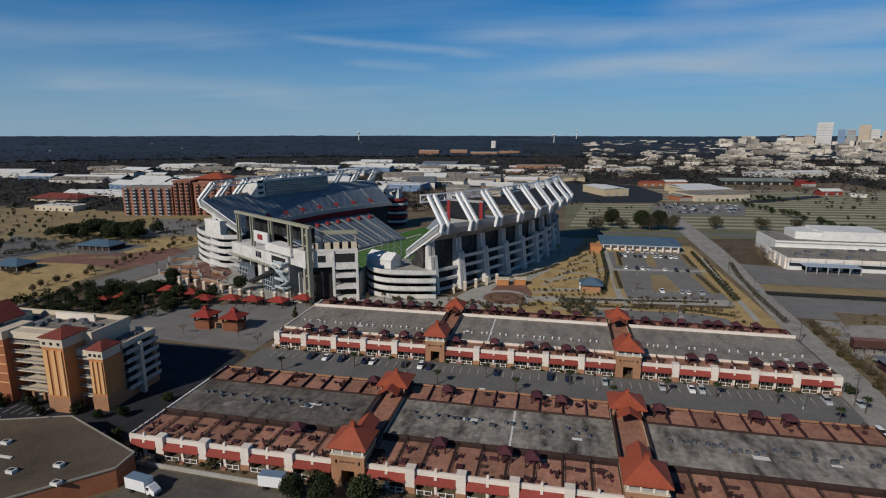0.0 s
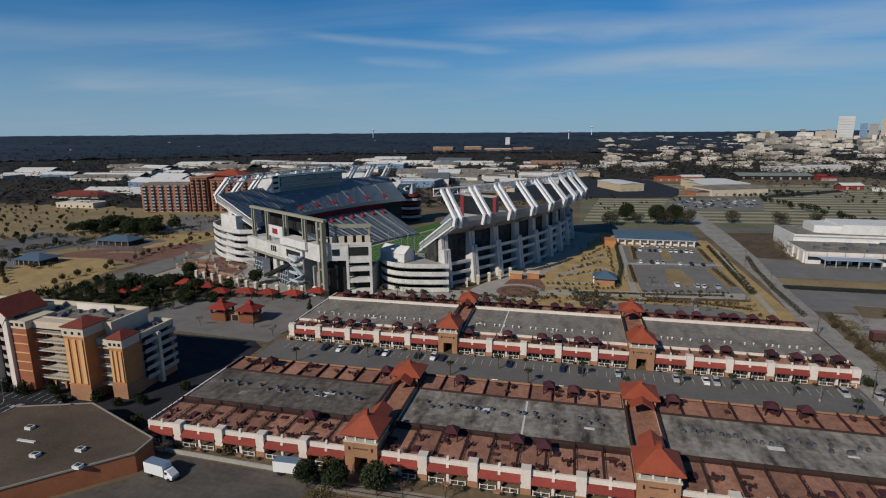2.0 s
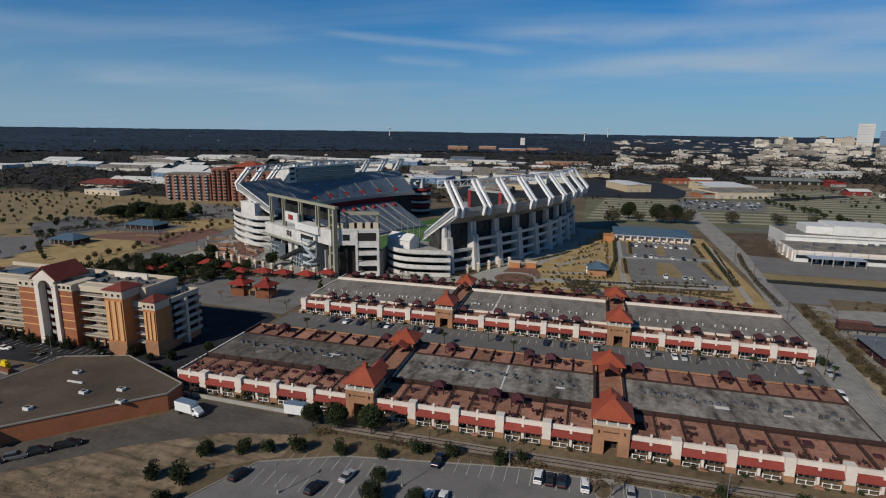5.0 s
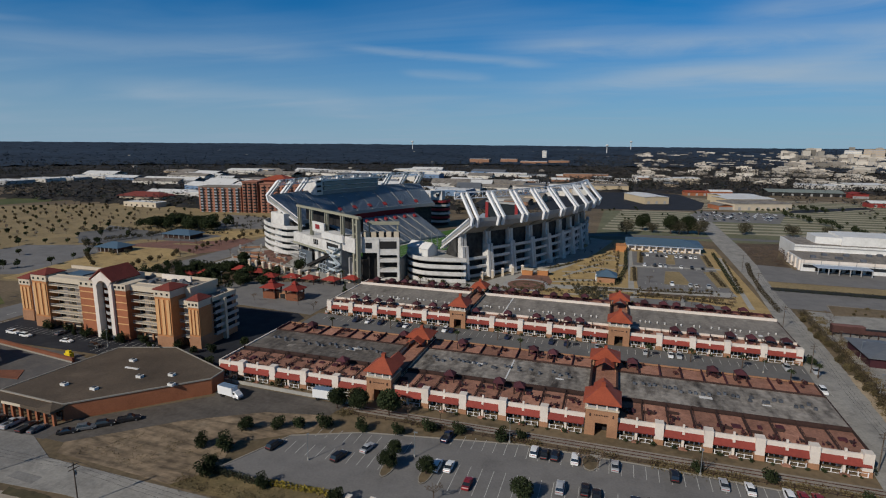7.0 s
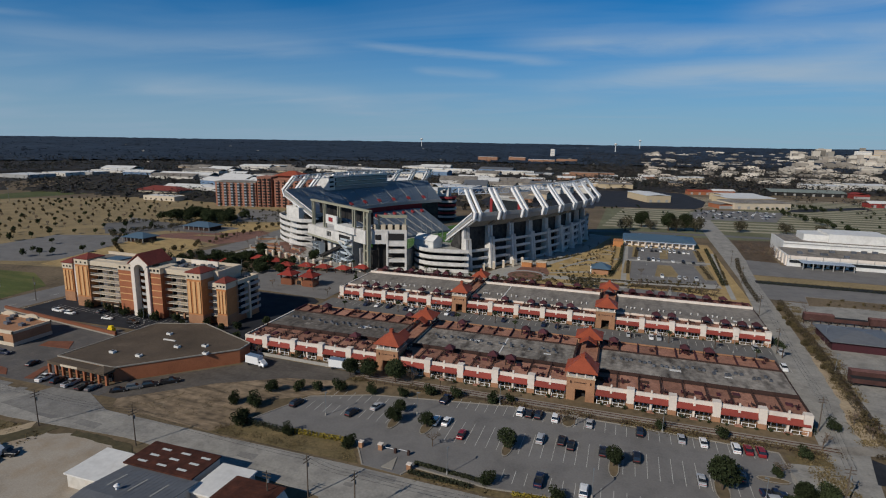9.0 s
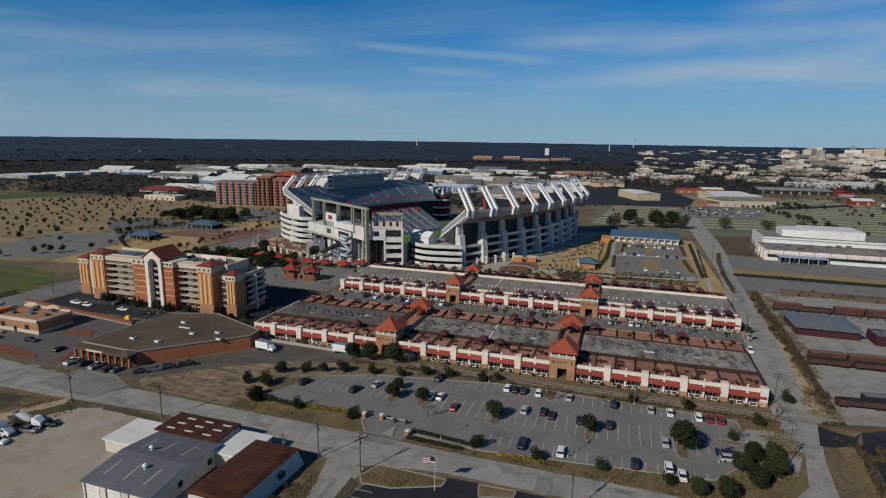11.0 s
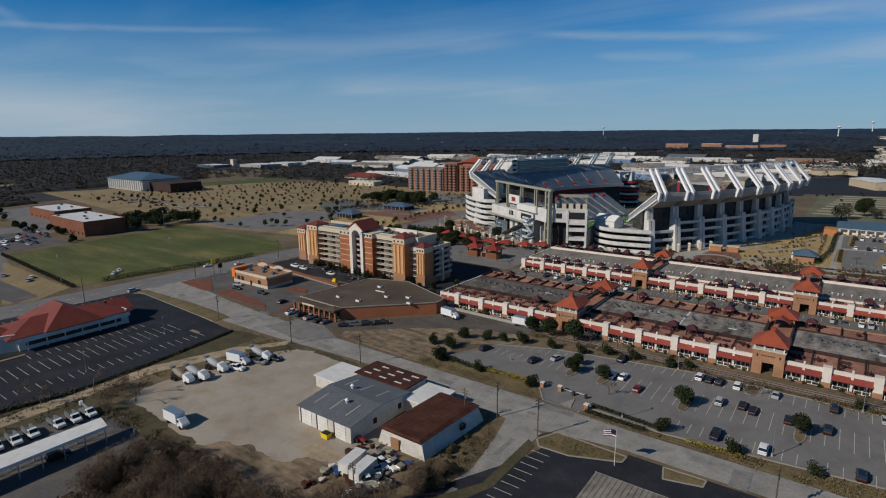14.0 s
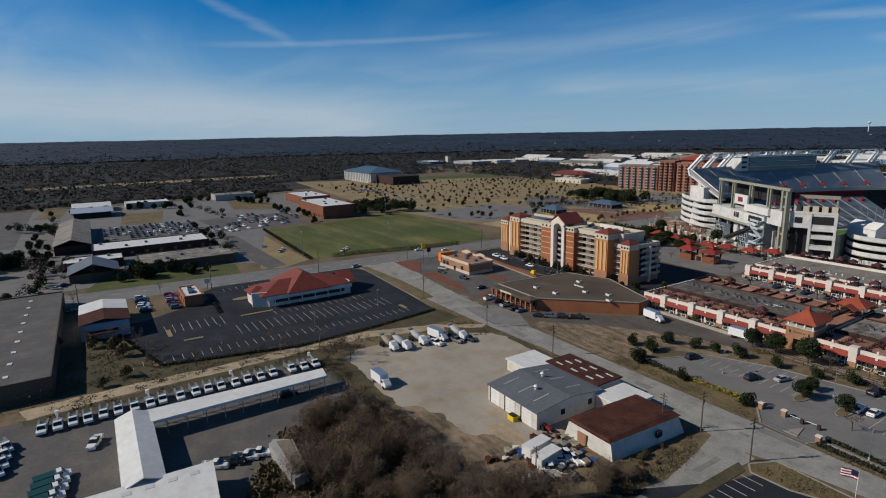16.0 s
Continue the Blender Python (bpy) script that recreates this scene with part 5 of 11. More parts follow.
def terrace_set():
    ob = thing("patio_furniture", "dark metal patio table with chairs on a terrace", "patio furniture", group="terrace furniture")
    part("tabletop", MB().cyl(0, 0, 0.68, 0.74, 0.6, n=10), M_DARKWOOD, ob)
    part("pedestal", MB().cyl(0, 0, 0, 0.68, 0.08, n=6), M_DARKWOOD, ob)
    for k in range(3):
        a = k * 2.1
        x, y = 1.05 * math.cos(a), 1.05 * math.sin(a)
        part("chair", MB().box(x - 0.25, x + 0.25, y - 0.25, y + 0.25, 0.1, 0.45).box(x - 0.25, x + 0.25, y + 0.18, y + 0.25, 0.45, 0.95), M_DARKRED, ob)
    return ob


spots = []
for x0, x1, _ in ROW1["segs"]:
    for i in range(10):
        spots.append((x0 + 2.5 + (x1 - x0 - 5) * i / 9, 126.9 + rr.random() * 6.5, rr.uniform(0, 90), 4.7))
spread(terrace_set(), spots)

# ---- stadium ----
SO, SU, SV = Vector((-107.4, 375.9, 0)), Vector((0.942, -0.335, 0)), Vector((0.335, 0.942, 0))


def sp(u, v, z):
    return SO + SU * u + SV * v + Vector((0, 0, z))


def arc_pt(side, R, vc, umax, v, dr, z):
    """A point of a stand's arc: side +1 east, -1 west; v along the stand, dr outward, z up."""
    a = math.asin(max(-1, min(1, (v - vc) / R)))
    return sp(side * (umax - R + (R + dr) * math.cos(a)), vc + (R + dr) * math.sin(a), z)


def arc_strip(side, R, vc, umax, v0, v1, prof, n=40):
    """A closed section swept along the arc."""
    k = len(prof)
    v = [arc_pt(side, R, vc, umax, v0 + (v1 - v0) * i / n, d, z) for i in range(n + 1) for d, z in prof]
    f = [tuple(range(k)), tuple(range(n * k + k - 1, n * k - 1, -1))]
    for i in range(n):
        for j in range(k):
            a, b = i * k + j, i * k + (j + 1) % k
            f.append((a, b, b + k, a + k))
    return MB().add(v, f)


def steps(d0, z0, d1, z1, rows, thick):
    """A stepped seating profile from the front (d0, z0) to the back (d1, z1), closed by its underside."""
    prof = []
    for i in range(rows):
        a, b = i / rows, (i + 1) / rows
        prof += [(d0 + (d1 - d0) * a, z0 + (z1 - z0) * a), (d0 + (d1 - d0) * a, z0 + (z1 - z0) * b)]
    prof += [(d1, z1), (d1, z1 - thick), (d0, z0 - thick)]
    return prof


stadium = thing("stadium", "large concrete football stadium with white steel light frames and blue-grey seats", "stadium", SO.x, SO.y)


def stand(side, R, vc, umax, v0, v1, zb, zf, depth, arm_v, arm_h, arm_in, low_v0, low_v1, off=0.0):
    A = lambda v, d, z: arc_pt(side, R, vc, umax, v, d, z)
    sw = lambda prof, a=v0, b=v1, n=40: arc_strip(side, R, vc, umax, a, b, prof, n)
    part("upper_deck", sw(steps(-depth, zf, 0, zb, 26, 0.4)), M_SEATS, stadium, "grey-blue upper deck seating")
    part("deck_underside", sw([(-depth, zf - 0.45), (0, zb - 0.45), (0, zb - 2.0), (-depth, zf - 1.6)]), M_SOFFIT, stadium)
    part("deck_back_wall", sw([(-1.6, zb - 4.2), (-1.2, zb - 4.2), (0.35, zb - 1.2), (0.35, zb + 0.9), (-0.05, zb + 0.9), (-0.05, zb - 1.2)]), M_STADGREY, stadium)
    part("front_fascia", sw([(-depth - 0.5, zf - 1.7), (-depth, zf - 1.7), (-depth, zf + 0.9), (-depth - 0.5, zf + 0.9)]), M_STADGREY, stadium)
    # aisles and their red openings
    n = 9
    for i in range(1, n):
        v = v0 + (v1 - v0) * i / n
        part("aisle", arc_strip(side, R, vc, umax, v - 0.35, v + 0.35, [(-depth + 0.3, zf + 0.75), (-0.3, zb + 0.35), (-0.3, zb + 0.25), (-depth + 0.3, zf + 0.6)], 1), M_CONCRETE, stadium)
        part("stair_opening", arc_strip(side, R, vc, umax, v - 1.6, v + 1.6, [(-depth + 2.5, zf + 0.8), (-depth + 5.0, zf + 0.8), (-depth + 5.0, zf + 4.4), (-depth + 2.5, zf + 2.6)], 1), M_GARNET, stadium, "garnet stair opening")
    # club wall between the decks, and lower seats
    part("club_wall", sw([(-depth + 3, zf - 6.5), (-depth + 4, zf - 6.5), (-depth + 4, zf - 1.2), (-depth + 3, zf - 1.2)], low_v0, low_v1), M_GARNET, stadium, "garnet wall between the decks")
    part("lower_deck", sw(steps(-62, 1.8, -depth + 2.5, zf - 6.2, 26, 1.0), low_v0, low_v1), M_SEATS, stadium, "grey lower deck seating")
    for i in range(1, 9):
        v = low_v0 + (low_v1 - low_v0) * i / 9
        part("aisle", arc_strip(side, R, vc, umax, v - 0.4, v + 0.4, [(-61.5, 2.6), (-depth + 2.2, zf - 5.6), (-depth + 2.2, zf - 5.8), (-61.5, 2.3)], 1), M_CONCRETE, stadium)
        part("stair_opening", arc_strip(side, R, vc, umax, v + 4, v + 6.4, [(-depth - 6, zf - 9.2), (-depth - 3.5, zf - 9.2), (-depth - 3.5, zf - 6.2), (-depth - 6, zf - 7.6)], 1), M_GARNET, stadium)
    # solid dark block in place of the shade inside the stand
    part("inner_core", sw([(-depth + 5, 0), (off - 8.8, 0), (off - 8.8, zb - 9), (-depth + 5, zf - 3.2)], n=30), M_CORE, stadium, "dark concourse core with shade put into its colour")
    # facade: bands and pylons
    for k, z in enumerate((0.4, 5.2, 10.2, 15.0)):
        a = v0 if k < 3 else v0 + (v1 - v0) * 0.12
        part("parapet_band", sw([(off - 5.0, z + 0.3), (off - 4.2, z + 0.3), (off - 4.2, z + 1.7), (off - 5.0, z + 1.7)], a, v1), M_STADCON, stadium)
        part("concourse_slab", sw([(off - 8.2, z - 0.4), (off - 5.4, z - 0.4), (off - 5.4, z), (off - 8.2, z)], a, v1), M_SOFFIT, stadium)
    if side > 0:
        vm = v0 + (v1 - v0) * 0.5
        part("infill_wall", sw([(off - 6.4, 0), (off - 4.8, 0), (off - 4.8, 17.4), (off - 6.4, 17.4)], vm - 2, v1), M_STADGREY, stadium)
        for i in range(10):
            v = vm + 4 + i * (v1 - vm - 8) / 9
            for z in (3, 8, 13):
                part("window_opening", arc_strip(side, R, vc, umax, v - 2.0, v + 2.0, [(off - 4.9, z), (off - 4.6, z), (off - 4.6, z + 2.6), (off - 4.9, z + 2.6)], 1), M_DARKINT, stadium)
    for k, v in enumerate(arm_v):
        for o in (-1.08, 1.08):
            def block(dv, d0, d1, z0, z1, top_d1=None):
                q = [A(v + o - dv, d0, z0), A(v + o + dv, d0, z0), A(v + o + dv, d1, z0), A(v + o - dv, d1, z0)]
                td = d1 if top_d1 is None else top_d1
                p = [A(v + o - dv, d0, z1), A(v + o + dv, d0, z1), A(v + o + dv, td, z1), A(v + o - dv, td, z1)]
                return MB().add(q + p, [(0, 1, 2, 3), (4, 5, 6, 7), (0, 1, 5, 4), (1, 2, 6, 5), (2, 3, 7, 6), (3, 0, 4, 7)])
            part("pylon", block(0.8, off - 8.5, off - 1.6, 0, 18.5, off - 4.0), M_STADCON, stadium)
            part("upper_column", block(0.8, off - 8.5, off - 5.6, 18.5, zb - 5.0, off - 6.4), M_STADCON, stadium)
            br = MB().beam(A(v + o, -0.6, zb - 2.4), A(v + o, -depth * 0.6, zb - (zb - zf) * 0.6 - 2.2), 0.9, 1.3)
            part("raker_bracket", br, M_SOFFIT, stadium)
        for o in (-1.7, 1.7):
            knee, p1 = A(v + o, 1.6, zb + 0.8), A(v + o, -arm_in, zb + arm_h)
            arm = part("light_arm", MB().beam(knee, p1, 1.35, 1.7, up=SV), M_WHITEMETAL, stadium)
            part("arm_knee", MB().beam(A(v + o, 1.7, zb + 1.6), A(v + o, 0.2, zb - 3.8), 1.35, 1.7, up=SV), M_WHITEMETAL, arm)
        part("arm_rung", MB().beam(A(v - 1.5, -arm_in * 0.9, zb + arm_h * 0.9), A(v + 1.5, -arm_in * 0.9, zb + arm_h * 0.9), 0.5), M_WHITEMETAL, stadium)
    # lighting truss along the arm tops
    ta, tb = arm_v[0] - (6 if side > 0 else 2), arm_v[-1] + 2
    part("truss_chord", sw([(-arm_in - 0.5, zb + arm_h), (-arm_in + 0.5, zb + arm_h), (-arm_in + 0.5, zb + arm_h + 0.6), (-arm_in - 0.5, zb + arm_h + 0.6)], ta, tb), M_WHITEMETAL, stadium)
    part("truss_chord", sw([(-arm_in - 0.4, zb + arm_h - 3.2), (-arm_in + 0.3, zb + arm_h - 3.2), (-arm_in + 0.3, zb + arm_h - 2.7), (-arm_in - 0.4, zb + arm_h - 2.7)], ta, tb), M_WHITEMETAL, stadium)
    m = int((tb - ta) / 4.5)
    for i in range(m + 1):
        v = ta + (tb - ta) * i / m
        part("truss_web", MB().beam(A(v, -arm_in, zb + arm_h), A(v, -arm_in, zb + arm_h - 3), 0.3).beam(A(v, -arm_in, zb + arm_h - 3), A(min(v + 4.5, tb), -arm_in, zb + arm_h), 0.25), M_WHITEMETAL, stadium)
        if i % 3 == 1:
            part("floodlight", MB().beam(A(v, -arm_in - 0.8, zb + arm_h + 0.2), A(v + 2.2, -arm_in - 0.8, zb + arm_h + 0.2), 0.4, 1.0), M_STEELGREY, stadium)
    # end frame along the deck's south edge
    v = v0
    for o in (0, 2.6):
        part("end_raker", MB().beam(A(v + o, 1.0, zb - 2.6), A(v + o, -depth - 1.0, zf - 3.0), 0.8, 1.2, up=SV), M_WHITEMETAL, stadium, "white steel raker under the deck end")
    part("end_handrail", MB().beam(A(v, 0, zb + 1.0), A(v, -depth, zf + 1.0), 0.25, 0.6), M_WHITEMETAL, stadium)


stand(1, 249.0, 2.0, 92.0, -90, 94, 34.0, 17.6, 27.0, [-87, -70, -52, -33, -14, 5, 24, 44, 66], 13.6, 9.5, -72, 60, -3.4)
stand(-1, 252.0, -26.0, 88.0, -106, 52, 38.2, 22.5, 24.0, [-104, -89, -74, -56, -38, -20, -2, 17, 34, 50], 10.5, 7.5, -70, 32)


def bowl_and_field():
    gr = [sp(u, v, 0.4) for u, v in ((-36, -82), (36, -82), (40, 70), (-40, 70))]
    part("turf_apron", MB().prism([(p.x, p.y) for p in gr], -0.3, 0.75), M_FIELD, stadium, "green stadium turf")
    for i in range(21):
        v = -62 + i * 5
        q = [sp(u, w, 0) for u, w in ((-24, v - 0.1), (24, v - 0.1), (24, v + 0.1), (-24, v + 0.1))]
        part("yard_line", MB().prism([(p.x, p.y) for p in q], 0.7, 0.78), M_PAINT, stadium)
    for u in (-24.5, 24.5):
        q = [sp(a, b, 0) for a, b in ((u - 0.9, -66), (u + 0.9, -66), (u + 0.9, 44), (u - 0.9, 44))]
        part("side_line", MB().prism([(p.x, p.y) for p in q], 0.7, 0.78), M_PAINT, stadium)
    # north end seats
    for i in range(16):
        v, z = 66 + i * 1.6, 2 + i * 0.65
        a = [sp(u, w, 0) for u, w in ((-34, v), (40, v), (40, v + 1.7), (-34, v + 1.7))]
        part("seat_row", MB().prism([(p.x, p.y) for p in a], 0, z), M_SEATS, stadium)
    # north scoreboard, seen from behind the east arms
    a, b = sp(-12, 62, 0), sp(20, 60, 0)
    d = (b - a).normalized()
    nrm = Vector((-d.y, d.x, 0))
    q = [a, b, b + nrm * 3, a + nrm * 3]
    sb = part("scoreboard_frame", MB().prism([(p.x, p.y) for p in q], 9, 27), M_STADGREY, stadium)
    for e0, e1 in ((0.0, 0.09), (0.91, 1.0)):
        q = [a.lerp(b, e0) - nrm * 0.5, a.lerp(b, e1) - nrm * 0.5, a.lerp(b, e1) - nrm * 0.1, a.lerp(b, e0) - nrm * 0.1]
        part("scoreboard_side", MB().prism([(p.x, p.y) for p in q], 9, 26), M_GARNET, sb)
    q = [a.lerp(b, 0.1) - nrm * 0.4, a.lerp(b, 0.9) - nrm * 0.4, a.lerp(b, 0.9) - nrm * 0.1, a.lerp(b, 0.1) - nrm * 0.1]
    part("scoreboard_screen", MB().prism([(p.x, p.y) for p in q], 12, 25.5), M_GLASS, sb)
    for e in (0.15, 0.5, 0.85):
        p = a.lerp(b, e)
        part("scoreboard_leg", MB().box(p.x - 0.8, p.x + 0.8, p.y + 0.2, p.y + 1.8, 0, 9), M_STADCON, sb)


bowl_and_field()


def press_box():
    ob = stadium
    A = lambda v, d, z: arc_pt(-1, 252.0, -26.0, 88.0, v, d, z)
    sw = lambda prof, a=-58, b=4: arc_strip(-1, 252.0, -26.0, 88.0, a, b, prof, 16)
    part("press_box", sw([(-6.5, 35.5), (4.5, 35.5), (4.5, 46), (-6.5, 46)]), M_STEELGREY, ob, "grey press box over the west deck")
    for z in (39.2, 42.6):
        part("press_window", sw([(-7.2, z), (-6.4, z), (-6.4, z + 2.2), (-7.0, z + 2.2)], -56, 2), M_GLASS, ob)
        part("press_ledge", sw([(-8.0, z - 0.6), (-6.4, z - 0.6), (-6.4, z - 0.2), (-8.0, z - 0.2)], -57, 3), M_STADCON, ob)
    part("press_roof", sw([(-8.0, 46), (5, 46), (5, 46.7), (-8.0, 46.7)], -59, 5), M_STADCON, ob)
    part("press_stair", sw([(-8.0, 36), (4.6, 36), (4.6, 46.6), (-8.0, 46.6)], -65, -58.2), M_STADCON, ob, "pale stair block beside the press box")
    for z in (38, 41.5, 45):
        part("stair_slot", sw([(-8.3, z), (-7.9, z), (-7.9, z + 1.4), (-8.3, z + 1.4)], -64.5, -60), M_DARKINT, ob)
    for v in (-50, -30, -12):
        part("roof_unit", sw([(-4, 46.7), (0, 46.7), (0, 48.4), (-4, 48.4)], v, v + 6), M_STADCON, ob)


press_box()


# curved ramps: stacked pale parapets, with a near-black core for the shade between
def curved_ramp(path, levels, h, label, inner):
    n = len(path)
    c = Vector(inner)
    for z in levels:
        v, f = [], []
        for x, y in path:
            o = (c - Vector((x, y))).normalized() * 0.5
            v += [(x, y, z), (x, y, z + h), (x + o.x, y + o.y, z + h), (x + o.x, y + o.y, z)]
        for i in range(n - 1):
            for j in range(4):
                f.append((i * 4 + j, i * 4 + (j + 1) % 4, i * 4 + 4 + (j + 1) % 4, i * 4 + 4 + j))
        f += [(0, 1, 2, 3), (n * 4 - 1, n * 4 - 2, n * 4 - 3, n * 4 - 4)]
        part("ramp_parapet", MB().add(v, f), M_STADCON, stadium, label)
        part("ramp_floor", MB().prism(path + [inner], z - 0.3, z + 0.1), M_SOFFIT, stadium)
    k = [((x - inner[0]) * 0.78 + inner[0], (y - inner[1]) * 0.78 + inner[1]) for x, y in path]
    # near-black fill for the shade between ramp levels
    part("ramp_core", MB().prism(k + [inner], 0, levels[-1]), M_DARKINT, stadium, "near-black core painted as shade inside the ramp")


def bez(p, q, r, n=14):
    return [((1 - t) ** 2 * p[0] + 2 * t * (1 - t) * q[0] + t * t * r[0], (1 - t) ** 2 * p[1] + 2 * t * (1 - t) * q[1] + t * t * r[1]) for t in [i / n for i in range(n + 1)]]


curved_ramp(bez((-109, 296), (-108, 256), (-82, 261)) + [(-76, 262), (-68, 264)], (0.5, 4.3, 8.1, 12.0), 2.0, "curved pale concrete ramp parapet", (-88, 292))
curved_ramp([(-231, 326), (-229, 316), (-222, 309)] + bez((-222, 309), (-208, 297), (-197, 295), 8) + [(-190, 297)], (1.5, 5.6, 9.7, 13.8, 17.9), 2.3, "curved pale concrete ramp parapet", (-200, 325))
part("ramp_house", MB().prism([(-216, 306), (-200, 297), (-196, 306), (-211, 315)], 17.9, 27.5), M_STADCON, stadium, "pale block on the ramp top")

# added panel that closes the view where the gap is only dark
part("corner_wall", MB().prism([(-103.6, 257), (-102.8, 257), (-106, 288), (-106.8, 288)], 0, 12.5), M_SOFFIT, stadium, "panel standing in for the dark gap between ramp and block")

# white tent on the south-east terrace
tent = thing("event_tent", "white gabled event tent on the stadium terrace", "tent", -97, 274, 12.2)
c, s = math.cos(-0.38), math.sin(-0.38)
tp = lambda a, b: (-96.5 + a * c - b * s, 275 + a * s + b * c)
v = [(*tp(-7.5, -4), 12.2), (*tp(7.5, -4), 12.2), (*tp(7.5, 4), 12.2), (*tp(-7.5, 4), 12.2), (*tp(-7.5, -4), 16.6), (*tp(7.5, -4), 16.6), (*tp(7.5, 4), 16.6), (*tp(-7.5, 4), 16.6), (*tp(-7.5, 0), 19.4), (*tp(7.5, 0), 19.4)]
part("tent_wall", MB().add(v, [(0, 1, 5, 4), (2, 3, 7, 6), (0, 4, 8, 7, 3), (1, 2, 6, 9, 5)]), M_WHITEROOF, tent)
rv = [(*tp(a, b), z) for z in (0, 0.25) for a, b, z in ((-7.9, -4.4, 16.35 + z), (7.9, -4.4, 16.35 + z), (7.9, 0, 19.45 + z), (-7.9, 0, 19.45 + z), (7.9, 4.4, 16.35 + z), (-7.9, 4.4, 16.35 + z))]
part("tent_roof", MB().add(rv, [(6, 7, 8, 9), (9, 8, 10, 11), (3, 2, 1, 0), (5, 4, 2, 3), (0, 1, 7, 6), (4, 5, 11, 10), (1, 2, 8, 7), (2, 4, 10, 8), (3, 0, 6, 9), (5, 3, 9, 11)]), M_WHITEROOF, tent)


def south_building():
    """The scoreboard frame and concourse blocks at the south end."""
    a, b = Vector((-183, 285, 0)), Vector((-121.5, 245.5, 0))
    e = (b - a).normalized()
    n = Vector((-e.y, e.x, 0))
    def blk(s0, s1, d0, d1, z0, z1):
        q = [a + e * s0 + n * d0, a + e * s1 + n * d0, a + e * s1 + n * d1, a + e * s0 + n * d1]
        return MB().prism([(p.x, p.y) for p in q], z0, z1)
    P = lambda name, mb, m, label="": part(name, mb, m, stadium, label)
    P("scoreboard_beam", blk(0, 73.5, 0, 2.0, 34.6, 35.8), M_OLIVE, "long olive steel beam of the scoreboard back")
    P("scoreboard_back", blk(1, 66, 6, 7.5, 26.5, 33.5), M_DARKINT)
    for s in (1.2, 17, 36, 54):
        P("frame_post", blk(s - 0.45, s + 0.45, 0.4, 1.5, 19, 34.4), M_OLIVE)
        P("frame_post", blk(s + 2.0, s + 2.8, 0.4, 1.5, 19, 34.4), M_OLIVE)
    for s in (68.2, 71.8):
        P("frame_pillar", blk(s - 0.75, s + 0.75, -0.4, 1.6, 0, 34.4), M_OLIVE, "tall paired olive pillar")
    for z in (5, 12, 19, 26, 31):
        P("pillar_tie", blk(67.6, 72.4, 0.0, 1.2, z, z + 0.8), M_OLIVE)
    P("upper_concourse", blk(-2, 56, -1.5, 10, 12.5, 19.0), M_STADCON, "pale grey concourse block on raised legs")
    P("concourse_band", blk(-2.2, 56.2, -1.8, -1.4, 11.8, 13.0), M_OLIVE)
    P("concourse_window", blk(25, 30.5, -1.65, -1.4, 15.0, 18.0), M_GLASS)
    for s in (26.8, 28.7):
        P("window_bar", blk(s - 0.12, s + 0.12, -1.75, -1.6, 15.0, 18.0), M_STADCON)
    P("concourse_gap", blk(41, 54, -1.65, -1.4, 14.6, 18.2), M_DARKINT)
    P("white_slab", blk(36, 60, -2.0, 5, 20.2, 24.0), M_WHITEROOF, "white canopy slab")
    P("white_board", blk(25, 39, -2.0, -1.0, 23.0, 28.6), M_WHITEROOF, "white notice board with plain garnet mark")
    P("board_mark", blk(29, 34, -2.2, -1.98, 24.6, 27.2), M_GARNET, "plain garnet shape")
    P("right_block", blk(57, 70, -0.5, 10, 16.0, 24), M_STADCON)
    for s in (3, 14, 26, 40, 52, 62, 68):
        P("leg", blk(s - 0.5, s + 0.5, 0.5, 2.0, 0, 12.5), M_STADGREY)
    # near-black block for the shade under the raised concourse
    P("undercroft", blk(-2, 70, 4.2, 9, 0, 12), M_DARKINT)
    P("white_wall_panel", blk(19, 30, 2.0, 3.0, 0, 12), M_STADCON)
    P("white_wall_panel", blk(60, 66, 3.2, 4.1, 0, 9), M_STADGREY)
    for s in (8, 34):
        gb = MB()
        for i in range(6):
            q = [a + e * (s + i * 1.8)  + n * -3, a + e * (s + i * 1.8 + 0.25) + n * -3, a + e * (s + i * 1.8 + 0.25) + n * 1, a + e * (s + i * 1.8) + n * 1]
            gb.prism([(p.x, p.y) for p in q], 0, 8.8)
        for z in (2.5, 5, 7.5):
            q = [a + e * s + n * -3.1, a + e * (s + 9.2) + n * -3.1, a + e * (s + 9.2) + n * -2.9, a + e * s + n * -2.9]
            gb.prism([(p.x, p.y) for p in q], z, z + 0.25)
        P("glazed_lobby_frame", gb, M_PALESTEEL)
        P("glazed_lobby", blk(s + 0.1, s + 9.0, -2.8, 1.2, 0, 8.4), M_GLASS)
    # outer stairs zigzag
    for i, (s0, z0, s1, z1) in enumerate(((22, 0.5, 50, 13), (50, 13, 57, 17), (44, 2, 58, 8), (58, 8, 44, 14))):
        p, q = a + e * s0 + n * (-2.6 - 0.6 * (i > 1)) + Vector((0, 0, z0)), a + e * s1 + n * (-2.6 - 0.6 * (i > 1)) + Vector((0, 0, z1))
        P("stair_flight", MB().beam(p, q, 1.5, 0.45), M_PALESTEEL if i else M_STEELGREY, "grey steel stair flight")
    for z in (4, 8, 12, 16):
        P("stair_landing", blk(48, 56, -4.5, -1.6, z, z + 0.4), M_PALESTEEL)
        P("stair_rail", blk(48, 56, -4.6, -4.45, z + 0.4, z + 1.3), M_PALESTEEL)
    P("stair_core", blk(50, 57, -1.4, 6, 0, 22), M_STEELGREY, "blue-grey stair core")
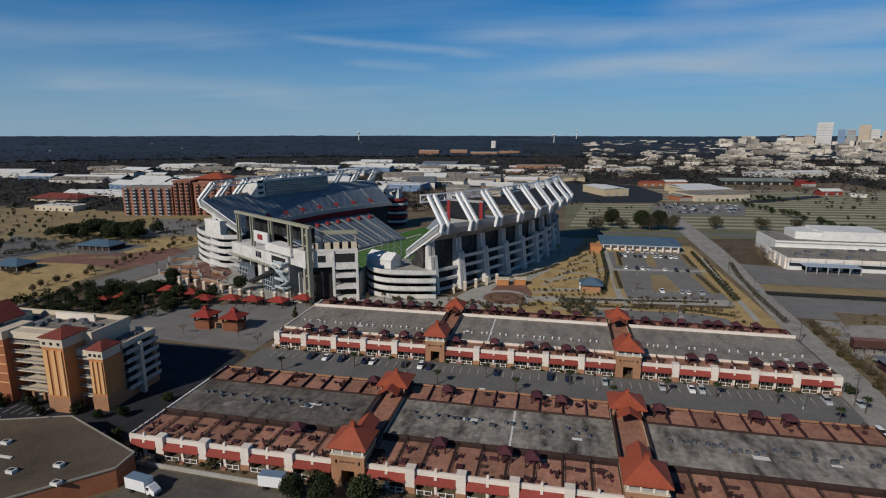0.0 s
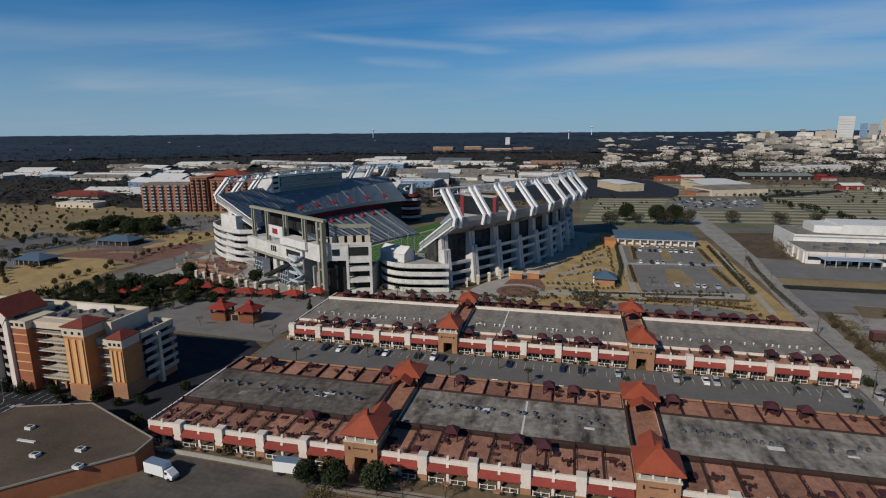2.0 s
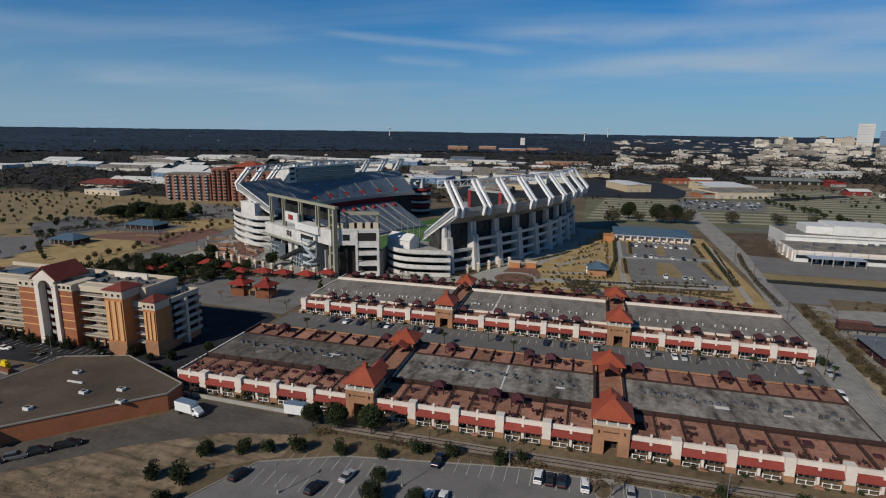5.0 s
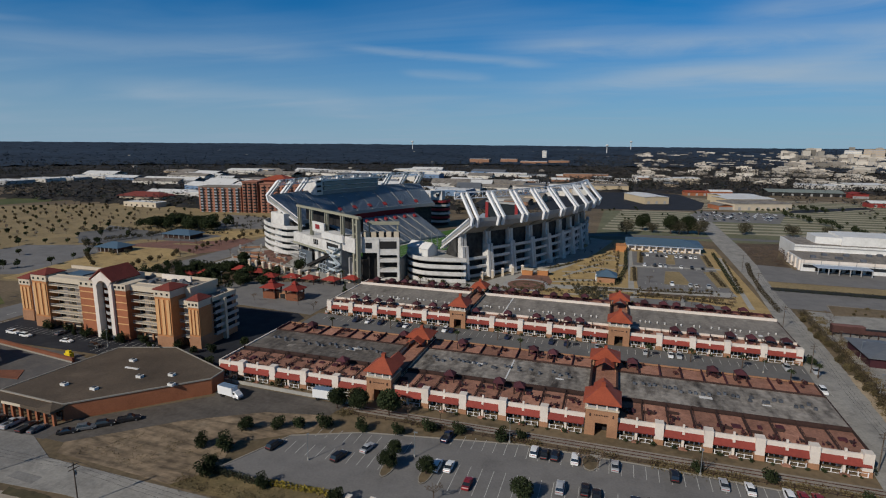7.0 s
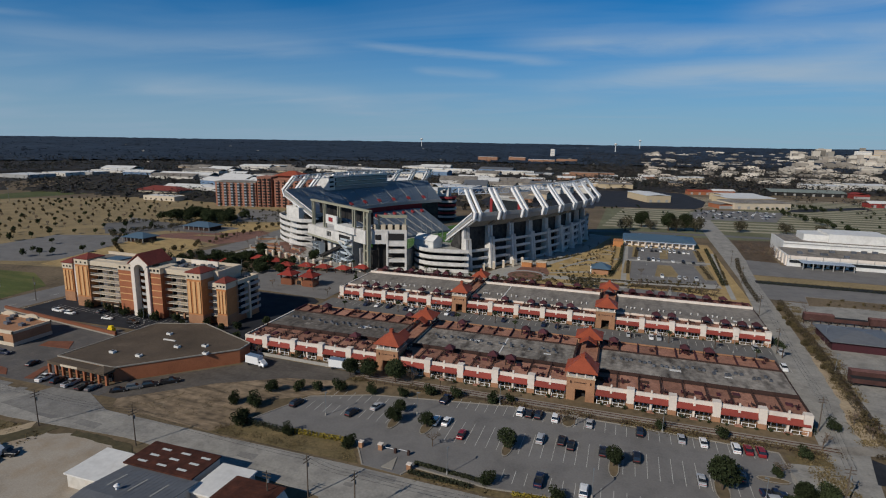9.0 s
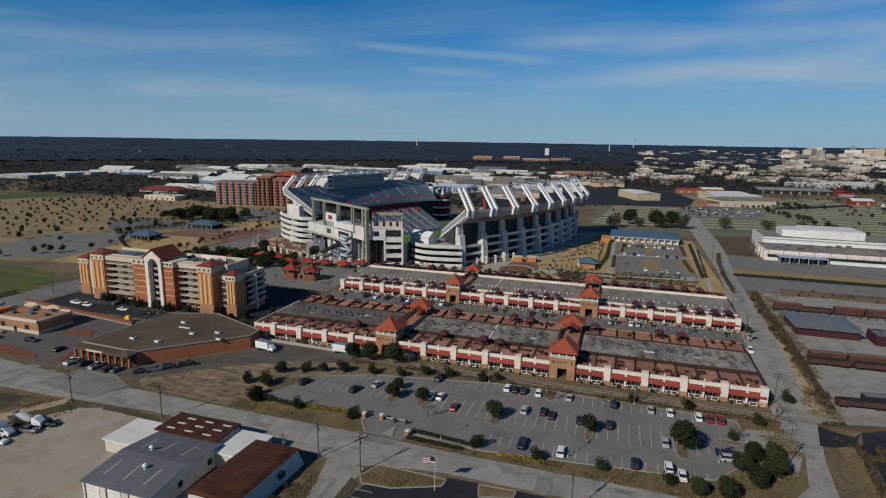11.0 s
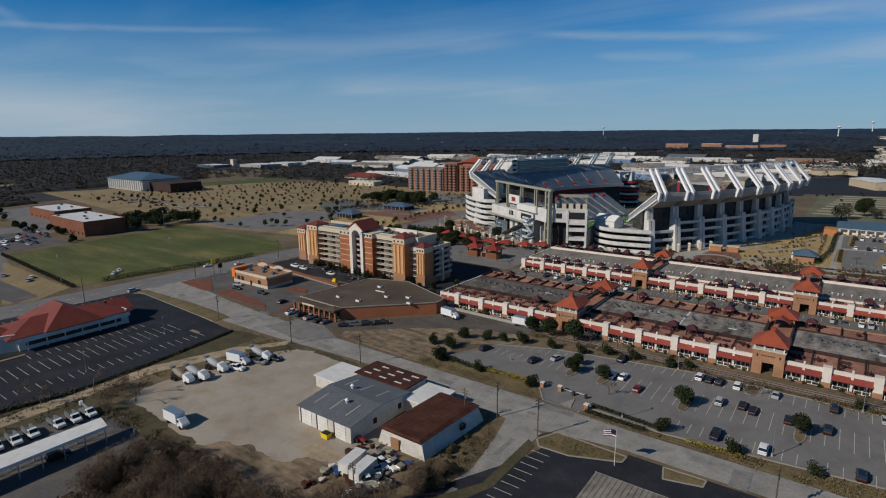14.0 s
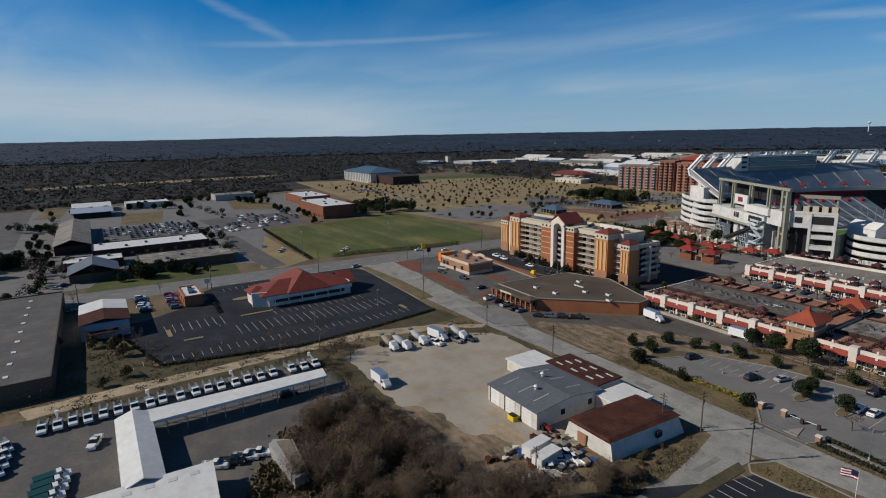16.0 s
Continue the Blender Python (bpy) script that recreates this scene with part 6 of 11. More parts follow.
    P("under_ramp", MB().beam(a + e * 21 + n * -3.6 + Vector((0, 0, 1.5)), a + e * 49 + n * -3.6 + Vector((0, 0, 12.5)), 2.2, 1.6), M_DARKINT, "dark underside of the outer stair")
    for z in (3, 7.5, 11):
        P("balcony", blk(-8, 3, -1.5, 2, z, z + 0.8), M_STADGREY)
    # three-level block
    a, b = Vector((-121.5, 249, 0)), Vector((-103, 255.8, 0))
    e = (b - a).normalized()
    n = Vector((-e.y, e.x, 0))
    P("level_block", blk(0, 20, 4, 9, 0, 26), M_DARKINT)
    P("level_face", blk(0, 20, 0, 4, 16.2, 23.4), M_STADCON)
    P("level_window", blk(2, 5.4, -0.15, 0.1, 18.6, 21.6), M_GLASS)
    P("level_opening", blk(9.5, 18.5, -0.15, 0.1, 18.4, 22.4), M_DARKINT)
    for z in (0, 5.6, 11.0, 15.0):
        P("level_slab", blk(8.5, 20, -0.2, 5, z, z + 2.0), M_STADCON)
    for s in (8.8, 19.4):
        P("level_column", blk(s - 0.6, s + 0.6, -0.5, 1.0, 0, 24), M_STADCON)
    P("level_roof_rail", blk(0, 20, -0.2, 0.2, 23.4, 24.6), M_STADCON)
    for s in (1, 5, 9, 13, 17):
        P("terrace_booth", blk(s, s + 2.6, 2.5, 5, 24, 27), M_CREAM)
    P("terrace_canopy", blk(3, 20, 2, 4, 31, 32.6), M_OLIVE)
    for s in (4, 19):
        P("canopy_post", blk(s - 0.4, s + 0.4, 2.6, 3.4, 24, 31), M_OLIVE)


south_building()


def ramp_tower():
    """The round banded tower at the north end."""
    p = sp(-70, 74, 0)
    for i in range(6):
        part("tower_band", MB().cyl(p.x, p.y, 3 + i * 3.6, 4.8 + i * 3.6, 10, n=20), M_GARNET if i % 2 else M_STADCON, stadium)
    # near-black core for shade between the tower bands
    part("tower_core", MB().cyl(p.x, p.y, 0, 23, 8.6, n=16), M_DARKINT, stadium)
    part("tower_head", MB().box(p.x - 7, p.x + 4, p.y - 5, p.y + 4, 23, 31), M_STADCON, stadium)
    part("tower_window", MB().box(p.x - 2, p.x + 1, p.y - 5.15, p.y - 5, 26, 28.5), M_GLASS, stadium)


ramp_tower()
for u in (40, 44, 48, 52, 56):
    p = sp(u - 4, -88, 0)
    part("net_pole", MB().cyl(p.x, p.y, 0, 26, 0.2, n=6), M_STEELGREY, stadium)

# ---- condominium tower block ----
def condo():
    ob = thing("condominium", "seven-storey orange brick condominium with cream balconies and red hipped towers", "building", -176, 155)
    P = lambda name, mb, m, label="": part(name, mb, m, ob, label)
    H = 20.4
    P("body", MB().box(-215, -141, 146, 160, 0, H - 0.6), M_CREAM)
    P("low_wing", MB().box(-143.2, -139.4, 144.5, 146, 0, 16.0), M_CREAM)
    P("roof_deck", MB().box(-214.4, -141.6, 146.6, 159.4, H - 0.6, H - 0.3), M_ROOFPALE)
    for x0, x1, y0, y1 in ((-215, -140.6, 145.6, 146.4), (-215, -140.6, 159.6, 160.4), (-141.4, -140.6, 146.4, 159.6)):
        P("roof_parapet", MB().box(x0, x1, y0, y1, H - 1.4, H + 0.9), M_CREAM)
    P("low_roof", MB().box(-140.5, -134.4, 149.2, 161.5, 16.0, 16.45), M_ROOFPALE)
    # darker brick than the cream body puts the east side's shade into colour
    P("east_wing", MB().box(-140.6, -134.2, 147, 162.2, 0, 16.0), M_TANBRICK, "balcony wing given darker brick for its shaded side")
    for x0, x1, y0, y1 in ((-140.5, -134, 161.6, 162.4), (-134.6, -134, 149, 161.6)):
        P("low_parapet", MB().box(x0, x1, y0, y1, 15.6, 17.3), M_CREAM)
    # brick towers with pale flutes and red caps
    def tower(x0, x1, y0, y1, h, cap=True):
        t = P("brick_tower", MB().box(x0, x1, y0, y1, 0, h - 2.6), M_ORANGE)
        part("tower_base", MB().box(x0 - 0.15, x1 + 0.15, y0 - 0.15, y1, 0, 4.4), M_TANBRICK, t)
        part("tower_head", MB().box(x0 - 0.15, x1 + 0.15, y0 - 0.15, y1 + 0.1, h - 2.6, h), M_CREAM, t)
        w = x1 - x0
        for i in range(3):
            c = x0 + w * (i + 0.5) / 3
            part("flute", MB().box(c - w * 0.09, c + w * 0.09, y0 - 0.3, y0, 5.2, h - 3.4), M_ORANGELIGHT, t)
            part("attic_window", MB().box(c - 0.4, c + 0.4, y0 - 0.25, y0 - 0.14, h - 1.9, h - 1.1), M_GLASS, t)
        if cap:
            part("tower_roof", MB().hip(x0, x1, y0, y1, h, h + 2.0, over=0.5), M_MAROON, t)
    tower(-227.5, -221.6, 146, 153, 17.8)
    tower(-214.3, -206.6, 141.8, 150, 21.6)
    P("white_pier", MB().box(-221.6, -214.3, 146.6, 154, 0, 17.4), M_STUCCO)
    tower(-150.2, -143.2, 138.6, 147, 21.7)
    tower(-138.7, -134.1, 141.8, 148, 17.9)
    # centre block with arched gable bay
    for x0, x1 in ((-187.8, -179.8), (-170.8, -165.2)):
        c = P("centre_pier", MB().box(x0, x1, 140.4, 150, 0, H - 1.2), M_BRICK, "red-orange brick pier with pale courses")
        part("pier_head", MB().box(x0 - 0.15, x1 + 0.15, 140.2, 150, H - 1.2, H + 1.1), M_CREAM, c)
        for z in (6.0, 8.8, 11.6, 14.4, 17.2):
            part("brick_course", MB().box(x0, x1, 140.3, 140.42, z, z + 0.35), M_ORANGELIGHT, c)
        for i in range(3):
            xx = x0 + (x1 - x0) * (i + 0.5) / 3
            part("attic_window", MB().box(xx - 0.45, xx + 0.45, 140.05, 140.18, H - 0.4, H + 0.5), M_GLASS, c)
    for x0, x1 in ((-179.8, -178.0), (-172.5, -170.8)):
        P("white_pilaster", MB().box(x0, x1, 139.4, 142, 0, H + 1), M_STUCCO)
    # pedimented white head with an arch cut
    n = 12
    arch = [(-175.3 + 2.7 * math.cos(math.pi * i / n), H - 0.6 + 2.7 * math.sin(math.pi * i / n)) for i in range(n + 1)]
    mb = MB()
    k = len(arch)
    v = [(x, 139.3, z) for x, z in arch] + [(x, 142.2, z) for x, z in arch]
    tops = [(-175.3 + 4.8 * (1 - 2 * i / n), H + 2.4 + 3.2 * (1 - abs(1 - 2 * i / n))) for i in range(n + 1)]
    v += [(x, 139.3, z) for x, z in tops] + [(x, 142.2, z) for x, z in tops]
    f = []
    for i in range(n):
        f += [(i, i + 1, i + 1 + 2 * k, i + 2 * k), (i + k, i + 3 * k, i + 1 + 3 * k, i + 1 + k), (i, i + k, i + 1 + k, i + 1), (i + 2 * k, i + 1 + 2 * k, i + 1 + 3 * k, i + 3 * k)]
    f += [(0, 2 * k, 3 * k, k), (n, n + k, n + 3 * k, n + 2 * k)]
    P("gable_head", mb.add(v, f), M_STUCCO)
    P("gable_roof", MB().gable(-180.9, -169.7, 139.0, 152, H + 2.0, H + 6.4, along="y", t=0.4), M_MAROON)
    P("gable_body", MB().box(-179.9, -170.7, 146.1, 155, H - 1, H + 2.4), M_CREAM)
    # balconies: slab, rail and glazed back per bay and storey
    bays = [(-206.6, -187.8), (-178.0, -172.5), (-165.2, -150.2), (-143.2, -138.7)]
    for x0, x1 in bays:
        arch_base = MB()
        for i in range(4):
            w = (x1 - x0) / 4
            arch_base.box(x0 + i * w, x0 + i * w + 0.7, 143.3, 144.0, 0, 3.3)
        P("arcade", arch_base.box(x0, x1, 143.3, 144.0, 2.6, 3.6), M_TANBRICK)
        for s in range(6):
            z = 3.4 + s * 2.8
            if x0 == -143.2 and s > 4:
                continue
            b = P("balcony", MB().box(x0, x1, 142.4, 146.1, z, z + 0.3), M_CREAM)
            if x0 == -178.0:
                fr = [(x0 + (x1 - x0) * q / 8, 142.3 - 1.3 * math.sin(math.pi * q / 8)) for q in range(9)]
                part("bowed_front", MB().prism(fr + [(p_, q_ + 0.2) for p_, q_ in fr[::-1]], z - 0.1, z + 1.0), M_STADGREY, b, "bowed pale balcony front")
                # dark panel painted as the shade at the back of the arched bay
                part("bay_shade", MB().box(x0, x1, 145.6, 145.99, z + 0.3, z + 2.6), M_DARKWOOD, b)
                continue
            rl = MB().box(x0, x1, 142.4, 142.5, z + 0.95, z + 1.08)
            for i in range(int((x1 - x0) / 0.9) + 1):
                rl.box(x0 + i * 0.9, x0 + i * 0.9 + 0.12, 142.42, 142.5, z + 0.3, z + 1.0)
            part("balcony_rail", rl, M_STADGREY, b)
            m = max(1, int((x1 - x0) / 5))
            for i in range(m):
                a = x0 + (x1 - x0) * i / m
                w = (x1 - x0) / m
                part("balcony_door", MB().box(a + w * 0.12, a + w * 0.5, 145.85, 145.97, z + 0.3, z + 2.5), M_GLASS, b)
                part("balcony_light_wall", MB().box(a + w * 0.55, a + w * 0.92, 145.7, 145.99, z + 0.3, z + 2.3), M_STUCCO, b)
        P("bay_head", MB().box(x0, x1, 142.4, 146.1, H - 1.4 if x0 != -143.2 else 15.6, H + 0.7 if x0 != -143.2 else 17.4), M_CREAM)
    # east balconies, greyed to carry the shade on this side
    for s in range(5):
        z = 3.4 + s * 2.7
        for y0, y1 in ((148.6, 153.4), (155, 161.4)):
            b = P("side_balcony", MB().box(-134.3, -132.6, y0, y1, z - 0.25, z), M_STADGREY)
            part("side_rail", MB().box(-132.75, -132.6, y0, y1, z, z + 1.0), M_STADGREY, b)
            part("side_door", MB().box(-134.25, -134.1, y0 + 0.6, y1 - 0.6, z, z + 2.2), M_GLASS, b)
    for y in (154.2,):
        P("side_pier", MB().box(-134.3, -132.4, y - 0.6, y + 0.6, 0, 16), M_CREAM)
    # roof clutter
    P("roof_screen", MB().box(-164, -150, 156.6, 157.2, H - 0.4, H + 1.8), M_STUCCO)
    P("solar_panel", MB().box(-206, -197, 150, 156, H - 0.2, H + 0.2), M_BLUEROOF)
    r = random.Random(3)
    for i in range(14):
        x, y = -170 + r.random() * 26, 149 + r.random() * 8
        P("roof_unit", MB().box(x - 0.8, x + 0.8, y - 0.6, y + 0.6, H - 0.4, H + 0.7), M_AC)
    for i in range(6):
        x, y = -139 + r.random() * 3.6, 151 + r.random() * 9
        P("roof_unit", MB().box(x - 0.6, x + 0.6, y - 0.6, y + 0.6, 16.4, 17.2), M_AC)


condo()


# ---- corner shops ----
def shop_building():
    ob = thing("shop_building", "low brown-roofed brick shop building with a colonnaded front", "building", -130, 105)
    P = lambda name, mb, m, label="": part(name, mb, m, ob, label)
    out = [(-156, 88), (-131.5, 87), (-105.5, 113), (-106, 119), (-134, 130), (-152, 124)]
    P("brick_wall", MB().prism(out, 0, 4.6), M_BRICK)
    inn = [(x * 0.985 - 128 * 0.015, y * 0.985 + 108 * 0.015) for x, y in out]
    P("gravel_roof", MB().prism(inn, 4.6, 4.9), M_ROOFBROWN, "brown gravel roof")
    cp = MB()
    for (a, b), (c, d) in zip(out, out[1:] + out[:1]):
        cp.beam((a, b, 4.85), (c, d, 4.85), 0.4, 0.35)
    P("coping", cp, M_KERB)
    P("front_canopy", MB().prism([(-156.5, 84.6), (-131.5, 83.6), (-131.2, 87.2), (-156, 88.2)], 3.5, 4.5), M_ROOFBROWN)
    P("front_gable", MB().hip(-136, -130.6, 82.8, 88, 4.4, 5.4), M_ROOFBROWN)
    for i in range(9):
        x = -155.6 + i * 3.0
        c = P("column", MB().box(x - 0.35, x + 0.35, 84.3 - i * 0.03, 85.0 - i * 0.03, 0, 3.6), M_BRICK)
    for i in range(8):
        x = -154.8 + i * 3.0
        P("shop_window", MB().box(x, x + 2.3, 87.0 - i * 0.12, 87.5 - i * 0.12, 0.7, 3.0), M_GLASS)
    P("sign_board", MB().box(-150, -143, 84.0, 84.2, 3.7, 4.4), M_CREAM)
    for x, y in ((-142, 96), (-131.5, 96.5), (-126, 107), (-118, 111), (-113, 105.5), (-138, 116)):
        u = P("roof_unit", MB().box(x - 0.9, x + 0.9, y - 0.7, y + 0.7, 4.9, 5.6), M_WHITEROOF)
        part("unit_fan", MB().box(x - 0.5, x + 0.5, y - 0.4, y + 0.4, 5.6, 5.75), M_ACDARK, u)
    P("ramp_panel", MB().box(-136, -131, 111, 111.6, 4.9, 5.2), M_STADCON)


shop_building()


def small_restaurant():
    ob = thing("fast_food_building", "small tan brick restaurant with an orange corner panel", "building", -200, 104)
    P = lambda name, mb, m, label="": part(name, mb, m, ob, label)
    P("wall", MB().box(-216, -190, 97, 111, 0, 5.0), M_TANBRICK)
    P("base_course", MB().box(-216.1, -189.9, 96.9, 111.1, 0, 1.4), M_CREAM)
    P("cornice", MB().box(-216.2, -189.8, 96.8, 97.3, 4.6, 5.8), M_CREAM)
    P("cornice_side", MB().box(-190.3, -189.8, 96.8, 111.2, 4.6, 5.5), M_CREAM)
    P("cornice_rear", MB().box(-216.2, -189.8, 110.7, 111.2, 4.6, 5.8), M_CREAM)
    P("roof", MB().box(-215.6, -190.4, 97.4, 110.6, 4.6, 4.9), M_ROOFPALE)
    for x in (-211, -199):
        n = 10
        pts = [(x - 3.4, 5.6)] + [(x - 3.4 * math.cos(math.pi * k / n), 5.8 + 1.3 * math.sin(math.pi * k / n)) for k in range(n + 1)] + [(x + 3.4, 5.6)]
        m_ = len(pts)
        P("arched_parapet", MB().add([(a, y, b) for y in (110.4, 110.9) for a, b in pts], [tuple(range(m_)), tuple(range(2 * m_ - 1, m_ - 1, -1))] + [(k, (k + 1) % m_, m_ + (k + 1) % m_, m_ + k) for k in range(m_)]), M_CREAM)
    P("corner_panel", MB().box(-217, -214.5, 96.6, 104, 2.2, 6.6), M_ORANGESIGN, "bright orange corner panel")
    P("entry_arch", MB().prism([(-217, 100), (-216.2, 100), (-216.2, 108), (-217, 108)], 0, 6.4), M_CREAM)
    for x, y in ((-210, 102), (-206, 107), (-202, 103.5), (-198, 109), (-208, 110), (-195, 104)):
        P("roof_unit", MB().box(x - 1, x + 1, y - 0.8, y + 0.8, 4.9, 6.0), M_AC)
    P("door", MB().box(-203, -201.6, 96.85, 96.95, 0.1, 2.3), M_GLASS)
    for x in (-212, -209, -196):
        P("window", MB().box(x - 1, x + 1, 96.82, 96.92, 1.5, 3.4), M_GLASS)
    w = thing("red_boundary_wall", "long rust-red brick wall with a pale kerb", "wall", -200, 124)
    part("wall", MB().prism([(-238, 126), (-166, 117.5), (-166, 118.3), (-238, 126.9)], 0, 1.6), M_DEEPBRICK, w)
    part("coping", MB().prism([(-238, 125.7), (-166, 117.2), (-166, 117.5), (-238, 126)], 0, 0.5), M_KERB, w)
    for pts in ([(-235.5, 80.6), (-212.3, 79), (-210.3, 82), (-228.9, 92.6), (-234.6, 86.6)], [(-206.7, 80.2), (-180.1, 79), (-167.9, 79.5), (-172.5, 82.9), (-203.9, 87)], [(-160, 79.4), (-157, 80.2), (-161.4, 89.4), (-163, 88)], [(-182.8, 100.7), (-170, 102.1), (-175.1, 108), (-183.8, 105)]):
        ob = thing("mulch_bed", "bed of red bark mulch with kerb", "planting bed", *pts[0])
        part("mulch", MB().prism(pts, 0, 0.18), M_MULCH, ob)


small_restaurant()


# ---- warehouses by the gravel yard ----
def warehouse():
    ob = thing("metal_warehouse", "grey gabled metal warehouse with white walls and roller doors", "building", -75, 40)
    P = lambda name, mb, m, label="": part(name, mb, m, ob, label)
    x0, x1, y0, y1 = -84.5, -66.4, 28.6, 49.5
    ym = (y0 + y1) / 2
    for a, b in ((x0, x0 + 0.3), (x1 - 0.3, x1)):
        P("gable_wall", MB().add([(a, y0, 0), (a, y1, 0), (a, y1, 4.2), (a, ym, 5.4), (a, y0, 4.2), (b, y0, 0), (b, y1, 0), (b, y1, 4.2), (b, ym, 5.4), (b, y0, 4.2)],
                                 [(0, 1, 2, 3, 4), (9, 8, 7, 6, 5)] + [(i, 5 + i, 5 + (i + 1) % 5, (i + 1) % 5) for i in range(5)]), M_SHEDWALL)
    for a, b in ((y0, y0 + 0.3), (y1 - 0.3, y1)):
        P("side_wall", MB().box(x0 + 0.3, x1 - 0.3, a, b, 0, 4.2), M_SHEDWALL)
    rf = P("roof", MB().gable(x0 - 0.35, x1 + 0.35, y0 - 0.4, y1 + 0.4, 4.2, 5.45, along="x", t=0.16), M_GREYROOF)
    slope = lambda y: 4.36 + 1.25 * (1 - abs(y - ym) / (ym - y0 + 0.4))
    for x in (-81.5, -76, -70.5):
        for a, b in ((31.2, 36), (41.6, 46.4)):
            part("skylight_strip", MB().add([(x + dx, y, slope(y) + dz) for dz in (-0.05, 0.05) for y, dx in ((a, -0.2), (a, 0.2), (b, 0.2), (b, -0.2))],
                                            [(3, 2, 1, 0), (4, 5, 6, 7)] + [(i, (i + 1) % 4, (i + 1) % 4 + 4, i + 4) for i in range(4)]), M_FADED, rf)
    seam = MB()
    for i in range(17):
        x = x0 + 0.6 + i * 1.06
        for a, b in ((y0 - 0.3, ym), (ym, y1 + 0.3)):
            seam.beam((x, a, slope(a) + 0.02), (x, b, slope(b) + 0.02), 0.05, 0.025)
    part("standing_seams", seam, M_GREYROOF, rf)
    for x, y in ((-74.2, 35.2), (-78.4, 41.2)):
        zz = slope(y)
        t = P("turbine_vent", MB().cyl(x, y, zz - 0.1, zz + 0.5, 0.3, n=8), M_WHITEMETAL)
        part("vent_globe", MB().cyl(x, y, zz + 0.5, zz + 0.8, 0.35, 0.6, n=10).cyl(x, y, zz + 0.8, zz + 1.2, 0.6, 0.25, n=10), M_WHITEMETAL, t)
    for x in (-83.4, -77.6, -71.6):
        d = P("roller_door", MB().box(x, x + 3.6, y0 - 0.1, y0 + 0.02, 0.05, 3.9), M_WHITEROOF)
        for z in (0.9, 1.7, 2.5, 3.3):
            part("door_rib", MB().box(x, x + 3.6, y0 - 0.16, y0 - 0.1, z, z + 0.08), M_SHEDWALL, d)
        part("door_jamb", MB().box(x - 0.3, x - 0.02, y0 - 0.2, y0, 0, 4.0), M_DARKWOOD, d)
    for x, y in ((x1 + 0.02, 36), (x1 + 0.02, 45)):
        P("side_window", MB().box(x, x + 0.12, y, y + 1.2, 1.6, 3.0), M_GLASS)
    # rust-panelled annex and flat white annexes
    a = thing("rusted_annex", "annex with a rust-brown ribbed roof and pale skylight panels", "building", -80, 54)
    part("annex_wall", MB().box(-86, -68, 49.8, 58.5, 0, 4.4), M_SHEDWALL, a)
    part("annex_roof", MB().prism([(-86.3, 49.6), (-67.7, 49.6), (-67.7, 58.8), (-86.3, 58.8)], 4.4, 4.75), M_RUST, a)
    for i in range(3):
        for j in range(3):
            part("skylight_panel", MB().box(-84 + i * 5.4 + j * 0.9, -81.6 + i * 5.4 + j * 0.9, 51.2 + j * 2.6, 51.8 + j * 2.6, 4.75, 4.8), M_CREAMLIGHT, a)
    a = thing("flat_annex", "flat white-roofed lean-to annex", "building", -92, 50)
    part("annex_wall", MB().box(-96, -86.5, 44, 54, 0, 3.2), M_SHEDWALL, a)
    part("annex_roof", MB().box(-96.4, -86.2, 43.6, 54.4, 3.2, 3.5), M_WHITEROOF, a)
    part("annex_opening", MB().box(-96.05, -95.9, 45, 51, 0.2, 2.4), M_DARKINT, a)
    a = thing("flat_annex", "flat white-roofed block with a blue door", "building", -62, 52)
    part("annex_wall", MB().box(-66.2, -58, 47.5, 57.5, 0, 3.4), M_SHEDWALL, a)
    part("annex_roof", MB().box(-66.6, -57.6, 47.2, 57.9, 3.4, 3.8), M_WHITEROOF, a)
    part("blue_door", MB().box(-57.98, -57.86, 50, 51.4, 0, 2.2), PAINTS["blue"], a)
    part("stair_block", MB().box(-57.8, -56.4, 53, 56, 0, 3.0), M_WHITEROOF, a)


warehouse()


def rust_shed():
    ob = thing("rusted_shed", "long shed with a rusted brown roof and sloped pale walls", "building", -54, 43)
    P = lambda name, mb, m, label="": part(name, mb, m, ob, label)
    o = [(-62, 33), (-48.4, 33), (-47.2, 55), (-60.8, 55)]
    t = [(-61, 33.5), (-49.6, 33.5), (-48.6, 54.3), (-60, 54.3)]
    P("wall", MB().prism(o, 0, 3.9, t), M_SHEDWALL)
    P("roof", MB().prism([(-61.5, 33), (-49.2, 33), (-48.1, 54.8), (-60.5, 54.8)], 3.9, 4.3, [(-60.4, 33.4), (-50.2, 33.4), (-49.4, 54.4), (-59.6, 54.4)]), M_RUST, "rust-streaked sheet roof")
    for i in range(20):
        y = 34 + i * 1.05
        P("roof_rib", MB().box(-60.2 + (y - 33) * 0.04, -50.3 + (y - 33) * 0.04, y, y + 0.07, 4.3, 4.35), M_RUST)
    P("side_door", MB().box(-58, -55.6, 32.75, 33.1, 0, 2.6), M_TANBRICK)
    P("window", MB().box(-48.1, -47.5, 46, 47.6, 1.5, 2.8), M_DARKINT)
    P("rain_trim", MB().box(-61.5, -49.2, 32.9, 33.05, 3.7, 3.95), M_RUST)


rust_shed()


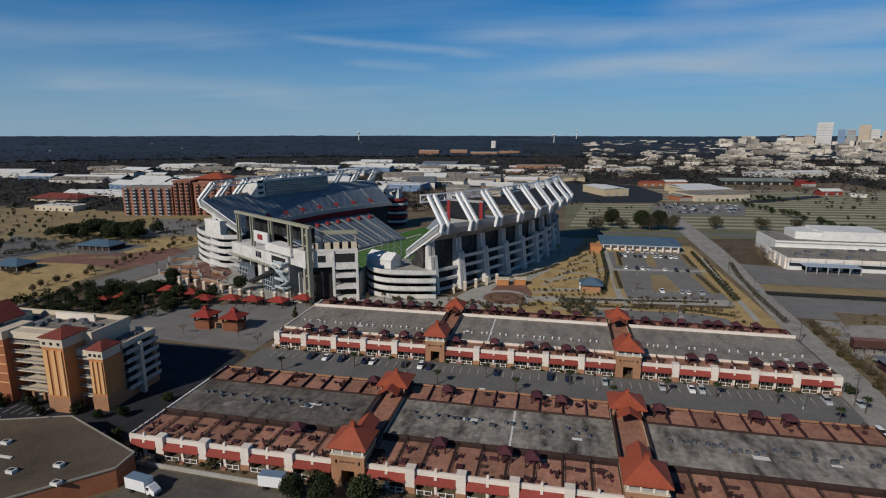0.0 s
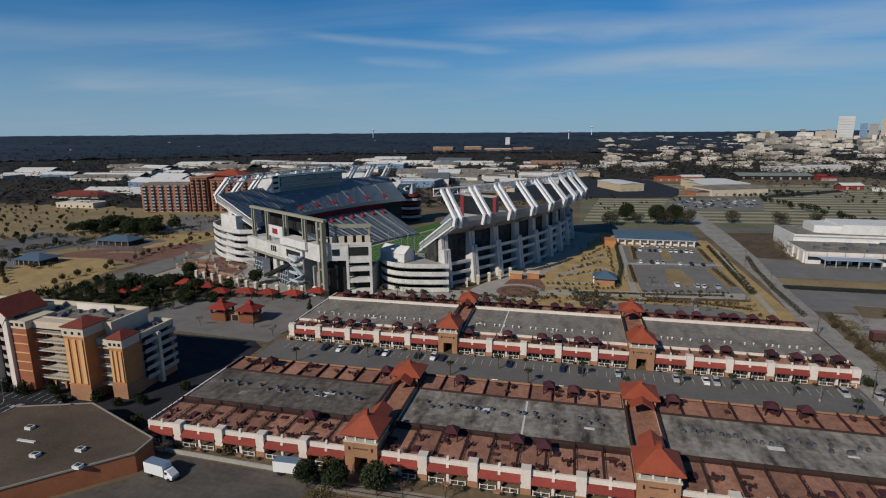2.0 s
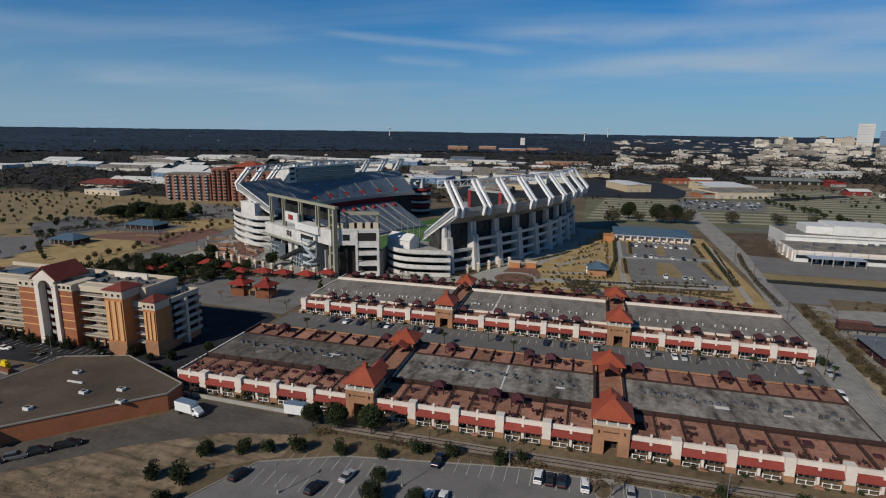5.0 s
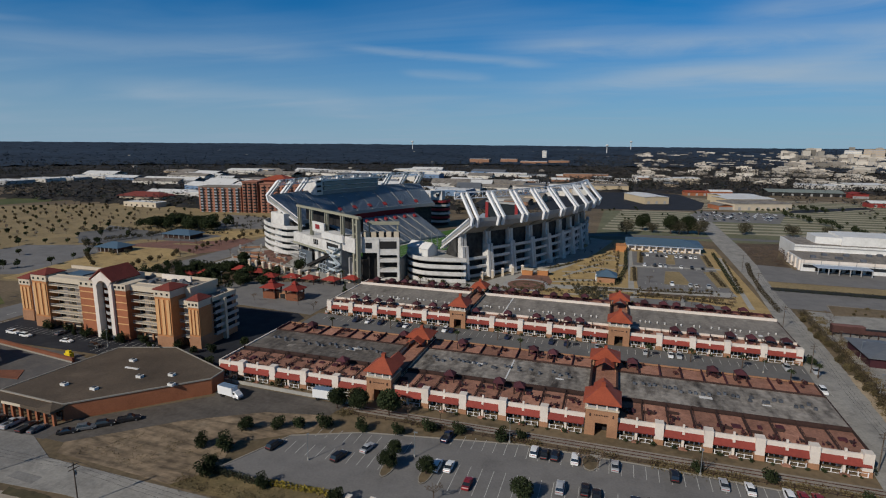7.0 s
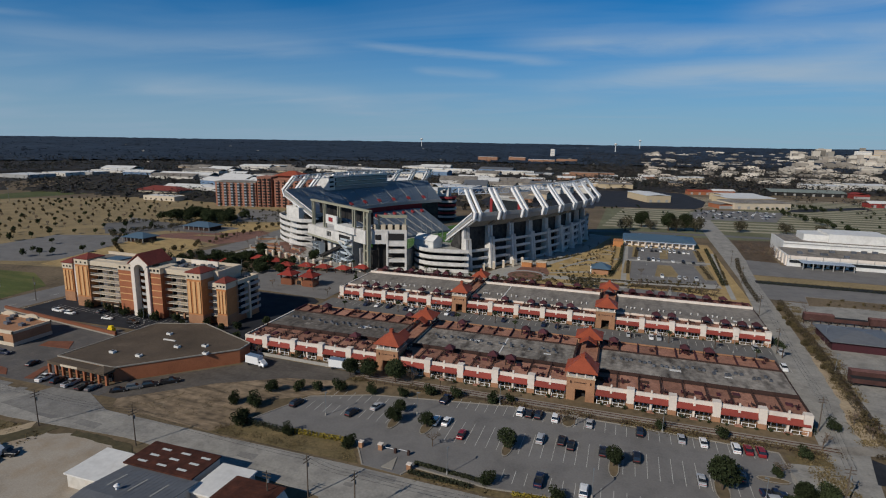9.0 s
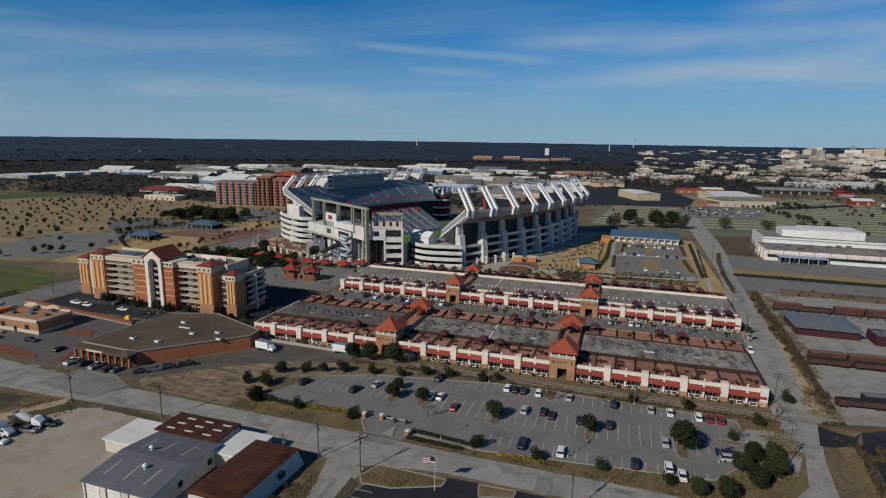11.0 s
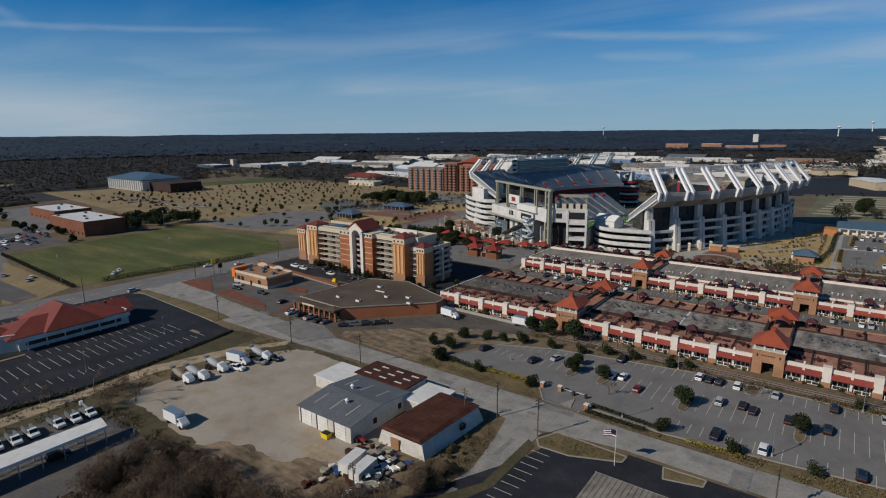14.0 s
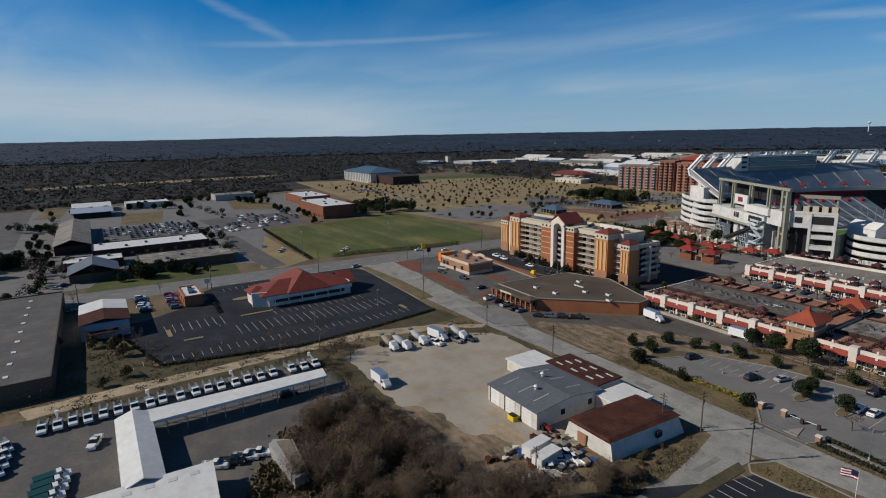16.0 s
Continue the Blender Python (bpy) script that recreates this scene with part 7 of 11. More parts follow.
# ---- truck yard sheds ----
def carport():
    ob = thing("long_carport", "long white open-sided truck shelter on slim posts", "shelter", -116, -27)
    part("roof", MB().prism([(-119.4, -50), (-112.4, -46), (-113, -3.4), (-118.2, -2.6)], 3.9, 4.25), M_WHITEROOF, ob)
    part("fascia", MB().prism([(-112.7, -46), (-112.4, -46), (-113, -3.4), (-113.3, -3.4)], 3.5, 3.95), M_WHITEROOF, ob)
    for i in range(11):
        y = -46 + i * 4.2
        part("post", MB().box(-113.3, -113.1, y - 0.1, y + 0.1, 0, 3.9), M_STADGREY, ob)
        part("post", MB().box(-118.6, -118.4, y - 0.1, y + 0.1, 0, 3.9), M_STADGREY, ob)
    part("back_rail", MB().box(-118.7, -118.5, -46, -4, 1.0, 1.2), M_STADGREY, ob)
    ob = thing("gabled_shed", "white gabled metal shed at the yard corner", "building", -103, -48)
    part("wall", MB().box(-118, -88.5, -51.4, -45.2, 0, 3.9), M_SHEDWALL, ob)
    part("roof", MB().gable(-118.6, -87.6, -52, -44.6, 3.9, 5.3, along="x"), M_WHITEROOF, ob)
    ob = thing("flat_shed", "low white metal-roofed shed with roof lights", "building", -80, -48)
    part("wall", MB().prism([(-88.6, -58), (-88, -36.6), (-70, -38.4), (-70, -58)], 0, 3.9), M_SHEDWALL, ob)
    part("roof", MB().prism([(-89, -58), (-88.4, -36.2), (-69.6, -38), (-69.6, -58)], 3.9, 4.3), M_WHITEROOF, ob)
    for i in range(5):
        part("roof_light", MB().box(-86.5, -85.3, -56 + i * 3.8, -54.4 + i * 3.8, 4.3, 4.36), M_CREAMLIGHT, ob)
    ob = thing("block_wall", "long grey concrete block shed with a dirt-covered top", "building", -84, -22)
    part("wall", MB().prism([(-92.4, -23.4), (-91, -24.8), (-76, -24), (-76.6, -21), (-90, -20)], 0, 2.6), M_STADGREY, ob)
    part("roof", MB().prism([(-91, -23.2), (-77, -23.2), (-77.4, -21.4), (-90, -20.4)], 2.6, 2.72), M_BROWNLOT, ob)


carport()


# ---- restaurant with the red roof ----
def red_restaurant():
    ob = thing("restaurant", "white restaurant with a broad red hipped roof and cross gable", "building", -204, 22)
    P = lambda name, mb, m, label="": part(name, mb, m, ob, label)
    P("wall", MB().box(-213, -196, 4, 38, 0, 4.6), M_STUCCO)
    P("window_band", MB().box(-196.02, -195.85, 6, 36, 1.4, 3.4), M_GLASS)
    P("main_roof", MB().hip(-214, -196, 2, 39, 4.6, 8.4, over=1.2), M_MAROON)
    P("cross_roof", MB().hip(-220, -194.4, 12, 29, 4.7, 11.0, over=0.8), M_MAROON)
    P("fascia", MB().box(-195.4, -194.9, 3, 39, 3.0, 4.7), M_WHITEROOF)
    P("porch_wing", MB().box(-210, -203, -1, 3.8, 0, 4.7), M_STUCCO)
    P("porch_roof", MB().hip(-210.4, -202.6, -1.6, 6, 4.7, 6.8, over=0.4), M_MAROON)
    P("porch_fin", MB().prism([(-200.4, -1.5), (-199.6, -1.5), (-197, 3.8), (-197.8, 3.8)], 0, 5.8), M_STUCCO)
    P("end_wall", MB().box(-199.6, -195.6, 38, 38.6, 0, 5.6), M_STUCCO)
    for i in range(6):
        P("porch_post", MB().box(-194.9, -194.6, 6 + i * 5.5, 6.3 + i * 5.5, 0, 3.6), M_STUCCO)
    P("end_gable", MB().gable(-214, -200, 36, 43, 4.2, 7.4, along="y"), M_MAROON)


red_restaurant()


def flat_block(name, label, category, x0, x1, y0, y1, h, wall, roof, units=3, windows=0, seed=1, turn=None):
    """A low flat-roofed block with parapet, roof units and windows on the front."""
    ob = thing(name, label, category, (x0 + x1) / 2, (y0 + y1) / 2)
    part("wall", MB().box(x0, x1, y0, y1, 0, h), wall, ob)
    part("roof", MB().box(x0 + 0.4, x1 - 0.4, y0 + 0.4, y1 - 0.4, h, h + 0.1), roof, ob)
    pp = MB()
    for a, b, c, d in ((x0, x1, y0, y0 + 0.4), (x0, x1, y1 - 0.4, y1), (x0, x0 + 0.4, y0 + 0.4, y1 - 0.4), (x1 - 0.4, x1, y0 + 0.4, y1 - 0.4)):
        pp.box(a, b, c, d, h, h + 0.5)
    part("parapet", pp, wall, ob)
    r = random.Random(seed)
    for i in range(units):
        x, y = r.uniform(x0 + 3, x1 - 3), r.uniform(y0 + 3, y1 - 3)
        part("roof_unit", MB().box(x - 1, x + 1, y - 0.8, y + 0.8, h + 0.1, h + 1.1), M_AC, ob)
    for i in range(windows):
        if x1 - x0 > y1 - y0:
            x = x0 + (x1 - x0) * (i + 0.5) / windows
            part("window", MB().box(x - 1, x + 1, y0 - 0.08, y0 + 0.02, 1.0, min(h - 0.6, 2.8)), M_GLASS, ob)
        else:
            y = y0 + (y1 - y0) * (i + 0.5) / windows
            part("window", MB().box(x1 - 0.02, x1 + 0.08, y - 1, y + 1, 1.0, min(h - 0.6, 2.8)), M_GLASS, ob)
    return ob


# walls take the dark roof brown for the shade and planting along them
sk = flat_block("skylight_warehouse", "wide flat grey-roofed warehouse with rows of white roof lights", "building", -252, -152, -150, -65, 5.0, M_ROOFBROWN, M_YARD, 0)
for i in range(9):
    for j in range(4):
        part("roof_light", MB().box(-244 + i * 10.5, -242.2 + i * 10.5, -76 - j * 16, -74.8 - j * 16, 5.1, 5.25), M_WHITEROOF, sk)
ob = thing("blue_barn", "pale blue metal barn with a rust-brown and white gabled roof", "building", -208, -51)
part("wall", MB().box(-221, -194, -59, -44.5, 0, 5.6), M_BLUEWALL, ob)
part("rust_roof", MB().gable(-208, -193.4, -59.4, -44, 5.6, 7.0, along="x"), M_RUST, ob)
part("white_roof", MB().gable(-221.6, -208, -59.4, -44, 5.6, 7.0, along="x"), M_WHITEROOF, ob)
part("canopy", MB().box(-194, -190, -57, -48, 3.0, 3.2), M_RUST, ob)
for i in range(3):
    part("skylight_strip", MB().box(-207, -194.5, -57 + i * 2.2, -56.6 + i * 2.2, 6.0 + i * 0.42, 6.1 + i * 0.42), M_CREAMLIGHT, ob)
flat_block("sales_kiosk", "small white-roofed brick sales office", "building", -234, -216, -24, -17, 4.0, M_BRICK, M_WHITEROOF, 4, 3)
flat_block("long_white_building", "long low building with a white flat roof", "building", -372, -345, -54, 8, 4.6, M_DARKWOOD, M_WHITEROOF, 5, 8)
flat_block("long_brown_building", "long dark low building with a flat brown roof", "building", -320, -290, -34, 12, 4.4, M_ROOFBROWN, M_ROOFGREY, 3, 8)
flat_block("white_annex", "low dark annex with a white roof", "building", -335, -318, -68, -40, 4.0, M_DARKWOOD, M_WHITEROOF, 2)
ob = thing("steep_gable_house", "dark-fronted steep gabled brick building", "building", -300, -62)
part("wall", MB().box(-310, -288, -64, -44, 0, 4.0), M_ROOFBROWN, ob)
part("roof", MB().gable(-311, -287, -65, -43, 4.0, 8.5, along="x"), M_GREYROOF, ob)
ob = thing("metal_barn", "large tan gabled metal barn", "building", -460, -64)
part("wall", MB().box(-478, -371, -73, -55, 0, 5.0), M_DARKWOOD, ob)
part("roof", MB().gable(-479, -370, -74, -54, 5.0, 8.6, along="x", t=0.4), M_ROOFPALE, ob)
for k, (x0, x1) in enumerate(((-580, -546), (-625, -592))):
    ob = thing("open_shed", "open shed with a pale blue metal roof", "building", x0, -50, group="blue sheds")
    # near-black box paints the shade under the open roof
    part("wall", MB().box(x0, x1, -66, -38, 0, 5), M_DARKINT, ob)
    part("roof", MB().gable(x0 - 2, x1 + 2, -68, -36, 5, 7.5, along="y"), M_BLUEWALL if k == 0 else M_WHITEROOF, ob)
# deep brick on both offices carries the shade of their fronts
flat_block("brick_offices", "two-storey brick office building with a white roof", "building", -470, -408, 106, 134, 10, M_DEEPBRICK, M_WHITEROOF, 5, 9)
flat_block("brick_wing", "brick building with flat white roof", "building", -562, -506, 122, 150, 8, M_DEEPBRICK, M_WHITEROOF, 4, 6)
flat_block("far_white_shed", "long pale far shed by the woods", "building", -622, -596, -24, 14, 5, M_SHEDWALL, M_WHITEROOF, 3)
flat_block("far_grey_shed", "long grey far shed by the woods", "building", -632, -606, 60, 100, 6, M_STADGREY, M_ROOFPALE, 3)
ob = thing("sports_hall", "white ribbed sports hall with a dark blue roof", "building", -735, 302)
part("wall", MB().box(-782, -690, 280, 332, 0, 13), M_STUCCO, ob)
part("roof", MB().hip(-782, -690, 280, 332, 13, 21, over=1.5, lip=0.8), M_BLUEROOF, ob)
for i in range(16):
    part("rib", MB().box(-779 + i * 5.8, -777.8 + i * 5.8, 278.8, 280, 0, 13), M_WHITEROOF, ob)
    part("rib_gap", MB().box(-777.8 + i * 5.8, -774 + i * 5.8, 279.7, 279.95, 2, 12), M_STADGREY, ob)
part("dark_wing", MB().box(-690, -640, 290, 330, 0, 11), M_DARKWOOD, ob)


# ---- plaza gate house and red shelters ----
def gate_house():
    ob = thing("gate_house", "twin brick gate house with red pyramid roofs", "building", -143, 209)
    for x in (-150, -137.5):
        part("pavilion_wall", MB().box(x - 3.2, x + 3.2, 206, 212, 0, 3.2), M_DEEPBRICK, ob)
        for dx in (-3, 3):
            for y in (206.2, 211.8):
                part("pavilion_post", MB().box(x + dx - 0.3, x + dx + 0.3, y - 0.3, y + 0.3, 3.2, 5.2), M_DARKWOOD, ob)
        part("pavilion_roof", MB().hip(x - 3.4, x + 3.4, 205.6, 212.4, 5.2, 8.0, over=0.9), M_SHELTER, ob)
        part("cap", MB().hip(x - 1, x + 1, 208, 210, 7.6, 9.2, over=0.3), M_SHELTER, ob)
    part("link_wall", MB().box(-146.8, -140.7, 208, 210, 0, 3.4), M_TANBRICK, ob)
    part("link_opening", MB().box(-145, -142.5, 207.85, 208, 0.2, 2.4), M_DARKINT, ob)


gate_house()


def red_shelter():
    ob = thing("red_shelter", "small shelter with a red tent roof", "shelter", group="red shelters")
    part("roof", MB().hip(-4, 4, -3, 3, 2.6, 4.6, over=0.3), M_SHELTER, ob)
    for x in (-3.6, 3.6):
        for y in (-2.6, 2.6):
            part("post", MB().box(x - 0.15, x + 0.15, y - 0.15, y + 0.15, 0, 2.7), M_DARKWOOD, ob)
    return ob


spread(red_shelter(), [(-170, 236, 8), (-158, 238.5, 5), (-147, 239, -4), (-135, 240, -8), (-126, 246, -10), (-182, 243, 10), (-196, 246, 12), (-208, 232, 20), (-216, 226, 20)])


# ---- buildings past the east road ----
def blue_building():
    ob = thing("blue_roof_building", "long white ticket building with a blue hipped roof", "building", 40, 400)
    part("wall", MB().box(16, 64, 399.4, 424, 0, 4.6), M_STUCCO, ob)
    part("roof", MB().hip(15, 65, 396.4, 425, 4.6, 7.6, over=0.6), M_BLUEROOF, ob)
    part("colonnade_beam", MB().box(15, 65, 396.4, 397.4, 3.4, 4.7), M_BLUEWALL, ob)
    for i in range(11):
        part("column", MB().box(16 + i * 4.7, 17 + i * 4.7, 396.4, 397.4, 0, 3.5), M_STUCCO, ob)
    part("brick_annex", MB().box(8, 15, 388, 400, 0, 4), M_ORANGE, ob)
    ob = thing("kiosk", "small brick kiosk with a blue pyramid roof", "kiosk", 3, 300)
    part("wall", MB().box(-1, 8, 292, 301, 0, 3.4), M_TANBRICK, ob)
    part("roof", MB().hip(-1, 8, 292, 301, 3.4, 6.6, over=1.2), M_BLUEROOF, ob)
    part("post", MB().box(-2.2, -1.6, 291.2, 291.8, 0, 4.6), M_WHITEMETAL, ob)


blue_building()


def white_plant():
    ob = thing("white_plant", "large white flat-roofed industrial plant with stepped halls", "building", 200, 410)
    P = lambda name, mb, m, label="": part(name, mb, m, ob, label)
    P("low_hall", MB().box(115, 330, 362, 397, 0, 6.5), M_WHITEROOF)
    P("low_roof", MB().box(116, 329, 363, 396, 6.5, 6.6), M_ROOFPALE)
    P("mid_hall", MB().box(120, 330, 397, 432, 0, 10.5), M_WHITEROOF)
    P("mid_roof", MB().box(121, 329, 398, 431, 10.5, 10.6), M_ROOFPALE)
    P("tall_hall", MB().box(148, 184, 402, 428, 10.5, 16.4), M_WHITEROOF)
    for i in range(24):
        P("wall_joint", MB().box(116 + i * 9, 116.3 + i * 9, 361.3, 361.5, 4.4, 6.9), M_STADGREY)
    P("mid_band", MB().box(120, 330, 396.7, 397, 9.0, 9.6), M_STADGREY)
    P("roof_duct", MB().box(190, 300, 376, 378, 6.6, 7.6), M_STADGREY)
    P("roof_shed", MB().box(196, 226, 380, 392, 6.6, 9.6), M_STADCON)
    P("arched_hall", MB().prism([(134, 406), (148, 403), (148, 428), (134, 424)], 10.5, 15.2), M_WHITEROOF)
    P("white_band", MB().box(114.8, 330, 361.6, 362, 5.0, 7.0), M_STUCCO)
    P("dark_band", MB().box(116, 330, 361.7, 361.95, 2.4, 4.2), M_GLASS)
    P("dock_canopy", MB().box(121, 149, 353.5, 362, 4.0, 4.4), M_BLUEWALL)
    for i in range(6):
        P("dock_post", MB().box(121.5 + i * 5.4, 122 + i * 5.4, 353.8, 354.3, 0, 4.0), M_STADGREY)
        P("dock_door", MB().box(122.6 + i * 5.2, 126 + i * 5.2, 361.5, 361.8, 0.4, 3.4), M_DARKINT)
    for i in range(4):
        P("end_fin", MB().box(114.2, 115, 364 + i * 8, 366 + i * 8, 0, 6.5), M_STUCCO)
    r = random.Random(8)
    for i in range(18):
        x, y = r.uniform(120, 320), r.uniform(366, 392)
        P("roof_unit", MB().box(x - 1.4, x + 1.4, y - 1, y + 1, 6.6, 8), M_AC)


white_plant()
ob = thing("freight_shed", "grey-roofed shed with dark burgundy walls", "building", 98, 197)
part("wall", MB().box(92, 114, 200, 220, 0, 3.4), M_DARKRED, ob)
part("roof", MB().hip(92, 114, 200, 220, 3.4, 5.6, over=1.0), M_GREYROOF, ob)
flat_block("small_grey_shed", "small grey flat-roofed shed", "building", 118, 134, 196, 206, 3.4, M_DARKRED, M_GREYROOF, 1)


# ---- brick apartments beyond the stadium ----
APT = (26.0, 32.0)


def apartments():
    ob = thing("apartment_block", "long red-brick apartment block with bay windows", "building", -395, 490)
    P = lambda name, mb, m, label="": part(name, mb, m, ob, label)
    def wing(ax, ay, bx, by, depth, h, bays):
        a, b = Vector((ax, ay, 0)), Vector((bx, by, 0))
        e = (b - a).normalized(); n = Vector((-e.y, e.x, 0)); L = (b - a).length
        def q(s0, s1, d0, d1, z0, z1):
            return MB().prism([tuple((a + e * s + n * d).xy) for s, d in ((s0, d0), (s1, d0), (s1, d1), (s0, d1))], z0, z1)
        P("wing_wall", q(0, L, 0, depth, 0, h), M_APTBRICK)
        P("wing_roof", q(-0.6, L + 0.6, -0.6, depth + 0.6, h, h + 1.0), M_ROOFPALE if h < 27 else M_APTBRICK)
        for i in range(bays):
            s = L * (i + 0.5) / bays
            P("bay", q(s - L / bays * 0.16, s + L / bays * 0.16, -1.4, 0, 0, h - 0.6), M_PALEBAY if h < 27 else M_APTBRICK)
            for k in range(int(h / 3.1)):
                P("window", q(s - 1.3, s + 1.3, -1.55, -1.4, 1.0 + k * 3.1, 2.6 + k * 3.1), M_GLASS)
                P("window", q(s + L / bays * 0.27, s + L / bays * 0.45, -0.12, 0, 1.0 + k * 3.1, 2.6 + k * 3.1), M_GLASS)
    wing(-416, 468, -370, 477, 20, APT[0], 6)
    wing(-368, 477, -352, 480, 24, APT[1], 3)
    wing(-350, 482, -300, 493, 22, APT[1] - 2, 7)
    P("roof_house", MB().box(-352, -326, 492, 512, APT[1] - 2, APT[1] + 2), M_APTBRICK)
    P("red_roof", MB().hip(-354, -324, 490, 514, APT[1] + 2, APT[1] + 7, over=1), M_REDTILE)


apartments()
ob = thing("red_roof_hall", "long hall with a dull red roof", "building", -556, 540)
part("wall", MB().box(-588, -526, 526, 552, 0, 6), M_CREAM, ob)
part("roof", MB().hip(-590, -524, 524, 554, 6, 11), M_MAROON, ob)
for n_, (x0, x1, y0, y1, h_, w_) in enumerate(((-1100, -1036, 590, 630, 5, M_BLUEROOF), (-1022, -950, 640, 690, 5.5, M_STADGREY), (-1004, -946, 704, 742, 6, M_SHEDWALL), (-996, -940, 752, 790, 5, M_STADGREY), (-1000, -920, 800, 846, 6.5, M_SHEDWALL), (-1046, -1036, 634, 642, 15, M_CREAM))):
    flat_block("far_factory", "tall pale far factory tower" if h_ > 10 else "long far factory hall with a white roof", "building", x0, x1, y0, y1, h_, w_, M_WHITEROOF, 2, 0, n_)
flat_block("white_hall", "white flat-roofed hall beside the grass lot", "building", -530, -484, 478, 498, 5, M_CREAM, M_WHITEROOF, 3, 6)


def lot_pavilion(x0, x1, y0, y1):
    ob = thing("lot_pavilion", "low dark pavilion with a blue-grey hipped roof", "building", (x0 + x1) / 2, y0, group="lot pavilions")
    part("wall", MB().box(x0 + 1, x1 - 1, y0 + 1, y1 - 1, 0, 3.2), M_DARKWOOD, ob)
    part("roof", MB().hip(x0, x1, y0, y1, 3.2, 6.4, over=0.6), M_BLUEROOF, ob)
    for i in range(6):
        x = x0 + 0.4 + (x1 - x0 - 0.8) * i / 5
        part("post", MB().box(x - 0.2, x + 0.2, y0, y0 + 0.4, 0, 3.2), M_STADGREY, ob)


lot_pavilion(-327, -301, 324, 340)
lot_pavilion(-327, -308, 266, 280)


def ribbed_building(x0, x1, y0, y1, h):
    """The low dark building with a ribbed grey metal roof in the black corner lot."""
    ob = thing("ribbed_roof_building", "low dark building with a pale grey ribbed metal roof", "building", (x0 + x1) / 2, (y0 + y1) / 2)
    part("wall", MB().box(x0 + 0.3, x1 - 0.3, y0 + 0.3, y1 - 0.3, 0, h), M_DARKWOOD, ob)
    part("roof", MB().box(x0, x1, y0, y1, h, h + 0.18), M_ROOFPALE, ob)
    for i in range(14):
        x = x0 + 0.5 + (x1 - x0 - 1) * i / 13
        part("roof_rib", MB().box(x - 0.06, x + 0.06, y0 + 0.1, y1 - 0.1, h + 0.18, h + 0.27), M_ROOFPALE, ob)
    part("fascia", MB().box(x0 - 0.08, x1 + 0.08, y1, y1 + 0.1, h - 0.35, h + 0.22), M_STADGREY, ob)


ribbed_building(-15, -1.3, 28, 45.2, 3.8)

# ---- vehicles ----
def loft(stations):
    """A closed skin through rings of equal count, capped at both ends."""
    k = len(stations[0])
    v = [p for s in stations for p in s]
    f = [tuple(range(k)), tuple(range(len(v) - 1, len(v) - k - 1, -1))]
    for i in range(len(stations) - 1):
        for j in range(k):
            a, b = i * k + j, i * k + (j + 1) % k
            f.append((a, b, b + k, a + k))
    return MB().add(v, f)


def car_mesh_body(L, W, belt, hood, tail):
    w = W / 2
    st = []
    for x, zt, ww in ((-L / 2, tail - 0.18, 0.86), (-L / 2 + 0.12, tail, 0.95), (-L * 0.3, belt, 1.0), (L * 0.12, belt, 1.0), (L * 0.24, hood + 0.06, 1.0), (L / 2 - 0.25, hood - 0.08, 0.93), (L / 2, hood - 0.3, 0.8)):
        a = w * ww
        st.append([(x, -a * 0.96, 0.28), (x, -a, 0.55), (x, -a * 0.97, zt - 0.12), (x, -a * 0.86, zt), (x, a * 0.86, zt), (x, a * 0.97, zt - 0.12), (x, a, 0.55), (x, a * 0.96, 0.28)])
    return loft(st)


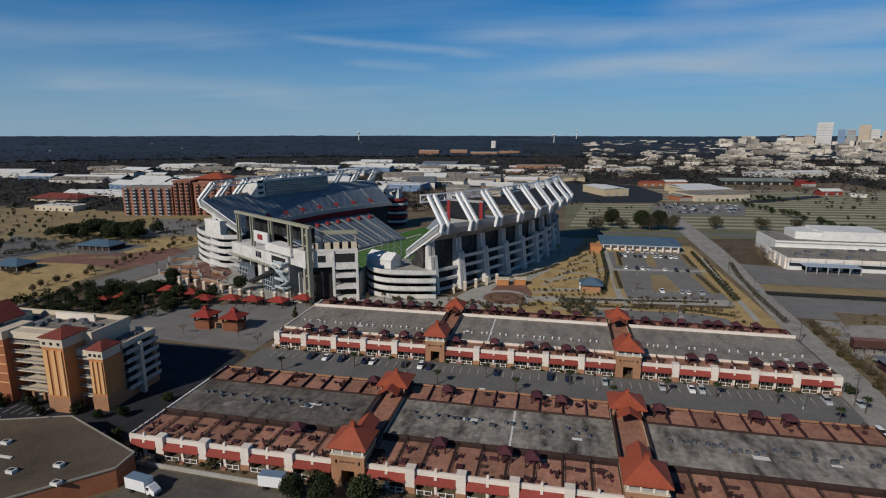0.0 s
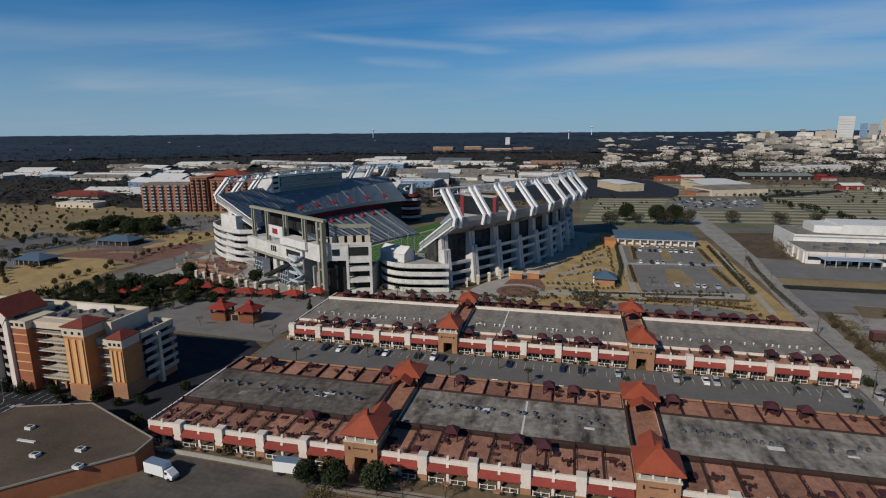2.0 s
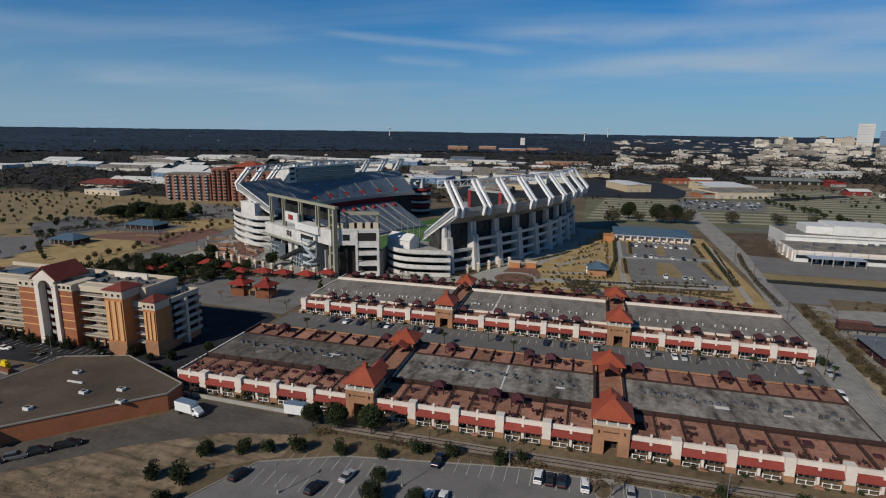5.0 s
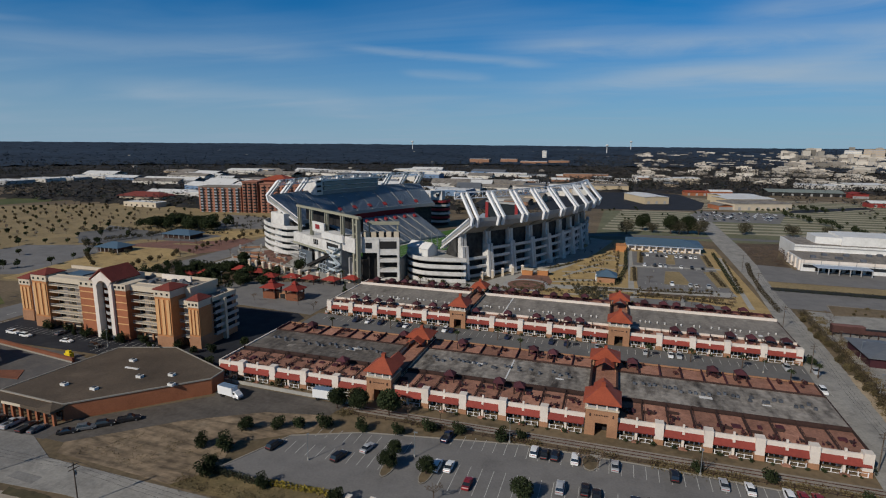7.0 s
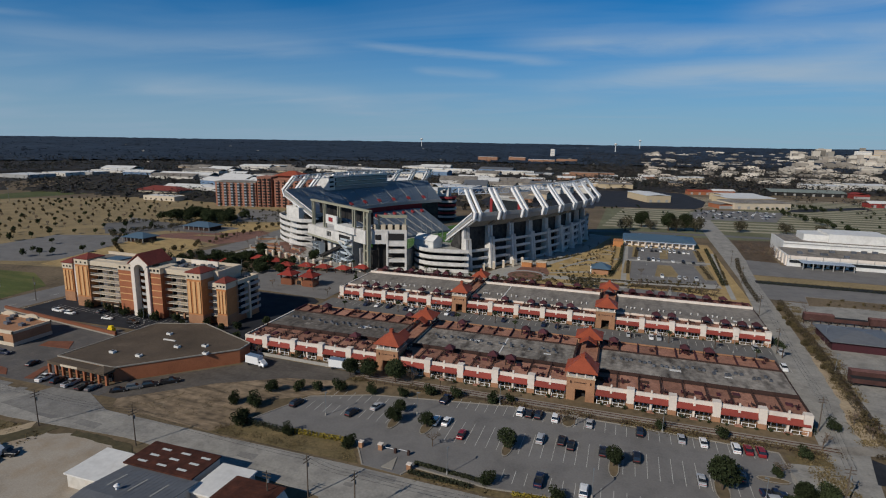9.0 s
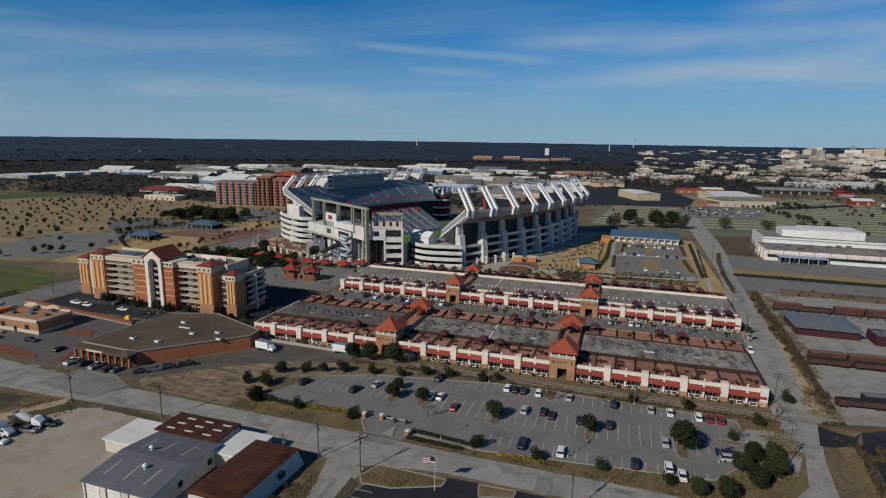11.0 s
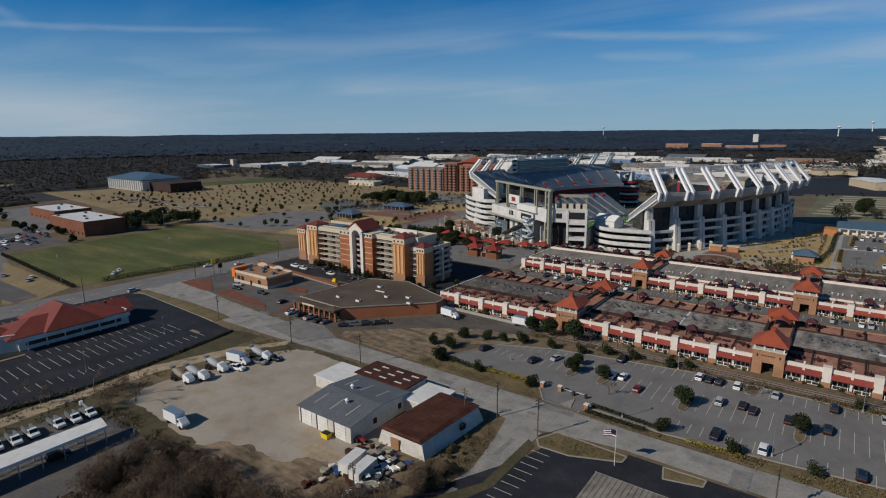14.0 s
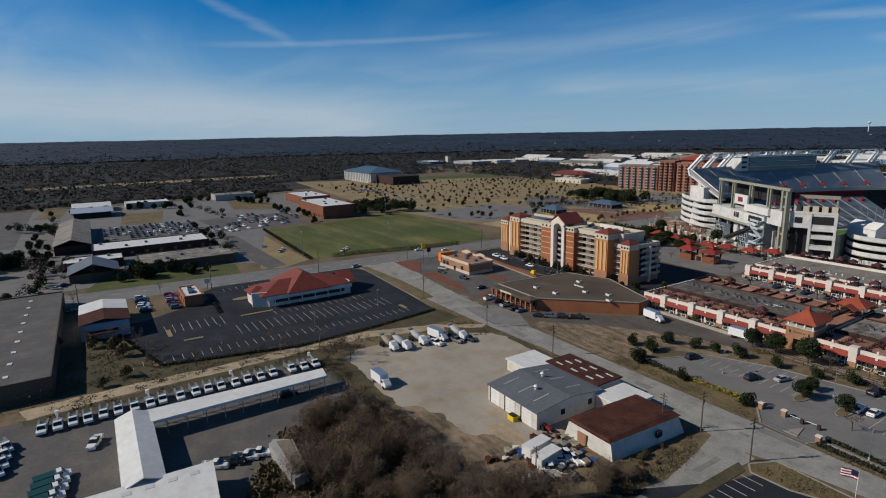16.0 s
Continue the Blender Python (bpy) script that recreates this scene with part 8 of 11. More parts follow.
def car(kind, paint, detail=2):
    L, W, H = {"sedan": (4.7, 1.82, 1.46), "suv": (4.75, 1.9, 1.74), "pickup": (5.6, 1.98, 1.86), "van": (5.0, 1.95, 1.8), "hatch": (4.1, 1.76, 1.5)}[kind]
    belt = {"sedan": 0.94, "suv": 1.08, "pickup": 1.15, "van": 1.08, "hatch": 0.98}[kind]
    words = {"sedan": "saloon car", "suv": "sport utility vehicle", "pickup": "pickup truck", "van": "minivan", "hatch": "hatchback car"}[kind]
    ob = thing("car" if kind != "pickup" else "pickup_truck", f"{paint} {words} parked on the asphalt", "car", group="parked cars")
    part("body", car_mesh_body(L, W, belt if kind != "pickup" else 1.05, belt - 0.06, belt - 0.02), PAINTS[paint], ob)
    w = W / 2
    g0, g1, r0, r1 = {"sedan": (-L * 0.36, L * 0.2, -L * 0.2, L * 0.05), "suv": (-L * 0.46, L * 0.22, -L * 0.4, L * 0.06), "pickup": (-L * 0.08, L * 0.26, -L * 0.05, L * 0.12), "van": (-L * 0.46, L * 0.28, -L * 0.42, L * 0.1), "hatch": (-L * 0.45, L * 0.22, -L * 0.33, L * 0.06)}[kind]
    b0, t0 = w * 0.88, w * 0.7
    part("window_glass", MB().prism([(g0, -b0), (g1, -b0), (g1, b0), (g0, b0)], belt - 0.06, H - 0.06, [(r0, -t0), (r1, -t0), (r1, t0), (r0, t0)]), M_GLASS, ob)
    part("roof", MB().prism([(r0 - 0.06, -t0 - 0.05), (r1 + 0.06, -t0 - 0.05), (r1 + 0.06, t0 + 0.05), (r0 - 0.06, t0 + 0.05)], H - 0.07, H, [(r0 + 0.1, -t0 + 0.1), (r1 - 0.1, -t0 + 0.1), (r1 - 0.1, t0 - 0.1), (r0 + 0.1, t0 - 0.1)]), PAINTS[paint], ob)
    if not detail:
        return ob
    if kind == "pickup":
        part("load_bed", MB().box(-L * 0.46, -L * 0.11, -w * 0.78, w * 0.78, 0.98, 1.08), M_TYRE, ob)
        part("bed_rim", MB().box(-L * 0.49, -L * 0.1, -w * 0.95, -w * 0.82, 0.9, 1.22).box(-L * 0.49, -L * 0.1, w * 0.82, w * 0.95, 0.9, 1.22).box(-L * 0.49, -L * 0.47, -w * 0.9, w * 0.9, 0.9, 1.22), PAINTS[paint], ob)
    for x in (-L * 0.29, L * 0.31) if detail > 1 else ():
        for y0, y1 in ((-w - 0.01, -w + 0.2), (w - 0.2, w + 0.01)):
            wh = part("wheel", MB().wheel(x, y0, y1, 0.33, 0.33), M_TYRE, ob)
            if x > 0:
                part("rim", MB().wheel(x, y0 - 0.012 if y0 < 0 else y1, y0 if y0 < 0 else y1 + 0.012, 0.33, 0.21, 8), M_RIM, wh)
    if detail > 1:
        for y in (-w * 0.66, w * 0.66):
            part("headlight", MB().box(L / 2 - 0.16, L / 2 - 0.02, y - 0.2, y + 0.2, belt - 0.36, belt - 0.22), M_LAMP, ob)
    if detail > 1:
        part("tail_light", MB().box(-L / 2 - 0.01, -L / 2 + 0.1, -w * 0.8, w * 0.8, belt - 0.3, belt - 0.2), M_TAIL, ob)
    return ob


STOCK = {}


def park(kind, paint, x, y, turn, z=0.06, detail=2):
    key = (kind, paint, detail)
    m = pose(x, y, z, 0, 0, turn)
    if key in STOCK:
        copy_thing(STOCK[key], m)
    else:
        STOCK[key] = car(kind, paint, detail)
        STOCK[key].matrix_basis = m


# car park before the terrace row
for k, p, x, y, a in (
    ("sedan", "white", -27.3, 98.2, 90), ("suv", "white", -30.1, 97.6, 90), ("sedan", "red", -21.6, 93.2, 90), ("suv", "white", -9.4, 110.6, 90), ("sedan", "black", -6.9, 110.4, 90),
    ("suv", "black", -4.4, 110.4, 90), ("suv", "white", 0.3, 110.4, 90), ("sedan", "silver", 9.4, 110.4, 90), ("suv", "silver", -2.0, 98.0, 90), ("sedan", "black", 5.7, 97.6, 90),
    ("sedan", "black", 13.4, 97.4, 90), ("suv", "black", 21.3, 97.4, 90), ("suv", "black", 22.2, 110.4, 90), ("sedan", "silver", 32.4, 110.4, 90), ("sedan", "white", 37.6, 110.4, 90),
    ("suv", "white", 45.0, 110.2, 90), ("sedan", "red", 47.8, 110.4, 90), ("suv", "red", 50.6, 110.4, 90), ("sedan", "silver", 35.2, 92.8, 90), ("pickup", "navy", 0.4, 80.2, 90),
    ("suv", "white", 10.2, 79.6, 90), ("suv", "black", 27.6, 80.2, 90), ("suv", "white", 35.2, 81.0, 90), ("sedan", "white", 38.0, 78.8, 90), ("pickup", "navy", 49.6, 92.2, 8), ("suv", "silver", 49.8, 89.8, 8),
    ("suv", "black", -70.9, 93.6, 80), ("suv", "black", -53.5, 94.0, 78), ("sedan", "silver", -48.6, 99.6, 80), ("pickup", "navy", -31.5, 110.5, 85), ("sedan", "black", 3.2, 99.0, 90), ("hatch", "grey", 44.0, 97.0, 90)):
    park(k, p, x, y, a)
# by the shops
for k, p, x, y, a in (("pickup", "white", -153.3, 81.2, 96), ("suv", "black", -147.9, 81.4, 92), ("pickup", "silver", -142.4, 81.2, 92), ("pickup", "black", -136.6, 81.0, 92), ("sedan", "grey", -133.6, 81.2, 92),
    ("sedan", "black", -125.0, 82.6, 40), ("suv", "grey", -122.2, 85.6, 40), ("suv", "black", -119.2, 88.6, 40), ("pickup", "black", -115.4, 92.6, 40), ("suv", "silver", -207, 93, 20), ("sedan", "black", -202, 89, 10),
    ("suv", "navy", -186, 91, 5), ("sedan", "black", -168, 88, 100), ("suv", "white", -206, 131, 0), ("sedan", "white", -186, 131.5, 5), ("suv", "black", -172, 131, 3), ("sedan", "grey", -196, 137.5, 90),
    ("suv", "black", -150, 128, 90), ("sedan", "silver", -160, 129.5, 90), ("pickup", "white", -214, 132, 0), ("sedan", "white", -244, 118, 95), ("suv", "silver", -238, 60, 92), ("sedan", "white", -254, 106, 93)):
    park(k, p, x, y, a)
# parking street between the rows
rc = random.Random(11)
for i in range(66):
    x = -108 + i * 2.8
    if rc.random() < (0.62 if x < 0 else 0.45):
        park(rc.choice(["sedan", "suv", "suv", "pickup", "hatch"]), rc.choice(["black", "white", "silver", "grey", "navy", "blue", "red"]), x + 1.4, 172.0, 90 if rc.random() < 0.5 else -90, detail=1)
    if rc.random() < 0.16:
        park(rc.choice(["sedan", "suv"]), rc.choice(["black", "white", "silver", "navy"]), x + 1.4, 188.6, -90, detail=1)
for i in range(30):
    if rc.random() < 0.4:
        park(rc.choice(["sedan", "suv"]), rc.choice(["black", "white", "silver", "grey"]), -100 + i * 5.8, 244.8, 90, detail=0)
# lots past the row and by the restaurant
for i in range(12):
    for y in (298.5, 345, 378.5, 392):
        if rc.random() < (0.62 if y > 330 else 0.22):
            park(rc.choice(["sedan", "suv", "pickup"]), rc.choice(["white", "white", "white", "silver", "black"]), 25.5 + i * 3, y, 90, detail=0)
for i in range(8):
    park(rc.choice(["sedan", "suv"]), rc.choice(["black", "white", "silver", "navy"]), -240 + i * 3.0, -38 + rc.uniform(-0.4, 0.4), 90, detail=0)
    park(rc.choice(["sedan", "suv"]), rc.choice(["black", "red", "silver", "grey"]), -238 + i * 3.0, -27 + rc.uniform(-0.4, 0.4), 90, detail=0)
for x, y in ((-281, -69), (-286, -66), (-235.6, -62), (-222, -70), (-228, -71), (-280, 70), (-284, 74), (-240, -120), (-300, 39), (-306, 42), (-322, 35)):
    park("sedan", rc.choice(["black", "white", "silver"]), x, y, rc.uniform(0, 180), detail=0)
for i in range(16):
    for j in range(7):
        if rc.random() < 0.72:
            park(rc.choice(["sedan", "suv", "pickup"]), rc.choice(["white", "silver", "grey", "black", "black", "navy", "blue"]), -412 - j * 9, -46 + i * 3.9, 0, detail=0)
for i in range(13):
    for j in range(3):
        if rc.random() < 0.75:
            park(rc.choice(["sedan", "suv"]), rc.choice(["white", "silver", "black", "navy"]), -392 - j * 14 - i * 1.5, 22 + i * 4.6, 12, detail=0)
for i in range(14):
    for j in range(4):
        if rc.random() < 0.6:
            park(rc.choice(["sedan", "suv"]), rc.choice(["white", "silver", "black", "black", "navy", "red"]), -430 - j * 14, 40 + i * 4.2, 10, detail=0)
for i in range(7):
    for j in range(17):
        if rc.random() < 0.5:
            park(rc.choice(["sedan", "suv"]), rc.choice(["white", "silver", "black", "navy", "grey"]), 82 + i * 4 + j * 4.6 + rc.random(), 590 + i * 12 + j * 0.6, 100, detail=0)
for i in range(40):
    park(rc.choice(["sedan", "suv"]), rc.choice(["white", "silver", "black", "red"]), -640 + rc.random() * 160, 215 + rc.random() * 30, 60, detail=0)


def service_truck(color="white", bed="utility"):
    ob = thing("service_truck", f"{color} service truck with a utility body", "truck", group="service trucks")
    part("chassis", MB().box(-3.1, 2.6, -0.45, 0.45, 0.45, 0.75), M_TYRE, ob)
    part("cab", loft([[(0.5, -1, 0.6), (0.5, -1, 1.35), (0.5, -0.85, 2.15), (0.5, 0.85, 2.15), (0.5, 1, 1.35), (0.5, 1, 0.6)],
                      [(1.5, -1, 0.6), (1.5, -1, 1.35), (1.35, -0.82, 2.15), (1.35, 0.82, 2.15), (1.5, 1, 1.35), (1.5, 1, 0.6)],
                      [(1.9, -1, 0.6), (1.9, -1, 1.3), (1.9, -0.9, 1.36), (1.9, 0.9, 1.36), (1.9, 1, 1.3), (1.9, 1, 0.6)],
                      [(2.9, -0.95, 0.6), (2.9, -0.95, 1.1), (2.9, -0.85, 1.18), (2.9, 0.85, 1.18), (2.9, 0.95, 1.1), (2.9, 0.95, 0.6)]]), PAINTS["white"], ob)
    part("windscreen", MB().add([(1.93, -0.85, 1.4), (1.93, 0.85, 1.4), (1.45, 0.75, 2.08), (1.45, -0.75, 2.08)], [(0, 1, 2, 3)]), M_GLASS, ob)
    for y in (-1.01, 1.0):
        part("side_window", MB().box(0.7, 1.5, y, y + 0.01, 1.42, 1.95), M_GLASS, ob)
    if bed == "utility":
        part("utility_body", MB().box(-3.2, 0.3, -1.05, -0.6, 0.75, 1.7).box(-3.2, 0.3, 0.6, 1.05, 0.75, 1.7).box(-3.2, 0.3, -0.6, 0.6, 0.75, 0.95), M_STEELGREY, ob)
        part("ladder_rack", MB().beam((-3.1, -0.9, 2.1), (0.3, -0.9, 2.1), 0.1).beam((-3.1, -0.9, 1.7), (-3.1, -0.9, 2.1), 0.1).beam((0.2, -0.9, 1.7), (0.2, -0.9, 2.1), 0.1), M_STEELGREY, ob)
    elif bed == "bucket":
        part("flat_body", MB().box(-3.2, 0.3, -1.05, 1.05, 0.75, 1.2), M_STEELGREY, ob)
        part("boom", MB().beam((-0.4, 0, 1.9), (-3.6, 0, 2.6), 0.35), M_STADGREY, ob)
        part("boom_mast", MB().cyl(-0.4, 0, 1.2, 2.0, 0.35), M_STADGREY, ob)
        part("bucket", MB().cyl(-3.6, 0, 1.8, 2.8, 0.45, 0.5), PAINTS["white"], ob)
    else:
        part("dark_body", MB().box(-3.4, 0.3, -1.1, 1.1, 0.8, 1.9), PAINTS["green"], ob)
        part("body_trim", MB().box(-3.4, 0.3, -1.14, -1.1, 1.2, 1.35).box(-3.4, 0.3, 1.1, 1.14, 1.2, 1.35), PAINTS["green"], ob)
    for x in (-1.9, 2.0):
        for y0, y1 in ((-1.02, -0.72), (0.72, 1.02)):
            part("wheel", MB().wheel(x, y0, y1, 0.42, 0.42), M_TYRE, ob)
    return ob


yard = [-66.4, -63.4, -60.4, -57.4, -54.1, -51.0, -47.5, -44.0, -41.1, -37.0, -33.3, -30.1, -27.0, -23.3, -19.9, -16.5, -13.0, -7.7, -4.1, -0.8]
spread(service_truck(), [(-131.4 + 0.5 * (i % 3 == 0), y, -3 + (i * 37 % 7)) for i, y in enumerate(yard) if i % 6 != 1] + [(-122.4, -73, 20), (-118.8, -73, 18), (-115.4, -73.6, 22), (-126, -73, 20)])
spread(service_truck(bed="bucket"), [(-131.0, y, 2) for i, y in enumerate(yard) if i % 6 == 1])
spread(service_truck(bed="dark"), [(-106.0, -63.2, 98), (-103.4, -63.4, 98), (-100.8, -63.6, 98), (-98.2, -64, 98), (-95.6, -64.2, 98)])
park("pickup", "white", -117.0, -56.2, -20)
park("pickup", "white", -92.5, -35.4, 60); park("pickup", "black", -92.0, -32.2, 60); park("pickup", "white", -92.2, -29.4, 60); park("pickup", "white", -92.0, -26.8, 60)
park("suv", "black", -115.5, -13, 85)


def box_truck(label="white box truck with a long cargo body"):
    ob = thing("box_truck", label, "truck", group="box trucks")
    part("chassis", MB().box(-4.0, 3.4, -0.5, 0.5, 0.5, 0.9), M_TYRE, ob)
    part("cargo_box", MB().box(-4.1, 1.5, -1.22, 1.22, 0.95, 3.5), PAINTS["white"], ob)
    part("box_roof", MB().box(-4.05, 1.45, -1.18, 1.18, 3.5, 3.55), M_TRUCKROOF, ob)
    part("cab", loft([[(1.6, -1.1, 0.6), (1.6, -1.1, 1.6), (1.6, -0.95, 2.5), (1.6, 0.95, 2.5), (1.6, 1.1, 1.6), (1.6, 1.1, 0.6)],
                      [(2.5, -1.1, 0.6), (2.5, -1.1, 1.6), (2.35, -0.9, 2.5), (2.35, 0.9, 2.5), (2.5, 1.1, 1.6), (2.5, 1.1, 0.6)],
                      [(3.7, -1.0, 0.6), (3.7, -1.0, 1.25), (3.7, -0.9, 1.4), (3.7, 0.9, 1.4), (3.7, 1.0, 1.25), (3.7, 1.0, 0.6)]]), PAINTS["white"], ob)
    part("windscreen", MB().add([(2.62, -0.9, 1.62), (2.62, 0.9, 1.62), (2.42, 0.8, 2.4), (2.42, -0.8, 2.4)], [(0, 1, 2, 3)]), M_GLASS, ob)
    for y in (-1.13, 1.11):
        part("side_window", MB().box(1.75, 2.4, y, y + 0.02, 1.65, 2.3), M_GLASS, ob)
    part("bumper", MB().box(3.65, 3.8, -1.0, 1.0, 0.55, 0.85), M_STEELGREY, ob)
    for x in (-2.7, 2.7):
        for y0, y1 in ((-1.15, -0.8), (0.8, 1.15)):
            part("wheel", MB().wheel(x, y0, y1, 0.48, 0.48), M_TYRE, ob)
    return ob


spread(box_truck(), [(-107.6, 10.0, 2, 0.04), (-98.6, 112.8, -8, 0.05), (-71.0, 120.0, 2, 0.05)])


def mixer_truck():
    ob = thing("mixer_truck", "white concrete mixer truck with a tilted drum", "truck", group="mixer trucks")
    part("chassis", MB().box(-4.4, 3.6, -0.55, 0.55, 0.6, 1.05), M_TYRE, ob)
    part("cab", loft([[(1.8, -1.15, 0.7), (1.8, -1.15, 2.0), (1.8, -1.0, 2.9), (1.8, 1.0, 2.9), (1.8, 1.15, 2.0), (1.8, 1.15, 0.7)],
                      [(2.9, -1.15, 0.7), (2.9, -1.15, 2.0), (2.75, -1.0, 2.85), (2.75, 1.0, 2.85), (2.9, 1.15, 2.0), (2.9, 1.15, 0.7)],
                      [(4.3, -1.0, 0.7), (4.3, -1.0, 1.6), (4.3, -0.9, 1.75), (4.3, 0.9, 1.75), (4.3, 1.0, 1.6), (4.3, 1.0, 0.7)]]), PAINTS["white"], ob)
    part("windscreen", MB().add([(3.0, -0.9, 2.0), (3.0, 0.9, 2.0), (2.82, 0.85, 2.75), (2.82, -0.85, 2.75)], [(0, 1, 2, 3)]), M_GLASS, ob)
    n = 14
    st = []
    for t, r in ((0.0, 0.55), (0.1, 0.9), (0.35, 1.12), (0.65, 1.0), (1.0, 0.5)):
        cx, cz = 1.4 - 5.0 * t, 1.9 + 1.1 * t
        st.append([(cx - 0.2 * r * math.cos(2 * math.pi * i / n), r * math.sin(2 * math.pi * i / n), cz + r * math.cos(2 * math.pi * i / n)) for i in range(n)])
    part("drum", loft(st), PAINTS["silver"], ob)
    part("chute", MB().beam((-3.8, 0, 2.6), (-5.0, 0, 1.2), 0.6, 0.15), M_STEELGREY, ob)
    part("hopper", MB().prism([(-4.2, -0.5), (-3.4, -0.5), (-3.4, 0.5), (-4.2, 0.5)], 3.2, 3.9, [(-4.5, -0.7), (-3.2, -0.7), (-3.2, 0.7), (-4.5, 0.7)]), M_STEELGREY, ob)
    for x in (-3.2, -2.0, 3.0):
        for y0, y1 in ((-1.2, -0.75), (0.75, 1.2)):
            part("wheel", MB().wheel(x, y0, y1, 0.52, 0.52), M_TYRE, ob)
    return ob


spread(mixer_truck(), [(-129.0, 33.6, 8, 0.04), (-125.2, 46.6, 8, 0.04), (-128.4, 27.0, 12, 0.04)])
spread(box_truck("tall white box truck in the gravel yard"), [(-127.6, 40.6, 10, 0.04)])
park("pickup", "white", -124.2, 37.4, 14, 0.04)
park("pickup", "grey", -122.4, 44.2, 10, 0.04)
park("pickup", "black", -121.0, 48.0, 16, 0.04)
ob = mixer_truck()
tagged(ob, "concrete mixer truck with a pale tan drum")
for c in ob.children:
    if c.name.startswith("drum"):
        c.data = c.data.copy(); c.data.materials.clear(); c.data.materials.append(PAINTS["tan"])
ob.matrix_basis = pose(-130.2, 23.6, 0.04, 0, 0, 8)


def junk_yard():
    r = random.Random(21)
    for i in range(9):
        x, y = -59 + r.random() * 8, 15 + r.random() * 14
        park(r.choice(["pickup", "sedan"]), r.choice(["white", "white", "silver", "tan", "grey"]), x, y, r.uniform(0, 360), z=0.02)
    for x, y, a in ((-55.6, 21.6, 8), (-59.6, 22.4, 8)):
        ob = thing("storage_container", "weathered white storage container in the scrap yard", "container", x, y, group="containers")
        part("case", MB().box(-1.3, 1.3, -3.2, 3.2, 0, 2.6), M_SHEDWALL, ob)
        part("lid", MB().box(-1.34, 1.34, -3.24, 3.24, 2.6, 2.75), M_WHITEROOF, ob)
        part("door_panel", MB().box(-1.1, 1.1, -3.26, -3.2, 0.15, 2.4), M_WHITEROOF, ob)
        for c in ob.children:
            c.matrix_parent_inverse = Matrix.Identity(4)
        ob.matrix_basis = pose(x, y, 0.02, 0, 0, a)
    for i in range(46):
        x, y = -64 + r.random() * 14, 12 + r.random() * 20
        ob = thing("scrap_part", "rusty scrap machinery part lying in the yard", "scrap", x, y, group="scrap")
        s = 0.3 + r.random() * 0.7
        m = r.choice([M_RUST, M_STEELGREY, M_SHEDWALL, M_RUST, PAINTS["blue"], M_WARNYELLOW if i % 9 == 0 else M_OLIVE])
        mb = MB().box(x - s, x + s, y - s * 0.6, y + s * 0.6, 0.02, 0.3 + s * 0.7).beam((x - s, y, 0.4), (x + s * 1.4, y + s, 0.5 + s), 0.15)
        part("frame", mb, m, ob)
        part("drum", MB().cyl(x + s, y - s, 0.02, 0.5 * s + 0.2, 0.3 * s + 0.1), M_RUST, ob)


junk_yard()
ob = thing("yellow_skip", "yellow steel waste skip with a dark lid beside the warehouse", "skip", -73.2, 27.2)
part("hull", MB().prism([(-74.2, 26.5), (-72.2, 26.5), (-72.2, 28.0), (-74.2, 28.0)], 0.04, 1.25, [(-74.3, 26.4), (-72.1, 26.4), (-72.1, 28.1), (-74.3, 28.1)]), M_WARNYELLOW, ob)
part("rim", MB().box(-74.35, -72.05, 26.35, 26.5, 1.2, 1.32).box(-74.35, -72.05, 28.0, 28.15, 1.2, 1.32), M_WARNYELLOW, ob)
part("lid", MB().prism([(-74.25, 26.5), (-72.15, 26.5), (-72.15, 28.0), (-74.25, 28.0)], 1.25, 1.34), M_DARKINT, ob, "dark plastic lid")
ob = thing("farm_tractor", "small red farm tractor", "tractor", -64.6, 30.4)
part("hood", MB().box(-65.2, -63.6, 30.1, 30.8, 0.7, 1.3), PAINTS["red"], ob)
part("seat", MB().box(-66.0, -65.4, 30.1, 30.8, 0.8, 1.5), PAINTS["red"], ob)
for x, r_ in ((-65.8, 0.65), (-63.9, 0.4)):
    for y in (29.7, 31.0):
        part("wheel", MB().wheel(x, y - 0.15, y + 0.15, r_, r_), M_TYRE, ob)


def wagon(name, label, half, body, roof, top, group):
    ob = thing(name, label, "wagon", group=group)
    part("body", MB().box(-half, half, -1.45, 1.45, 1.05, top), body, ob)
    rb = MB()
    n = 4
    for i in range(n + 1):
        x = -half + 0.15 + i * (2 * half - 0.3) / n
        rb.box(x - 0.09, x + 0.09, -1.53, 1.53, 1.05, top - 0.1)
    part("ribbing", rb, body, ob)
    if roof:
        part("roof", MB().hip(-half, half, -1.45, 1.45, top, top + 0.45, over=0.08, lip=0.1), roof, ob)
    else:
        part("load", MB().box(-half + 0.3, half - 0.3, -1.2, 1.2, top, top + 0.12), M_DARKINT, ob)
    part("sill", MB().box(-half - 0.4, half + 0.4, -0.4, 0.4, 0.75, 1.05), M_TYRE, ob)
    for x in (-half + 1.6, half - 1.6):
        part("bogie", MB().box(x - 1.2, x + 1.2, -0.9, 0.9, 0.35, 0.75), M_TYRE, ob)
        for dx in (-0.8, 0.8):
            part("wheel", MB().wheel(x + dx, -0.95, -0.75, 0.45, 0.45), M_TYRE, ob)
            part("wheel", MB().wheel(x + dx, 0.75, 0.95, 0.45, 0.45), M_TYRE, ob)
    return ob


